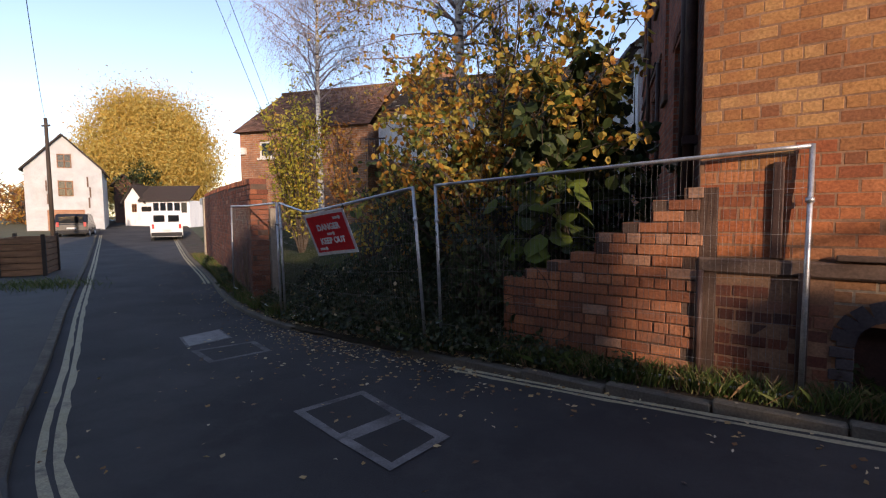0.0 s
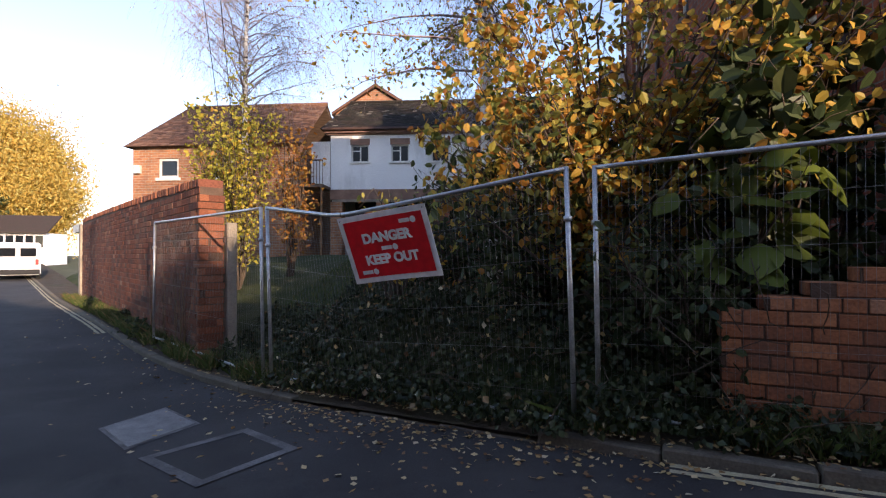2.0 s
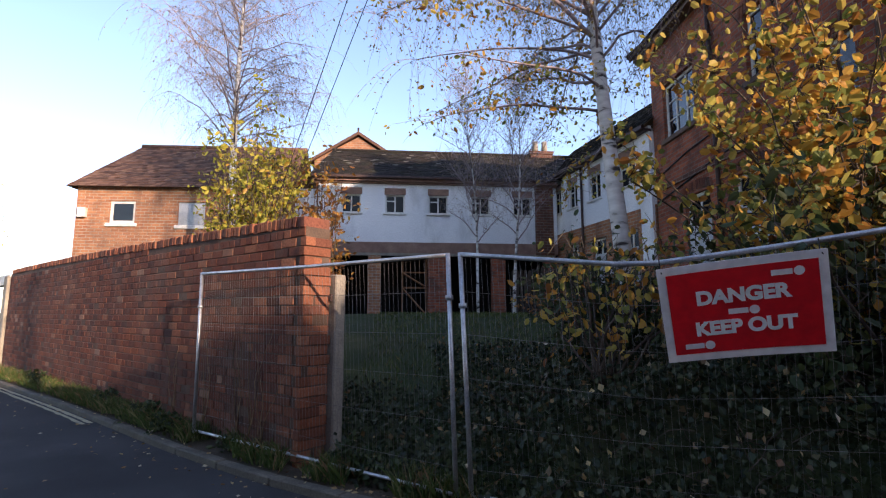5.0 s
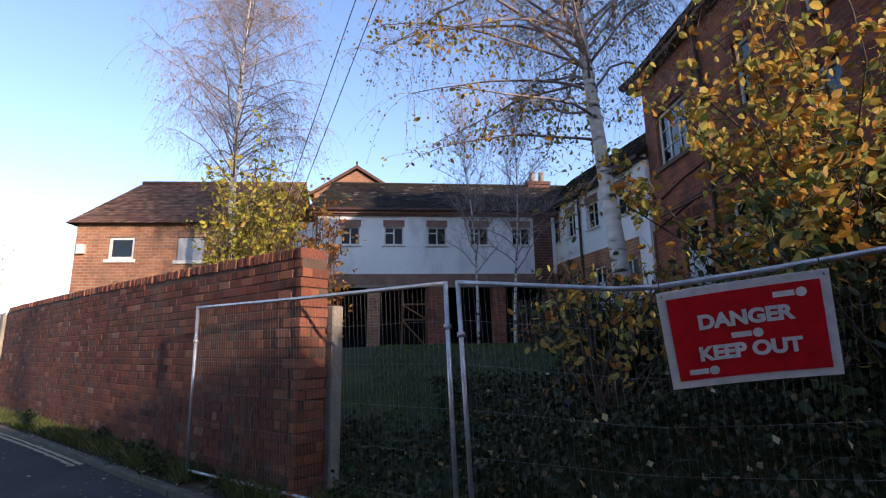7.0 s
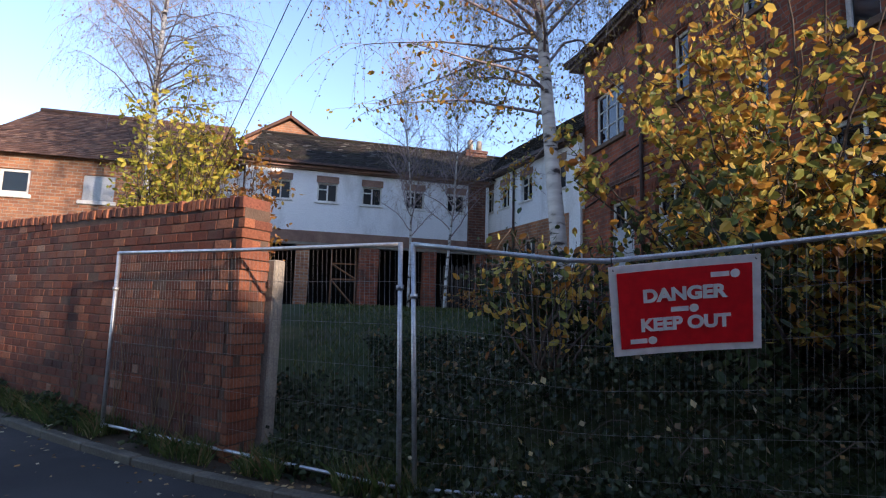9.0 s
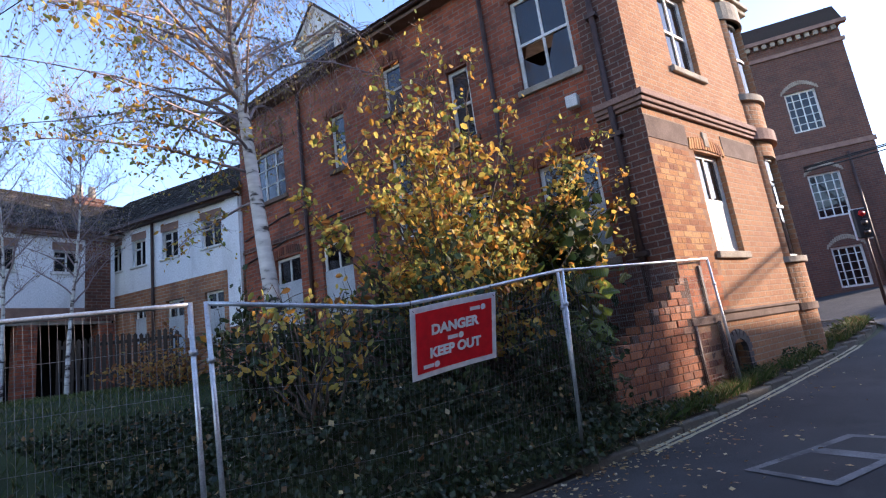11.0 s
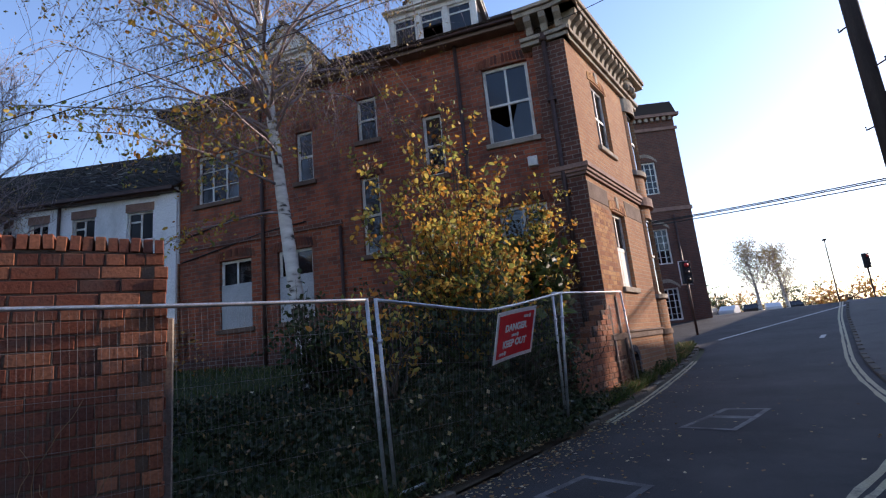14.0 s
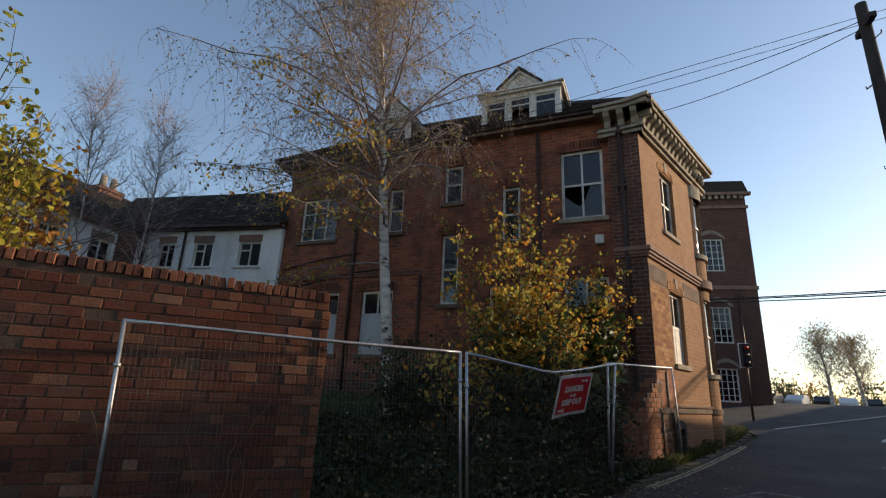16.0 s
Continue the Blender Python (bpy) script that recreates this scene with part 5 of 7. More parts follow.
def birch(base, lean, height, spread, seed, label, limbs=46, leaf_n=9, size=0.05, low=0.3, r0=0.16, twigs=9, upright=0.0, leaf_m=None, bias=(0, 0), low_limbs=()):
    rr = np.random.default_rng(seed)
    t = thing("birch_tree", Matrix.Identity(4), label, "tree")
    b = np.array(base, float)
    trunk = [b + np.array((lean[0] * f + 0.10 * math.sin(5 * f + seed), lean[1] * f + 0.10 * math.cos(4 * f + seed), height * f)) for f in np.linspace(0, 1, 16)]
    rad = [r0 * (1 - 0.93 * f ** 0.9) for f in np.linspace(0, 1, 16)]
    tubes("trunk", [(trunk, rad)], M_BIRCH, t, 10)
    boughs, hang, lp = [], [], []
    for i in range(limbs):
        f = low + (0.98 - low) * (i + rr.uniform(0, 1)) / limbs
        k = f * 15
        p = trunk[int(k)] + (trunk[min(int(k) + 1, 15)] - trunk[int(k)]) * (k % 1)
        a = i * 2.4 + rr.uniform(-0.5, 0.5)
        ln = spread * (1.1 - 0.75 * ((f - low) / (1 - low)) ** 1.3) * rr.uniform(0.55, 1.1)
        d = (math.cos(a) + bias[0], math.sin(a) + bias[1], 0.75 + upright + 0.5 * f)
        ln *= 0.75 + 0.35 * math.hypot(d[0], d[1])
        br_ = bend(p, d, ln, 7, rr, 0.12, -0.10 + 0.12 * upright)
        r1 = 0.006 + 0.014 * (1 - f) + 0.004 * ln
        boughs.append((br_, list(np.linspace(r1, 0.006, len(br_)))))
        for j in range(twigs):
            q = br_[rr.integers(2, 8)]
            if upright > 0.3:
                dd, lift = (rr.normal(0, 0.6), rr.normal(0, 0.6), 0.8), 0.05
            else:
                dd, lift = (rr.normal(0, 0.7), rr.normal(0, 0.7), 0.05), -0.32
            tw = bend(q, dd, rr.uniform(0.5, 1.5) * (0.55 + 0.2 * spread), 6, rr, 0.12, lift)
            hang.append((tw, [0.0045, 0.004, 0.0038, 0.0034, 0.003, 0.0026, 0.002]))
            for _ in range(leaf_n):
                s = rr.uniform(0.2, 1)
                k2 = int(s * 5.99)
                lp.append(tw[k2] + (tw[k2 + 1] - tw[k2]) * rr.uniform(0, 1) + rr.normal(0, 0.05, 3))
            if j % 2 == 0:
                q2 = tw[3]
                t2 = bend(q2, (rr.normal(0, 0.6), rr.normal(0, 0.6), -0.3 + upright), rr.uniform(0.3, 0.8), 4, rr, 0.15, -0.25 + 0.3 * upright)
                hang.append((t2, [0.004, 0.0035, 0.003, 0.0025, 0.002]))
                for _ in range(leaf_n // 2):
                    lp.append(t2[rr.integers(1, 5)] + rr.normal(0, 0.05, 3))
    bp = []
    for f, a, ln in low_limbs:
        k = f * 15
        p = trunk[int(k)] + (trunk[int(k) + 1] - trunk[int(k)]) * (k % 1)
        br_ = bend(p, (math.cos(math.radians(a)), math.sin(math.radians(a)), 0.35), ln, 10, rr, 0.07, -0.05)
        boughs.append((br_, list(np.linspace(0.028, 0.006, len(br_)))))
        for j in range(int(ln * 9)):
            q = br_[rr.integers(3, 11)]
            tw = bend(q, (rr.normal(0, 0.7), rr.normal(0, 0.7), 0.1), rr.uniform(0.3, 1.0), 5, rr, 0.15, -0.15)
            hang.append((tw, [0.006, 0.005, 0.004, 0.0035, 0.003, 0.002]))
            for _ in range(5):
                bp.append(tw[rr.integers(1, 6)] + rr.normal(0, 0.05, 3))
    if bp:
        leaves("brown_leaf", bp, 0.085, M_LEAF_GOLD, t, rr, droop=0.6)["kind"] = "stuff"
    tubes("limb", boughs, M_TWIG, t, 5)["kind"] = "stuff"
    tubes("twig", hang, M_TWIG, t, 3)["kind"] = "stuff"
    if lp:
        leaves("crown", lp, size, leaf_m or M_LEAF_BIRCH, t, rr)["kind"] = "stuff"
    return t


def shrub(name, base, centre, radii, seed, label, category, stems=36, per=60, size=0.09, leaf_m=None, bark=None, reach=None, shape=0.62, low=0.2, tips=()):
    """Stems that fan out from a base into an uneven crown, with side twigs that carry the leaves."""
    rr = np.random.default_rng(seed)
    t = thing(name, Matrix.Identity(4), label, category)
    b, c, r = np.array(base, float), np.array(centre, float), np.array(radii, float)
    st, tw, lp = [], [], []
    goals = []
    for i in range(stems):
        v = rr.normal(size=3)
        v /= np.linalg.norm(v)
        v[2] = abs(v[2]) if rr.random() < 0.62 else v[2]
        goals.append(c + v * r * rr.uniform(0.55, 1.08))
    goals += [np.array(g_) for g_ in tips]
    for g_ in goals:
        d = g_ - b
        mid = b + d * 0.45 + np.array((rr.normal(0, 0.18), rr.normal(0, 0.18), 0.12 * np.linalg.norm(d)))
        fs = np.linspace(0, 1, 9)[:, None]
        line = (1 - fs) ** 2 * b + 2 * fs * (1 - fs) * mid + fs ** 2 * g_ + rr.normal(0, 0.03, (9, 3))
        st.append(([*line], list(np.linspace(0.018, 0.004, 9))))
        for j in range(per // 6):
            k = rr.integers(3, 9)
            w = bend(line[k], rr.normal(0, 1, 3) + np.array((0, 0, 0.15)), rr.uniform(0.2, 0.6), 4, rr, 0.2, -0.04)
            tw.append((w, [0.006, 0.005, 0.004, 0.003, 0.002]))
            for _ in range(6):
                lp.append(w[rr.integers(1, 5)] + rr.normal(0, 0.06, 3))
    lp = np.array(lp)
    lp = lp[lp[:, 2] > base[2] + low]
    tubes("stem", st, bark or M_BARK, t, 5)["kind"] = "stuff"
    tubes("twig", tw, bark or M_BARK, t, 3)["kind"] = "stuff"
    leaves("foliage", lp, size, leaf_m, t, rr, shape=shape)["kind"] = "stuff"
    return t


birch((-1.24, 12.85, 0.9), (-1.0, 1.05), 12.8, 4.0, 5, "tall leaning silver birch with sparse yellow leaves", limbs=84, leaf_n=6, r0=0.15, low=0.36, twigs=40, size=0.055, bias=(-0.30, 0.15),
      low_limbs=[(0.26, 75, 3.2), (0.30, 150, 3.0), (0.34, 100, 4.2), (0.36, 60, 3.4), (0.33, -150, 2.4), (0.40, 170, 3.6), (0.38, 120, 4.0), (0.42, 85, 4.4), (0.44, 200, 3.2)])
birch((-9.75, 21.6, 1.0), (0.1, 0.6), 15.5, 3.5, 8, "tall silver birch with bare weeping twigs behind the wall", limbs=84, leaf_n=3, r0=0.15, low=0.36, size=0.05, twigs=40)
birch((-0.9, 21.4, 1.5), (0.3, 0.6), 8.0, 1.9, 11, "slender young birch with bare purple twigs", limbs=34, leaf_n=2, r0=0.06, low=0.3, upright=0.5, twigs=18, size=0.045)
birch((-1.9, 22.4, 1.5), (-0.4, 0.4), 8.2, 1.9, 12, "slender bare young tree by the wing", limbs=32, leaf_n=2, r0=0.055, low=0.3, upright=0.5, twigs=18, size=0.045)
def vase_bush(name, base, heads, seed, label, size, leaf_m):
    """Long leaders that rise from one base, each with side shoots and clusters of leaves, and gaps between them."""
    rr = np.random.default_rng(seed)
    t = thing(name, Matrix.Identity(4), label, "bush")
    st, tw, lp = [], [], []
    b0 = np.array(base, float)
    for hx, hy, hz in heads:
        b = b0 + rr.normal(0, 0.22, 3) * np.array((1, 1, 0))
        g_ = np.array((hx, hy, hz))
        d = g_ - b
        mid = b + d * np.array((0.3, 0.3, 0.55)) + rr.normal(0, 0.12, 3)
        fs = np.linspace(0, 1, 13)[:, None]
        line = (1 - fs) ** 2 * b + 2 * fs * (1 - fs) * mid + fs ** 2 * g_ + rr.normal(0, 0.025, (13, 3))
        st.append(([*line], list(np.linspace(0.026, 0.005, 13))))
        ln = np.linalg.norm(d)
        for j in range(int(ln * 6.5)):
            k = rr.integers(3, 13)
            out = rr.normal(0, 1, 3) + np.array((0, 0, 0.5))
            w = bend(line[k], out, rr.uniform(0.2, 0.85) * (1.15 - k / 16), 5, rr, 0.16, -0.02)
            tw.append((w, [0.007, 0.006, 0.005, 0.004, 0.003, 0.002]))
            for q in range(2, 6):
                for _ in range(2 if q < 4 else 3):
                    lp.append(w[q] + rr.normal(0, 0.06, 3))
    lp = np.array(lp)
    lp = lp[lp[:, 2] > base[2] + 0.5]
    lp = lp[rr.random(len(lp)) < np.clip(1.25 - (lp[:, 2] - 3.4) / 2.6, 0.33, 1.0) * 0.82]
    tubes("stem", st, M_BARK, t, 5)["kind"] = "stuff"
    tubes("twig", tw, M_BARK, t, 3)["kind"] = "stuff"
    leaves("foliage", lp, size, leaf_m, t, rr, shape=0.75)["kind"] = "stuff"
    return t


rr = np.random.default_rng(77)
heads = [(-0.75, 11.3, 6.5), (-0.35, 10.5, 6.7), (-0.2, 10.4, 6.3), (-0.9, 11.0, 5.9), (0.15, 9.9, 6.1), (0.35, 9.4, 5.3), (1.0, 8.95, 5.0), (1.45, 8.8, 4.8), (1.5, 8.75, 4.2), (1.3, 8.7, 3.4), (-0.6, 12.2, 5.3), (-1.5, 10.7, 4.9), (-1.9, 10.6, 4.2), (-1.2, 10.1, 4.9), (-1.8, 11.4, 4.6), (0.9, 9.7, 4.6), (0.6, 10.3, 5.1), (1.55, 9.4, 3.7), (-2.3, 11.4, 3.6), (-2.4, 10.9, 3.0), (0.6, 8.6, 3.9), (1.2, 8.4, 4.5), (1.35, 8.4, 3.4), (0.9, 8.5, 3.0), (1.5, 8.35, 3.9), (0.3, 8.8, 3.3), (0.9, 8.6, 3.7), (1.55, 8.4, 2.8)]
for k in range(46):
    a, f = k * 2.4 + rr.normal(0, 0.2), rr.uniform(0.35, 1.0)
    heads.append((-0.35 + 2.45 * f * math.cos(a), 10.2 + 1.7 * f * math.sin(a), 4.35 - 1.9 * f + rr.normal(0, 0.4)))
for k in range(22):
    heads.append((rr.uniform(-2.2, 1.2), rr.uniform(9.05, 9.7), rr.uniform(1.9, 3.6)))
heads = [(min(x, 1.65), max(y, 9.0 if x < 0.2 else 8.35), z) for x, y, z in heads]
vase_bush("golden_bush", (-0.25, 10.3, 0.9), heads, 21, "large bush of golden and olive autumn leaves behind the sign", 0.088, M_LEAF_GOLD)
shrub("ivy_shrub", (0.0, 9.15, 0.3), (0.05, 9.1, 1.2), (0.85, 0.45, 0.75), 29, "dark ivy-clad stump beside the stepped wall", "bush", 34, 72, 0.085, M_LEAF_DARK, low=0.0)
shrub("dark_shrub", (-0.5, 10.4, 0.8), (-0.5, 10.3, 1.9), (2.0, 1.5, 1.3), 22, "dense dark green shrub under the golden bush", "bush", 60, 84, 0.10, M_LEAF_DARK, low=0.0)
shrub("holly_shrub", (-2.1, 12.2, 1.0), (-2.1, 12.1, 1.75), (0.9, 0.75, 0.8), 31, "dark bluish-green shrub at the foot of the birch", "bush", 30, 66, 0.09, M_LEAF_DARK, low=0.0)
shrub("beech_bush", (-2.7, 10.9, 0.9), (-2.4, 11.2, 2.05), (0.85, 0.7, 0.6), 23, "brown-leaved young beech behind the fence", "bush", 14, 30, 0.09, M_LEAF_GOLD)
shrub("yellow_tree", (-7.4, 16.4, 0.6), (-7.45, 16.4, 4.0), (1.3, 1.2, 1.5), 24, "small tree with yellow-green autumn leaves behind the wall", "tree", 60, 84, 0.095, M_LEAF_LIME, tips=[(-7.7, 16.5, 6.0), (-7.2, 16.3, 5.7), (-7.4, 16.2, 6.3)])
shrub("orange_tree", (-6.3, 16.9, 0.6), (-6.35, 16.9, 3.9), (0.62, 0.7, 0.95), 25, "young tree with orange and olive leaves beside the wall end", "tree", 20, 54, 0.10, M_LEAF_BROWN)
shrub("corner_shrub", (1.2, 9.3, 0.5), (1.05, 9.15, 2.2), (0.95, 0.8, 1.5), 26, "dark leafy shrub against the brick building", "bush", 30, 60, 0.16, M_LEAF_DARK, shape=0.8)
shrub("bramble", (0.9, 12.5, 1.2), (0.7, 13.0, 2.0), (1.4, 2.4, 1.0), 27, "tangled russet bramble below the windows", "bush", 34, 48, 0.09, M_LEAF_DARK, low=0.0)
shrub("russet_bramble", (-0.8, 17.2, 1.35), (-0.8, 17.5, 1.9), (1.1, 1.6, 0.6), 28, "patch of russet bracken on the lawn", "bush", 26, 40, 0.09, M_LEAF_BROWN, low=0.0)


def big_leaf(me_name, size, rr):
    """A broad drooping leaf with a raised rib and a pointed tip."""
    V, Fc = [], []
    rows = [(0.0, 0.05), (0.12, 0.38), (0.35, 0.5), (0.6, 0.42), (0.82, 0.22), (1.0, 0.0)]
    for f, w in rows:
        z = -0.45 * f * f
        for s in (-1, -0.5, 0, 0.5, 1):
            V.append((s * w * size, f * size, (z - 0.22 * abs(s) ** 1.5 * w * 1.6) * size))
    for i in range(len(rows) - 1):
        for k in range(4):
            Fc.append((i * 5 + k, i * 5 + k + 1, i * 5 + k + 6, i * 5 + k + 5))
    me = bpy.data.meshes.new(me_name)
    me.from_pydata(V, [], Fc)
    me.materials.append(M_LEAF_GREEN)
    me.polygons.foreach_set("use_smooth", [True] * len(me.polygons))
    return me


rr = np.random.default_rng(31)
plant = thing("broad_leaved_sapling", Matrix.Identity(4), "sapling with very large drooping green leaves above the fence", "plant")
stems = []
LEAF = big_leaf("large_leaf", 0.36, rr)
for i, (tx, ty, tz) in enumerate([(0.35, 8.75, 3.05), (0.0, 8.95, 2.6), (0.75, 8.75, 2.5), (1.2, 8.7, 2.35), (0.45, 9.1, 3.4), (-0.2, 9.0, 2.1), (0.9, 9.0, 3.7), (1.3, 8.9, 3.0)]):
    s = bend((0.5 + rr.normal(0, 0.2), 9.0, 0.7), (tx - 0.5, ty - 9.0, tz - 0.7), math.dist((0.5, 9.0, 0.7), (tx, ty, tz)), 7, rr, 0.05, 0.0)
    stems.append((s, list(np.linspace(0.016, 0.006, 8))))
    for k in range(9):
        p = s[rr.integers(3, 8)]
        a = rr.uniform(0, 360)
        ob = new("large_leaf", LEAF)
        sc = rr.uniform(0.55, 1.15)
        ob.matrix_world = pose(*p, rr.uniform(-45, 5), rr.uniform(-25, 25), a) @ Matrix.Translation((0, 0.10, 0)) @ Matrix.Diagonal((sc, sc, sc, 1))
        ob.parent = plant
tubes("stem", stems, M_BARK, plant, 5)["kind"] = "stuff"

# ivy over the bank and the foot of the fence
rr = np.random.default_rng(41)
pts = []
while len(pts) < 30000:
    x, d = rr.uniform(-5.4, 1.0), rr.uniform(-0.35, 3.4)
    if x < -4.1 and (d > 1.6 or rr.random() < 0.45):
        continue
    y = np.interp(x, FENCE_LINE[:, 0], FENCE_LINE[:, 1]) + d / 0.82
    edge = min(1.0, max(0.15, (x + 4.3) / 0.9)) * min(1.0, max(0.0, (0.95 - x)) / 0.4 + 0.25)
    top = (yard(x, y) if d > 0 else slope(x, y) + 0.1)
    bulge = 0.62 * math.exp(-((d - 0.55) / 0.75) ** 2) * edge * (0.7 + 0.6 * noise.noise(Vector((x * 1.3, y * 1.3, 7))))
    pts.append((x, y, top + bulge + abs(rr.normal(0, 0.09)) - 0.06))
ivy = tagged(leaves("ivy", pts, 0.062, M_IVY, None, rr, droop=0.5, shape=0.85), "dark ivy and bramble covering the bank behind the fence", "ivy", kind="stuff")
caught = [pts[k] for k in rr.integers(0, len(pts), 420)]
tagged(leaves("caught_leaves", [(x, y, z + 0.07) for x, y, z in caught], 0.06, M_LITTER, None, rr, droop=0.0, shape=0.8), "pale fallen leaves caught in the ivy", "leaves", kind="stuff")
trail = []
for i in range(90):
    x = rr.uniform(-3.8, 1.0)
    y = np.interp(x, FENCE_LINE[:, 0], FENCE_LINE[:, 1]) + rr.uniform(-0.3, 0.8)
    trail.append((bend((x, y, slope(x, y) + rr.uniform(0.1, 0.9)), rr.normal(0, 1, 3) * np.array((1, 0.4, 0.5)), rr.uniform(0.3, 0.9), 5, rr, 0.25, -0.08), 0.004))
tagged(tubes("bramble_stems", trail, M_BARK, None, 3), "thin dry bramble stems hanging through the mesh", "stems", kind="stuff")


def blades(name, spots, size, material, label, rr):
    P_ = np.array(spots)
    m = len(P_)
    a = rr.uniform(0, 2 * math.pi, m)
    w = np.stack([np.cos(a), np.sin(a), np.zeros(m)], 1) * 0.006
    h = rr.uniform(0.5, 1.2, m)[:, None] * size
    tip = np.stack([rr.normal(0, 0.35, m), rr.normal(0, 0.35, m), np.ones(m)], 1) * h
    V_ = np.stack([P_ - w, P_ + w, P_ + tip * 0.6 + w * 0.7, P_ + tip * np.array((1.5, 1.5, 1.0)), P_ + tip * 0.6 - w * 0.7], 1).reshape(-1, 3)
    o = np.arange(m) * 5
    F_ = [tuple(r_) for r_ in np.stack([o, o + 1, o + 2, o + 3, o + 4], 1)]
    return tagged(quads(name, V_.tolist(), F_, material), label, "grass", kind="stuff")


spots, dry = [], []
dl = np.r_[0, np.cumsum(np.linalg.norm(np.diff(KERB_N, axis=0), axis=1))]
while len(spots) < 15000:
    s = rr.uniform(0, dl[-1])
    p = np.array([np.interp(s, dl, KERB_N[:, k]) for k in (0, 1)])
    q = np.array([np.interp(s + 0.2, dl, KERB_N[:, k]) for k in (0, 1)])
    if not -16 < p[0] < 11.5:
        continue
    tg = (q - p) / np.linalg.norm(q - p)
    p = p + np.array((-tg[1], tg[0])) * (0.14 + 0.42 * rr.random())
    if -3.9 < p[0] < -0.9 and rr.random() < 0.8:
        continue
    if noise.noise(Vector((p[0] * 1.7, p[1] * 1.7, 0))) < -0.15:
        continue
    (spots if rr.random() < 0.85 else dry).append((p[0], p[1], slope(*p) + 0.08))
weeds = []
for k in range(150):
    s = rr.uniform(0, dl[-1])
    p = np.array([np.interp(s, dl, KERB_N[:, k_]) for k_ in (0, 1)])
    q = np.array([np.interp(s + 0.2, dl, KERB_N[:, k_]) for k_ in (0, 1)])
    if not -13 < p[0] < 10 or -3.6 < p[0] < -0.6:
        continue
    tg = (q - p) / np.linalg.norm(q - p)
    c_ = p + np.array((-tg[1], tg[0])) * rr.uniform(0.22, 0.6)
    tall_ = rr.uniform(0.10, 0.34)
    for _ in range(130):
        h = rr.uniform(0, 1)
        o = rr.normal(0, 0.13 * (1 - 0.5 * h), 2)
        weeds.append((c_[0] + o[0], c_[1] + o[1], slope(*c_) + 0.08 + h * tall_))
tagged(leaves("verge_weeds", weeds, 0.065, M_LEAF_DARK, None, rr, droop=0.1), "dark ragged weeds along the kerb and wall foot", "weeds", kind="stuff")
blades("verge_grass", spots, 0.21, M_GRASS, "rough grass and weeds along the verge", rr)
blades("dry_stalks", dry[::2], 0.24, M_STRAW, "dry weed stalks along the verge", rr)
spots = []
while len(spots) < 14000:
    x, y = rr.uniform(-5.2, 1.5), rr.uniform(11.5, 23)
    if behind(x, y) > 1.5:
        spots.append((x, y, yard(x, y) - 0.01))
blades("lawn_grass", spots, 0.10, M_GRASS, "shaded rough grass on the lawn", rr)
# fallen leaves on the lane, thickest by the dropped kerb
pts = []
while len(pts) < 1500:
    x = rr.normal(-2.2, 1.6) if rr.random() < 0.75 else rr.uniform(-12, 6)
    ky = np.interp(x, KERB_N[:, 0], KERB_N[:, 1])
    y = ky + 0.15 - abs(rr.exponential(0.35 if rr.random() < 0.8 else 1.6))
    pts.append((x, y, slope(x, y) + 0.012 + (0.09 if y > ky else 0)))
lv = leaves("fallen_leaves", pts, 0.055, M_LITTER, None, rr, droop=0.0, shape=0.8)
for k, v in enumerate(lv.data.vertices):
    x, y, z = pts[k // 4]
    g0 = slope(x, y) + (0.105 if y > np.interp(x, KERB_N[:, 0], KERB_N[:, 1]) else 0.007)
    v.co.z = g0 + min(abs(v.co.z - z) * 0.35, 0.02)
tagged(lv, "pale fallen leaves scattered along the kerb", "leaves", kind="stuff")


# ---- far end of the lane ----
def gabled_house(name, m, w, dpt, eave, apex, label, wins, wall_m, roof_m, door=None):
    h = thing(name, m, label, "house")
    o = [(0, -1), (w, -1), (w, eave), (w / 2, apex), (0, eave)]
    bm = bmesh.new()
    prism(bm, o, 0.0, dpt)
    part("wall", bm, wall_m, h)
    for s in (0, 1):
        bm = bmesh.new()
        e = -0.25 if s == 0 else w + 0.25
        ze_ = eave - 0.25 * (apex - eave) / (w / 2)
        prism(bm, [(e, ze_ + 0.02), (e, ze_ + 0.2), (w / 2, apex + 0.2), (w / 2, apex + 0.02)], -0.3, dpt + 0.3)
        part("roof", bm, roof_m, h)
    for x, z, ww, hh_ in wins:
        q = new("window")
        q.parent = h
        part("frame", boxes((x - ww / 2, x + ww / 2, -0.05, 0.0, z - 0.05, z), (x - ww / 2, x + ww / 2, -0.05, 0.0, z + hh_, z + hh_ + 0.08), (x - ww / 2, x - ww / 2 + 0.07, -0.05, 0, z, z + hh_), (x + ww / 2 - 0.07, x + ww / 2, -0.05, 0, z, z + hh_), (x - 0.04, x + 0.04, -0.05, 0, z, z + hh_), (x - ww / 2, x + ww / 2, -0.05, 0, z + hh_ / 2 - 0.03, z + hh_ / 2 + 0.03)), M_WOOD, q)
        part("pane", boxes((x - ww / 2 + 0.05, x + ww / 2 - 0.05, -0.02, -0.006, z, z + hh_)), M_GLASS, q)
    return h


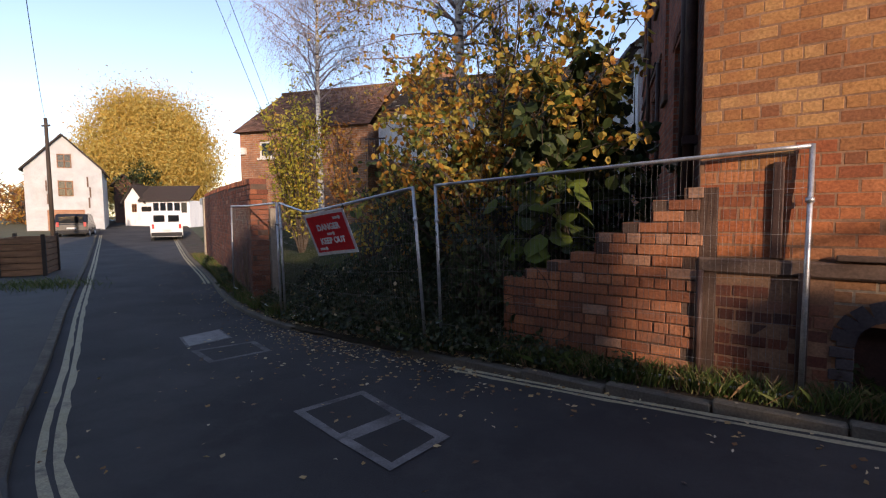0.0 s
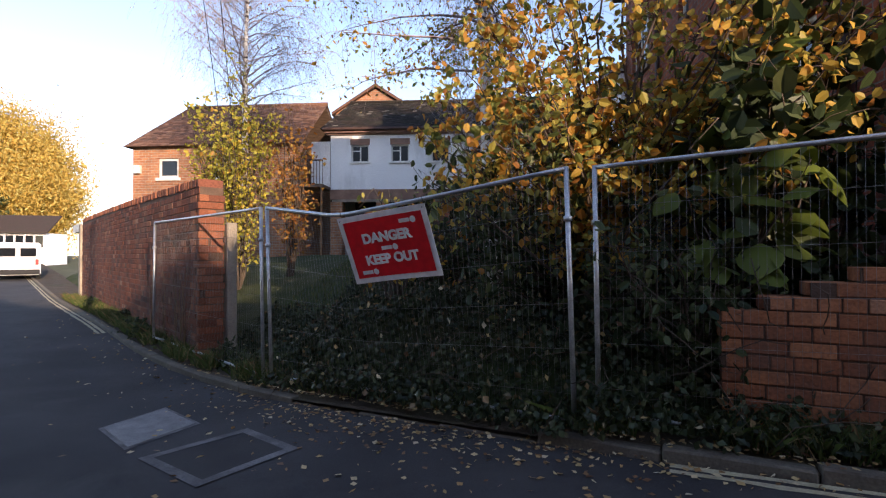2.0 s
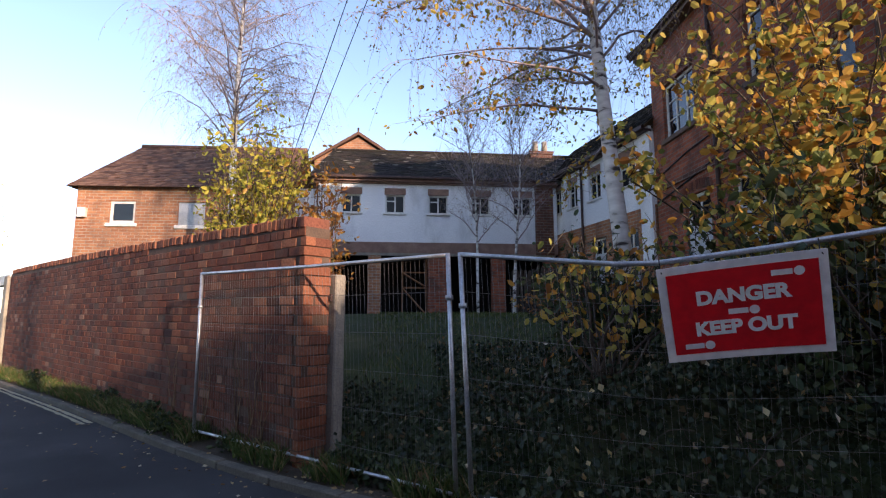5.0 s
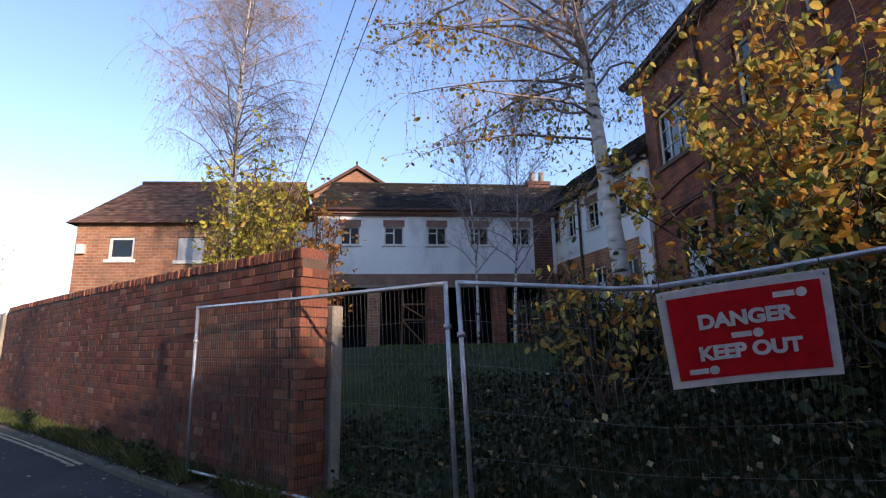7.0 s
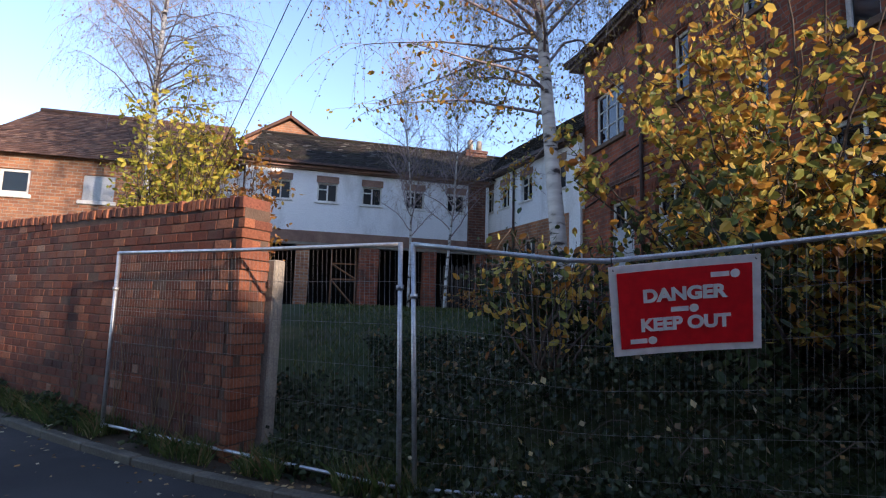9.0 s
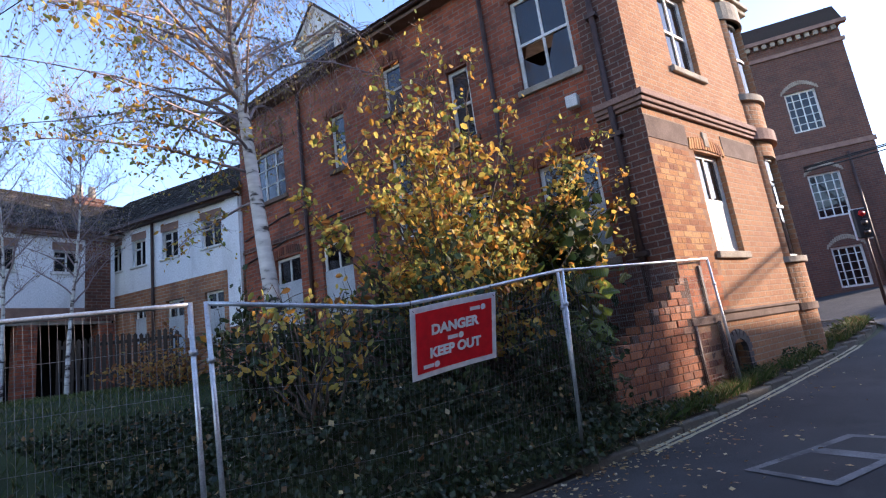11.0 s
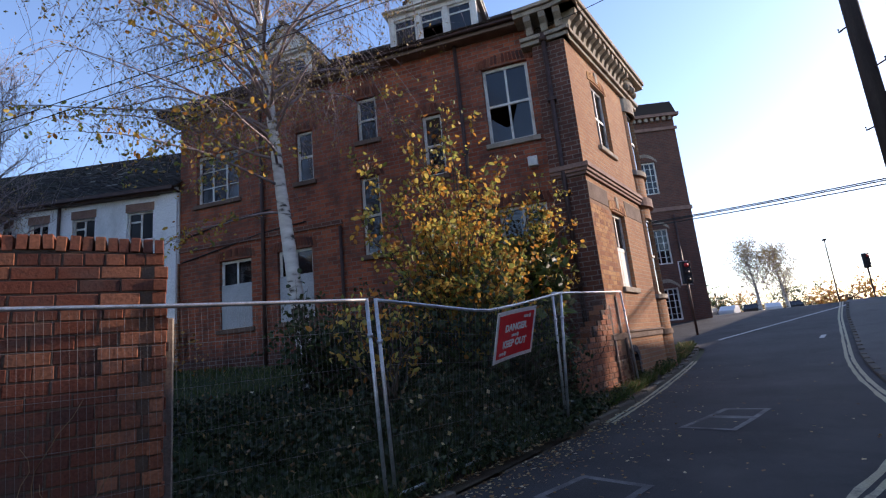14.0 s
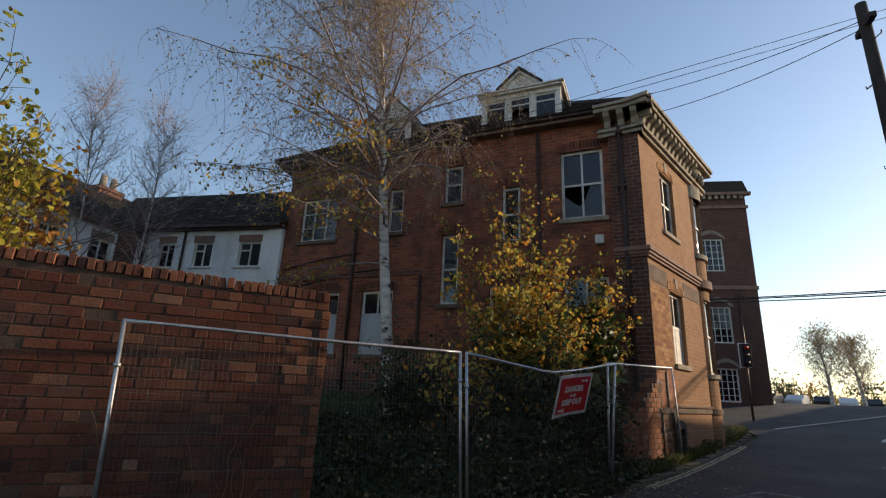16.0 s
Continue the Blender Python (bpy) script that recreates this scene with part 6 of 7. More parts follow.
white = gabled_house("white_house", frame_of((-43.4, 32.87), (-39.2, 37.47), 0.8), 5.35, 9, 5.2, 8.0, "white rendered house with a steep gable and dark verge boards", [(2.75, 5.35, 1.0, 1.05), (2.75, 2.95, 1.05, 1.2)], M_PALE, M_SLATE)
part("garage_panel", boxes((1.4, 4.0, -0.04, -0.004, -0.6, 1.75)), M_BRICK_HOUSE, white)
for x, z in ((1.45, 3.3), (1.5, 2.2), (4.3, 3.7), (4.45, 2.8), (4.35, 1.9)):
    part("wall_tie", boxes((x - 0.06, x + 0.06, -0.06, -0.004, z, z + 0.9)), M_SILL_DARK, white)
gabled_house("white_cottage", frame_of((-43.5, 42.2), (-41.8, 42.6), 0.9), 2.0, 3, 2.6, 4.0, "low white cottage gable at the end of the lane", [(1.0, 1.5, 0.5, 0.7)], M_RENDER, M_SLATE)
cl = thing("white_range", frame_of((-41.8, 42.5), (-37.3, 43.6), 0.9), "long low white building with a row of dark windows", "building")
part("wall", boxes((0, 5.0, 0, 3, -1, 2.55)), M_RENDER, cl)
bm = bmesh.new()
a = [bm.verts.new(p) for p in ((-0.1, -0.3, 2.5), (5.2, -0.3, 2.5), (5.2, 1.8, 4.0), (-0.1, 1.8, 4.0))]
bm.faces.new(a)
g = bmesh.ops.extrude_face_region(bm, geom=bm.faces[:])
bmesh.ops.translate(bm, verts=[v for v in g["geom"] if isinstance(v, bmesh.types.BMVert)], vec=(0, 0, 0.14))
part("roof", bm, M_SLATE, cl)
for k in range(5):
    part("window", boxes((1.3 + k * 0.72, 1.85 + k * 0.72, -0.03, 0.01, 1.35, 2.35)), M_GLASS, cl)
part("sign_board", boxes((0.1, 1.1, -0.06, -0.005, 1.5, 2.0)), M_DARK, cl)
back = gabled_house("dark_cottage", frame_of((-49.2, 46.0), (-46.2, 46.8), 1.2), 2.4, 4, 4.2, 5.2, "narrow dark brick cottage between the white houses", [(1.4, 2.0, 0.9, 1.2)], M_BRICK_FAR, M_SLATE)


def crown_tree(base, centre, radii, seed, label, leaf_m, clumps, per, size, trunk_r=0.35):
    rr = np.random.default_rng(seed)
    t = thing("tree", Matrix.Identity(4), label, "tree")
    b, c, r = np.array(base, float), np.array(centre, float), np.array(radii, float)
    limbs, lp = [], []
    for i in range(clumps):
        v = rr.normal(size=3)
        v /= np.linalg.norm(v)
        g_ = c + v * r * rr.uniform(0.35, 1.0) ** 0.6
        if i < 40:
            m_ = (b * 0.4 + c * 0.6) + rr.normal(0, 0.5, 3)
            limbs.append(([b + (m_ - b) * 0.5, m_, g_], [trunk_r * 0.5, trunk_r * 0.25, 0.03]))
        cr = rr.uniform(0.08, 0.17) * r.mean()
        q = rr.normal(0, cr, (per, 3))
        q[:, 2] -= np.abs(rr.normal(0, cr * 1.3, per))
        lp.append(g_ + q)
    tubes("trunk", [([b, b + (c - b) * 0.5], [trunk_r, trunk_r * 0.6])] + limbs, M_BARK, t, 6)
    leaves("crown", np.concatenate(lp), size, leaf_m, t, rr, droop=0.6, shape=0.4)["kind"] = "stuff"
    return t


crown_tree((-51, 52.4, 1.2), (-51.2, 53.1, 10.4), (8.0, 7.0, 7.6), 51, "large golden weeping willow behind the houses", M_WILLOW, 420, 260, 0.30)
crown_tree((-47.5, 47.4, 1.0), (-47.8, 48.0, 5.0), (3.2, 2.5, 3.4), 52, "dark evergreen shrub mass in front of the willow", M_LEAF_DARK, 60, 60, 0.35, 0.2)
for i, (x, y) in enumerate(((-57, 42), (-62, 45), (-66, 40), (-54, 40.5))):
    crown_tree((x, y, 1.0), (x, y, 4.2), (3.0, 3.0, 2.6), 60 + i, "bare brown autumn tree in the distance", M_LEAF_BROWN, 30, 40, 0.35, 0.2)


def vehicle(name, m, L, W, H, bonnet, label, paint, category, van=False):
    c = thing(name, m, label, category)
    bm = bmesh.new()
    o = [(0, 0.32), (L, 0.32), (L, 0.75), (L - 0.1, 0.95), (L - bonnet, 1.02), (L - bonnet - 0.75, H), (0.35, H), (0.02, 1.05)] if not van else [(0, 0.3), (L, 0.3), (L, 0.95), (L - 0.7, 1.15), (L - 1.2, H), (0.1, H), (0, H - 0.15)]
    prism(bm, o, -W / 2, W / 2)
    bmesh.ops.bevel(bm, geom=bm.edges[:], offset=0.07, segments=2, affect="EDGES")
    part("body", bm, paint, c)
    part("rear_window", boxes((-0.02, 0.03, -W / 2 + 0.25, W / 2 - 0.25, H - 0.62, H - 0.18)) if not van else boxes((-0.02, 0.02, -0.75, -0.1, H - 0.75, H - 0.3), (-0.02, 0.02, 0.1, 0.75, H - 0.75, H - 0.3)), M_GLASS, c)
    for x in (0.75, L - 0.85):
        for s in (-1, 1):
            w = new("wheel")
            w.parent = c
            tubes("tyre", [([(x, s * (W / 2 - 0.2), 0.33), (x, s * (W / 2 + 0.01), 0.33)], 0.33)], M_RUBBER, w, 18)
            tubes("rim", [([(x, s * (W / 2 - 0.02), 0.33), (x, s * (W / 2 + 0.02), 0.33)], 0.2)], M_STEEL, w, 12)
    for s in (-1, 1):
        part("rear_lamp", boxes((-0.03, 0.03, s * (W / 2 - 0.16) - 0.07, s * (W / 2 - 0.16) + 0.07, 0.85, 1.15)), M_LAMP_RED, c)
    part("bumper", boxes((-0.08, 0.15, -W / 2 + 0.04, W / 2 - 0.04, 0.35, 0.6), bevel=0.03), M_RUBBER, c)
    part("number_plate", boxes((-0.1, -0.07, -0.26, 0.26, 0.68, 0.8)), M_WHITE_LINE, c)
    return c


vehicle("parked_car", pose(-32.9, 28.6, 0.42, 0, 0, 135), 4.5, 1.85, 1.72, 0.95, "black parked car beside the white house", M_CAR, "car")
vehicle("parked_van", pose(-25.9, 29.7, 0.24, 0, 0, 134), 4.9, 1.9, 2.05, 0.9, "white parked van with tinted rear windows", M_VAN, "van", True)


def pole(name, x, y, h, label, r=0.12, steps=True, wires=()):
    t = thing(name, pose(x, y, slope(x, y)), label, "utility pole")
    tubes("shaft", [([(0, 0, -0.3), (0, 0, h)], [r, r * 0.72])], M_POLE, t, 12)
    if steps:
        for k in range(7):
            z = 3.0 + k * 0.75
            s = 1 if k % 2 else -1
            tubes("step_iron", [([(0, 0, z), (0.24 * s, 0.08 * s, z), (0.24 * s, 0.08 * s, z + 0.05)], 0.012)], M_PIPE, t, 5)
    part("crossarm", boxes((-0.3, 0.3, -0.05, 0.05, h - 0.5, h - 0.4)), M_POLE, t)
    return t


tp = pole("telegraph_pole", -1.64, 4.18, 8.3, "tall dark creosoted telegraph pole with step irons")
part("cable_box", boxes((-0.02, 0.26, -0.26, -0.08, 3.3, 3.95), bevel=0.03), M_PIPE, tp, "dark cable box on the pole")
pole("telegraph_pole", -29.8, 25.1, 7.5, "telegraph pole in front of the white house", 0.13, False)


def wire(a, b, sag, label="thin black overhead wire", r=0.009):
    a, b = Vector(a), Vector(b)
    pts_ = [a.lerp(b, f) - Vector((0, 0, sag * 4 * f * (1 - f))) for f in np.linspace(0, 1, 17)]
    return tagged(tubes("overhead_wire", [(pts_, r)], M_CABLE, None, 4), label, "wire", "overhead wires")


wire((-10.65, 10.98, 6.9), (-29.8, 25.1, 7.75), 0.5)
wire((-1.64, 4.18, 8.15), (4.2, 10.0, 11.0), 0.35)
wire((-1.64, 4.18, 8.0), (2.6, 8.6, 9.3), 0.3)
wire((-1.85, 3.0, 8.28), (-7.4, 16.1, 2.65), 0.02, r=0.005)
wire((-1.60, 3.0, 8.28), (-7.2, 16.1, 2.75), 0.02, r=0.005)

# planter and low fence across the lane
pl = thing("timber_planter", pose(-16.6, 14.75, slope(-16.6, 14.75) + 0.065, 0, 0, 133) @ Matrix.Diagonal((1.15, 1.15, 1.4, 1)), "weathered timber planter box on the pavement", "planter")
for k in range(6):
    for y in (-0.5, 0.46):
        part("board", boxes((-0.8, 0.8, y, y + 0.04, 0.02 + k * 0.145, 0.15 + k * 0.145), bevel=0.006), M_WOOD, pl)
    for x in (-0.8, 0.76):
        part("board", boxes((x, x + 0.04, -0.46, 0.46, 0.02 + k * 0.145, 0.15 + k * 0.145), bevel=0.006), M_WOOD, pl)
for x in (-0.84, 0.76):
    for y in (-0.54, 0.46):
        part("corner_post", boxes((x, x + 0.09, y, y + 0.09, 0, 0.95)), M_POLE, pl)
part("soil", boxes((-0.76, 0.76, -0.46, 0.46, 0.7, 0.8)), M_SOIL, pl)
rr = np.random.default_rng(77)
blades("pavement_weeds", [(-13.2 + rr.normal(0, 0.8), 12.6 + rr.normal(0, 0.5), 0.06) for _ in range(900)], 0.2, M_GRASS, "weeds at the foot of the planter", rr)

# ---- across the junction ----
far = thing("corner_building", pose(0, 0, 0), "dark brick building with white arched windows across the junction", "building")
FM = frame_of((23.6, 6.5), (24.8, 0.5))
fh = [(3.0, 4.4, 5.4, 7.7), (3.0, 4.4, 10.0, 12.2), (3.1, 4.4, 1.9, 3.9)]
fw = part("wall", holed(bmesh.new(), -1.0, 6.1, 0.5, 15.2, 0.4, fh), M_BRICK_FAR, far, m=FM)
for h in fh:
    sash(fw, *h, deep=0.1, rows=5, cols=4, split=False, fr=0.1, arch=0.35, lintel=M_STONE)
for z0, z1, o_ in ((8.8, 9.05, 0.08), (14.3, 14.5, 0.1), (15.2, 15.4, 0.3)):
    part("band", boxes((-1.0, 6.1 + o_, -o_, 0.01, z0, z1)), M_BEAM, fw)
for k in range(18):
    part("dentil", boxes((-0.9 + k * 0.39, -0.7 + k * 0.39, -0.2, 0.0, 14.95, 15.2)), M_STONE, fw)
bm = bmesh.new()
prism(bm, [(-1.0, 15.4), (6.4, 15.4), (6.1, 16.3), (-1.0, 16.3)], 0.0, 8)
part("roof", bm, M_SLATE, fw)
part("side_wall", boxes((5.8, 6.1, 0.4, 14, 0.5, 15.2)), M_BRICK_FAR, fw)
part("side_wall", boxes((-1.0, -0.7, 0.4, 14, 0.5, 15.2)), M_BRICK_FAR, fw)
tubes("downpipe", [([(4.9, -0.1, 8.5), (4.9, -0.1, 1.0)], 0.06)], M_PIPE, fw, 6)
low = thing("low_building", pose(46, -1.5, 1.9, 0, 0, -20), "low pale building far down the side road", "building")
part("wall", boxes((0, 7, 0, 6, -0.5, 5.8)), M_BRICK_FAR, low)
part("roof", boxes((-0.3, 7.3, -0.3, 6.3, 5.8, 6.1)), M_SLATE, low)


def signal(x, y, ang, label):
    s = thing("traffic_light", pose(x, y, slope(x, y), 0, 0, ang), label, "traffic light")
    tubes("post", [([(0, 0, -0.1), (0, 0, 3.4)], 0.055)], M_PIPE, s, 8)
    hd = new("head")
    hd.parent = s
    part("backing_board", boxes((-0.26, 0.26, 0.06, 0.08, 2.35, 3.5)), M_SIGN_WHITE, hd, "white-edged backing board")
    part("housing", boxes((-0.22, 0.22, -0.16, 0.058, 2.4, 3.45), bevel=0.02), M_RUBBER, hd)
    for k, mt in enumerate((M_LAMP_DIM, M_LAMP_DIM, M_LAMP_RED)):
        tubes("lens", [([(0, -0.19, 2.57 + k * 0.35), (0, -0.15, 2.57 + k * 0.35)], 0.11)], mt, hd, 14)
        tubes("visor", [([(0, -0.34, 2.66 + k * 0.35), (0, -0.15, 2.70 + k * 0.35)], 0.035)], M_RUBBER, hd, 6)
    return s


signal(16.4, 3.25, -70, "red traffic light on a dark post at the junction")
signal(34, -12.5, -60, "distant traffic light beside the bare trees")
for i, (x, y, h) in enumerate(((57.5, -12.3, 7.4), (60.5, -16.2, 6.8))):
    birch((x, y, 1.9), (0.3, 0.2), h, 4.6, 90 + i, "round bare autumn tree across the junction", limbs=60, leaf_n=2, r0=0.26, low=0.2, twigs=26, upright=0.5, size=0.14)
for i, (x, y, r) in enumerate(((78, -12, 4), (84, -17, 3.4), (90, -24, 4.5), (70, -27, 3.5), (95, -32, 5), (88, -10, 4))):
    crown_tree((x, y, 1.6), (x, y, 1.4 + r * 0.6), (r * 1.4, r * 1.4, r * 0.9), 100 + i, "hazy line of distant shrubs", M_LEAF_BROWN if i % 2 else M_LEAF_DARK, 40, 30, 0.5, 0.15)
for i in range(5):
    vehicle("far_car", pose(62 + 3.2 * i, -8 - 3.4 * i, 1.94, 0, 0, 150 + 5 * i), 4.3, 1.8, 1.5, 0.95, "parked car across the junction", M_VAN if i % 2 else M_CAR, "car")
lampp = thing("street_lamp", pose(52, -18, 1.95), "slim street lamp against the bright sky", "street lamp")
tubes("post", [([(0, 0, 0), (0, 0, 7.0)], 0.07)], M_PIPE, lampp, 6)
part("lantern", boxes((-0.25, 0.25, -0.12, 0.12, 7.0, 7.2)), M_PIPE, lampp)
for z0, z1 in ((8.15, 6.05), (8.08, 5.97), (7.92, 5.82)):
    wire((24.1, 3.6, z0), (10.0, -7.95, z1), 0.1, "thick bundled cable slung across the road", 0.03)

# unseen plain walls added across the lane to keep the low sun off the road
for i, (a, b, top) in enumerate((((-14.0, 6.6), (1.8, -3.9), 9.0), ((2.0, -4.0), (11.0, -8.53), 8.8), ((11.05, -8.55), (16.6, -11.35), 9.4), ((16.65, -11.37), (18.0, -12.05), 7.2), ((18.2, -12.15), (30.0, -18.1), 8.5), ((30.2, -18.2), (46, -26.2), 9.8))):
    m = frame_of(b, a)
    L = math.dist(a, b)
    tagged(part("wall_south_%d" % (i + 1), boxes((0, L, 0.0, 0.4, -0.5, top)), M_BRICK, m=m), kind="structure")

# ---- brick pieces ----
def brick_mesh(name, w, d, h, material):
    bm = boxes((-w / 2, w / 2, -d / 2, d / 2, -h / 2, h / 2), bevel=0.005)
    bmesh.ops.recalc_face_normals(bm, faces=bm.faces)
    me = bpy.data.meshes.new(name)
    bm.to_mesh(me), bm.free()
    me.materials.append(material)
    return me


ROW, LEN = 0.108, 0.28
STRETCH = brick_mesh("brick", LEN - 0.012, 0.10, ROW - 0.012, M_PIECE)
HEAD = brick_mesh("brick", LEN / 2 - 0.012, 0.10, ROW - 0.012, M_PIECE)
O_STRETCH = brick_mesh("brick", LEN - 0.010, 0.10, ROW - 0.010, M_ORANGE)
O_HEAD = brick_mesh("brick", LEN / 2 - 0.010, 0.10, ROW - 0.010, M_ORANGE)


def lay(u0, u1, z0, z1, keep, rr):
    """Places of bricks, as (u, z, width), course by course, in a bond of stretchers with every fourth course of headers."""
    out = []
    for r in range(int((z1 - z0) / ROW)):
        z = z0 + (r + 0.5) * ROW
        w = LEN / 2 if r % 4 == 3 else LEN
        u = u0 + (0.0 if r % 2 else -w / 2) + (0.03 if r % 4 == 3 else 0)
        while u + w < u1 + 0.02:
            if u >= u0 - 0.001 and keep(u + w / 2, z):
                out.append((u + w / 2, z, w))
            elif u < u0 and keep(u0 + w / 4, z):
                out.append((u0 + w / 4, z, w / 2))
            u += w
    return out


def put_bricks(places, parent, proud, rr, long_m, head_m, limit=300, rough=1.0):
    """The first places as bricks of their own, the rest joined."""
    V_, F_ = [], []
    for k, (u, z, w) in enumerate(places):
        jit = (rr.normal(0, 0.0025), rough * rr.normal(0, 0.004), rr.normal(0, 0.002))
        if k < limit:
            ob = new("brick", long_m if w > LEN * 0.8 else head_m)
            ob.parent = parent
            ob.matrix_basis = pose(u + jit[0], 0.05 - proud + jit[1], z + jit[2], rough * rr.normal(0, 0.7), rr.normal(0, 0.5), rough * rr.normal(0, 0.7)) @ Matrix.Diagonal((w / (LEN if w > LEN * 0.8 else LEN / 2), 1, rr.uniform(0.95, 1.03), 1))
        else:
            o, y = len(V_), -proud + jit[1]
            a, b, c, d = u - w / 2 + 0.006, u + w / 2 - 0.006, z - ROW / 2 + 0.006 + jit[2], z + ROW / 2 - 0.006 + jit[2]
            e = 0.006
            V_ += [(a, y + e, c), (b, y + e, c), (b, y + e, d), (a, y + e, d), (a + e, y, c + e), (b - e, y, c + e), (b - e, y, d - e), (a + e, y, d - e)]
            V_ += [(a, 0.02, c), (b, 0.02, c), (b, 0.02, d), (a, 0.02, d)]
            F_ += [(o + 4, o + 5, o + 6, o + 7)]
            for i in range(4):
                j = (i + 1) % 4
                F_ += [(o + i, o + j, o + 4 + j, o + 4 + i), (o + 8 + i, o + 8 + j, o + j, o + i)]
    if V_:
        m_ = M_ORANGE_STUFF if long_m is O_STRETCH else M_PIECE_STUFF
        q = quads("brick_rest", V_, F_, m_, parent)
        q["kind"] = "stuff"


rr = np.random.default_rng(7)
# boundary wall, ending in a broken edge at the gap
WP0, WP1 = (-16.0, 22.05), (-5.70, 11.72)
L_W = math.dist(WP0, WP1)
bw = tagged(new("wall_boundary"), "old red brick boundary wall with a brick-on-edge coping", kind="structure")
bw.matrix_world = frame_of(WP0, WP1)
height = lambda u: 2.80 - 0.20 * (u / L_W) ** 2
bm = bmesh.new()
seg = 24
for i in range(seg):
    a, b = L_W * i / seg, L_W * (i + 1) / seg
    vs = [bm.verts.new((x, y, z)) for x, zt in ((a, height(a)), (b, height(b))) for y in (0.007, 0.33) for z in (-0.3, zt - 0.006)]
    bm.faces.new((vs[0], vs[4], vs[5], vs[1])), bm.faces.new((vs[2], vs[3], vs[7], vs[6])), bm.faces.new((vs[1], vs[5], vs[7], vs[3]))
    if i == seg - 1:
        bm.faces.new((vs[4], vs[6], vs[7], vs[5]))
    if i == 0:
        bm.faces.new((vs[0], vs[1], vs[3], vs[2]))
core = part("core", bm, M_MORTAR, bw)
core.matrix_parent_inverse = Matrix.Identity(4)
pl_ = lay(0, L_W, 0.0, 2.85, lambda u, z: z + ROW / 2 < height(u) and not (abs(math.sin(u * 7.1 + z * 13.7)) > 0.9985), rr)
pl_.sort(key=lambda p: -p[0])
end_ = [p for p in pl_ if p[0] > L_W - 0.40]
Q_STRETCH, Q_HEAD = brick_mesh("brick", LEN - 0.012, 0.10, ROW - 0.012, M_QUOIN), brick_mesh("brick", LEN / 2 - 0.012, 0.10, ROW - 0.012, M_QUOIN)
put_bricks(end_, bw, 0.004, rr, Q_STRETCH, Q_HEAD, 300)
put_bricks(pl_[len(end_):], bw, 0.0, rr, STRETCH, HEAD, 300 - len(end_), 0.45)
# bricks of the end face
for r in range(int(2.58 / ROW)):
    z = (r + 0.5) * ROW
    for y, me, w in (((0.11, Q_STRETCH, 1.0), (0.275, Q_HEAD, 1.0)) if r % 2 else ((0.055, Q_HEAD, 1.0), (0.22, Q_STRETCH, 1.0))):
        ob = new("brick", me)
        ob.parent = bw
        ob.matrix_basis = pose(L_W - 0.035 + rr.normal(0, 0.008) - (0.03 * rr.random() if r > 25 else 0), y, z, 0, 0, 90 + rr.normal(0, 1.5))
COPE = brick_mesh("coping_brick", 0.068, 0.35, 0.12, M_COPE)
u = L_W - 0.04
while u > 0.2:
    ob = new("coping_brick", COPE)
    ob.parent = bw
    ob.matrix_basis = pose(u, 0.165 + rr.normal(0, 0.006), height(u) + 0.05 + rr.normal(0, 0.005), rr.normal(0, 1), rr.normal(0, 2.0), rr.normal(0, 1.5))
    u -= 0.083
# concrete gatepost at the end of the wall
gp = thing("concrete_post", pose(-5.38, 12.02, 0.0, 0, 0, -44), "mossy square concrete gatepost beside the wall end", "post")
part("shaft", boxes((-0.075, 0.075, -0.075, 0.075, -0.2, 2.08), bevel=0.015), M_CONCRETE, gp)
part("latch", boxes((-0.03, 0.03, -0.11, -0.08, 1.78, 1.86)), M_PIPE, gp)
# pale pier where the wall ends far off
gp2 = thing("gate_pier", pose(-16.15, 22.4, 0.0, 0, 0, -44), "pale rendered gate pier at the far end of the wall", "post")
part("shaft", boxes((-0.2, 0.2, -0.2, 0.2, -0.2, 2.75), bevel=0.02), M_STONE, gp2)
part("lintel", boxes((-2.4, 0.2, -0.15, 0.15, 2.5, 2.8)), M_WHITE, gp2)
# stepped remains of the wall by the building
sw = tagged(new("wall_stepped"), "broken stepped red brick wall against the building", kind="structure")
sw.matrix_world = frame_of((0.12, 8.58), (2.12, 7.73))
prof = lambda u: 1.19 + 0.52 * u - 0.02 * math.sin(u * 9)
steps_h = lambda u: math.floor(prof(math.floor(u / LEN) * LEN) / ROW) * ROW
bm = bmesh.new()
u = 0.0
while u < 2.1:
    zt = steps_h(u + 0.01) - 0.012
    box(bm, u, u + LEN - 0.0001, 0.014, 0.30, -0.1, zt)
    u += LEN
part("core", bm, M_MORTAR, sw)
pl_ = lay(0, 2.17, 0.0, 2.6, lambda u_, z: z + ROW / 2 < steps_h(u_ - 0.02) + 0.005, rr)
S_STRETCH, S_HEAD = brick_mesh("brick", LEN - 0.012, 0.10, ROW - 0.012, M_BROKEN), brick_mesh("brick", LEN / 2 - 0.012, 0.10, ROW - 0.012, M_BROKEN)
put_bricks(pl_, sw, 0.0, rr, S_STRETCH, S_HEAD, 300)
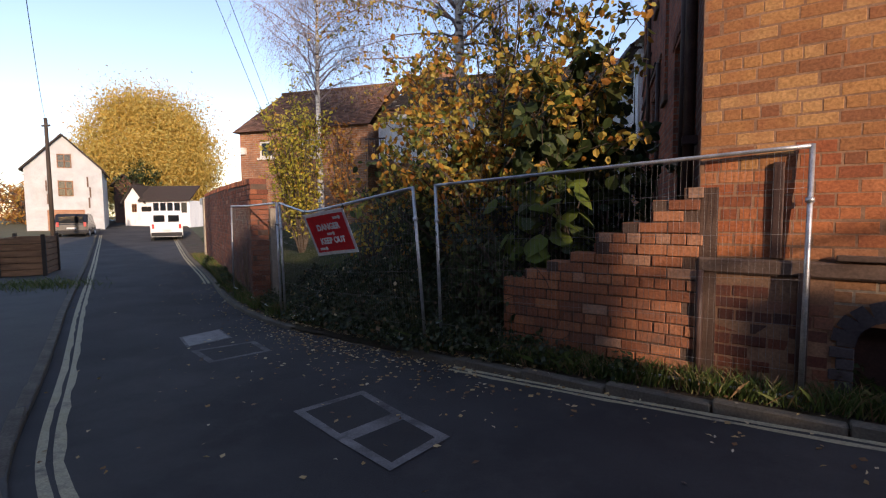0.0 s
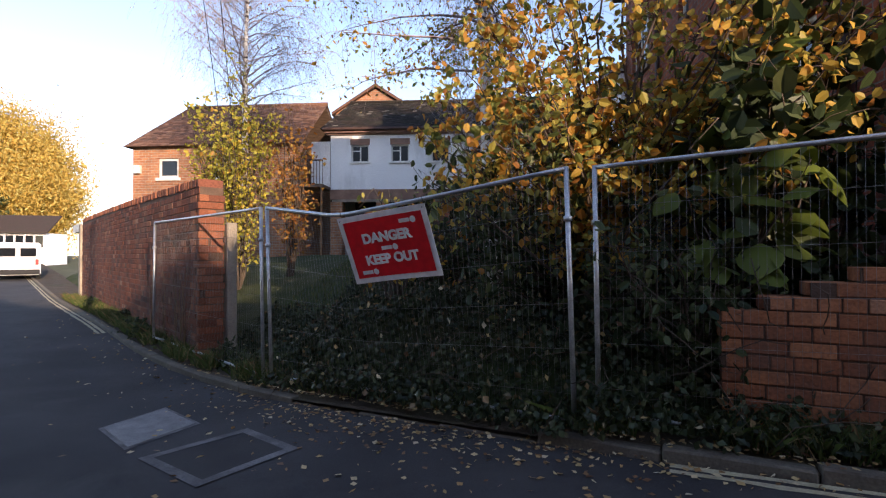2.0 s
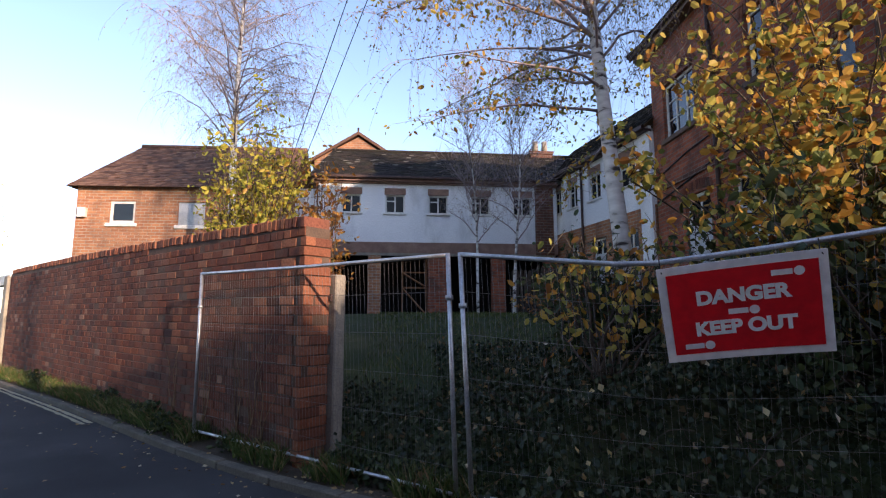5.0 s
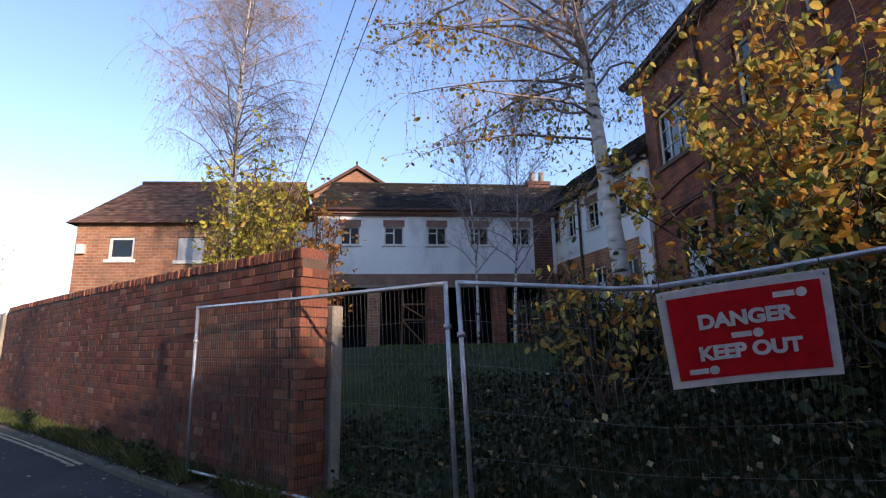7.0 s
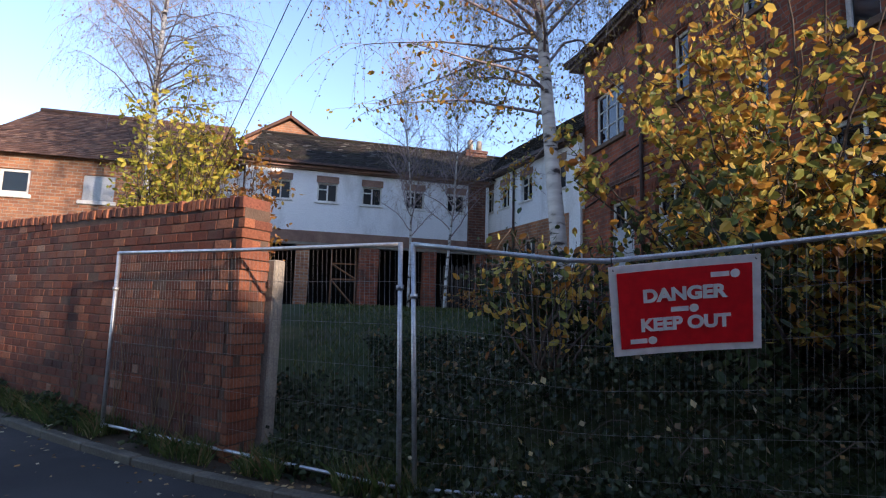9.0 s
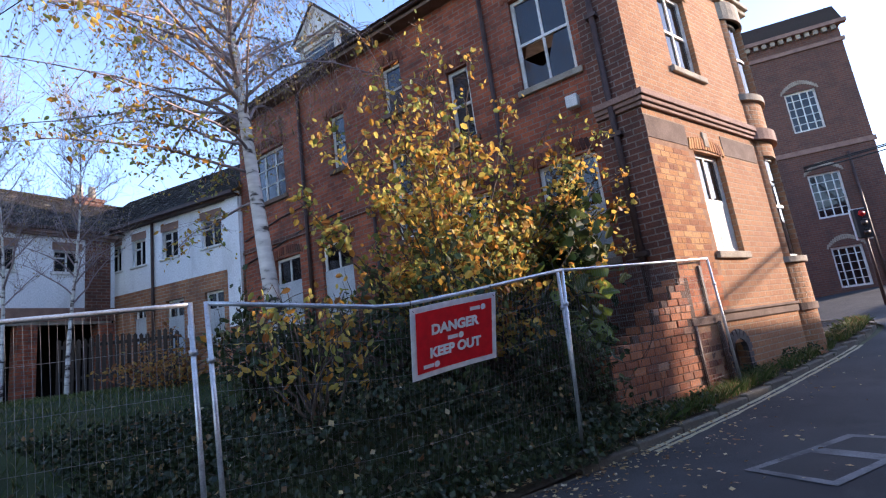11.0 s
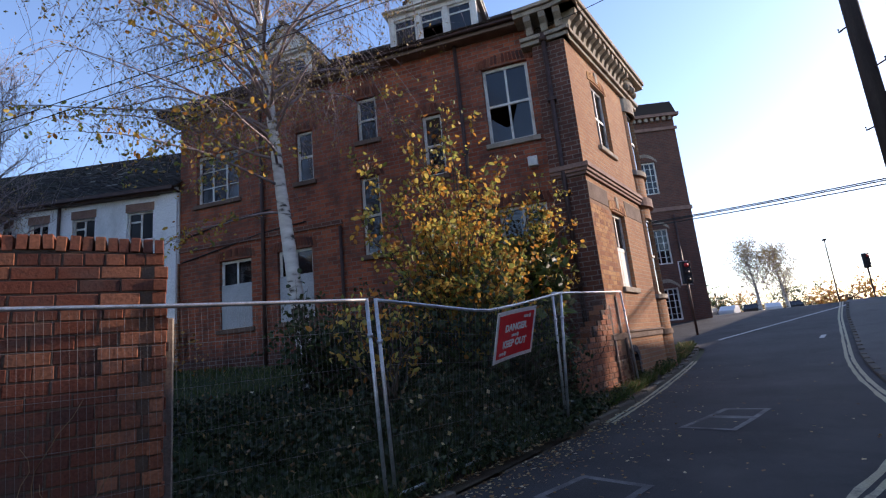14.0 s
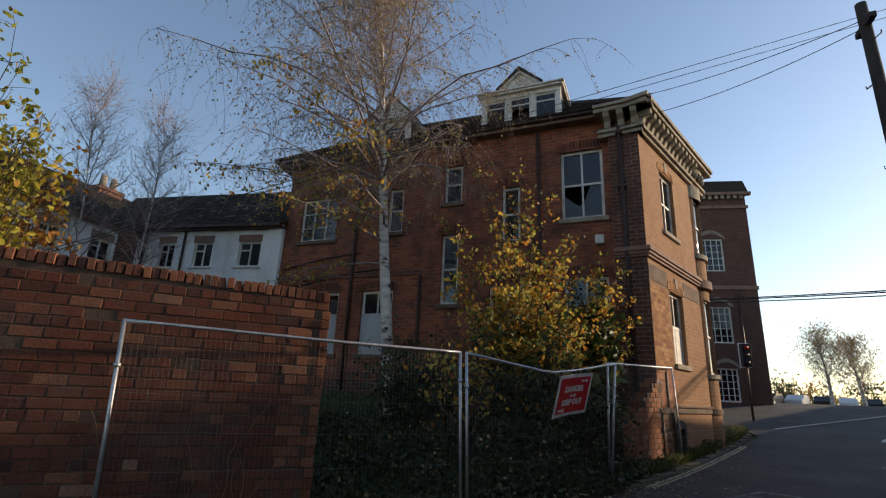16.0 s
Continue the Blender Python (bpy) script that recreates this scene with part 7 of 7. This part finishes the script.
for k in range(8):
    z0 = steps_h(k * LEN + 0.05)
    for j in range(2):
        ob = new("brick", S_STRETCH)
        ob.parent = sw
        ob.matrix_basis = pose(k * LEN + 0.11 + rr.normal(0, 0.01), 0.17 + 0.0 * j, z0 - ROW / 2 - 0.001 - j * ROW, 0, 0, rr.normal(0, 2)) @ Matrix.Diagonal((1, 2.2, 1, 1))
# facing bricks by the street corner: sunlight put into the orange, redder courses below
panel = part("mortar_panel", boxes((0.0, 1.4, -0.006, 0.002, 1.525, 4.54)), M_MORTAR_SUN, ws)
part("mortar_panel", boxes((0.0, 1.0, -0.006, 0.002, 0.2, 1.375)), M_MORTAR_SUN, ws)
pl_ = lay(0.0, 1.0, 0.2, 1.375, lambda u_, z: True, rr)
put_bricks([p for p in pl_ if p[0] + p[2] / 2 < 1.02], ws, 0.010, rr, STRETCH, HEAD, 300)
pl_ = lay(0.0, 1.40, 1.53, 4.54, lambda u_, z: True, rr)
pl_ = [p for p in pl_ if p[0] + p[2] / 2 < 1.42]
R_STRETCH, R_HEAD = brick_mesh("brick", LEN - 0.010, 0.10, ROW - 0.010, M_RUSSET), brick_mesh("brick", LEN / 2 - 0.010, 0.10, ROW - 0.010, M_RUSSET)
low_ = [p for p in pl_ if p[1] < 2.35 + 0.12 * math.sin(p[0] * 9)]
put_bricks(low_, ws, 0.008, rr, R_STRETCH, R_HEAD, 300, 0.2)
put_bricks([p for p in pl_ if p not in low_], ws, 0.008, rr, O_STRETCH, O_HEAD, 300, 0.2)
# withered creeper on the face of the boundary wall
rr = np.random.default_rng(55)
vine = []
for u_, zb in ((0.7, 0.2), (0.95, 0.25), (1.25, 0.2), (2.1, 0.2), (3.0, 0.25)):
    for k in range(3):
        ln = rr.uniform(0.7, 1.5)
        x, z, way = L_W - u_, zb, rr.normal(0, 0.2)
        line = []
        for i in range(12):
            line.append(bw.matrix_world @ Vector((x, -0.012 - 0.004 * (i % 2), z)))
            way = 0.7 * way + rr.normal(0, 0.25)
            x, z = x + way * ln / 12, z + ln / 12
        vine.append((line, list(np.linspace(0.006, 0.002, 12))))
tagged(tubes("dead_creeper", vine, M_STRAW, None, 4), "withered pale creeper stems on the brick wall", "creeper", kind="stuff")
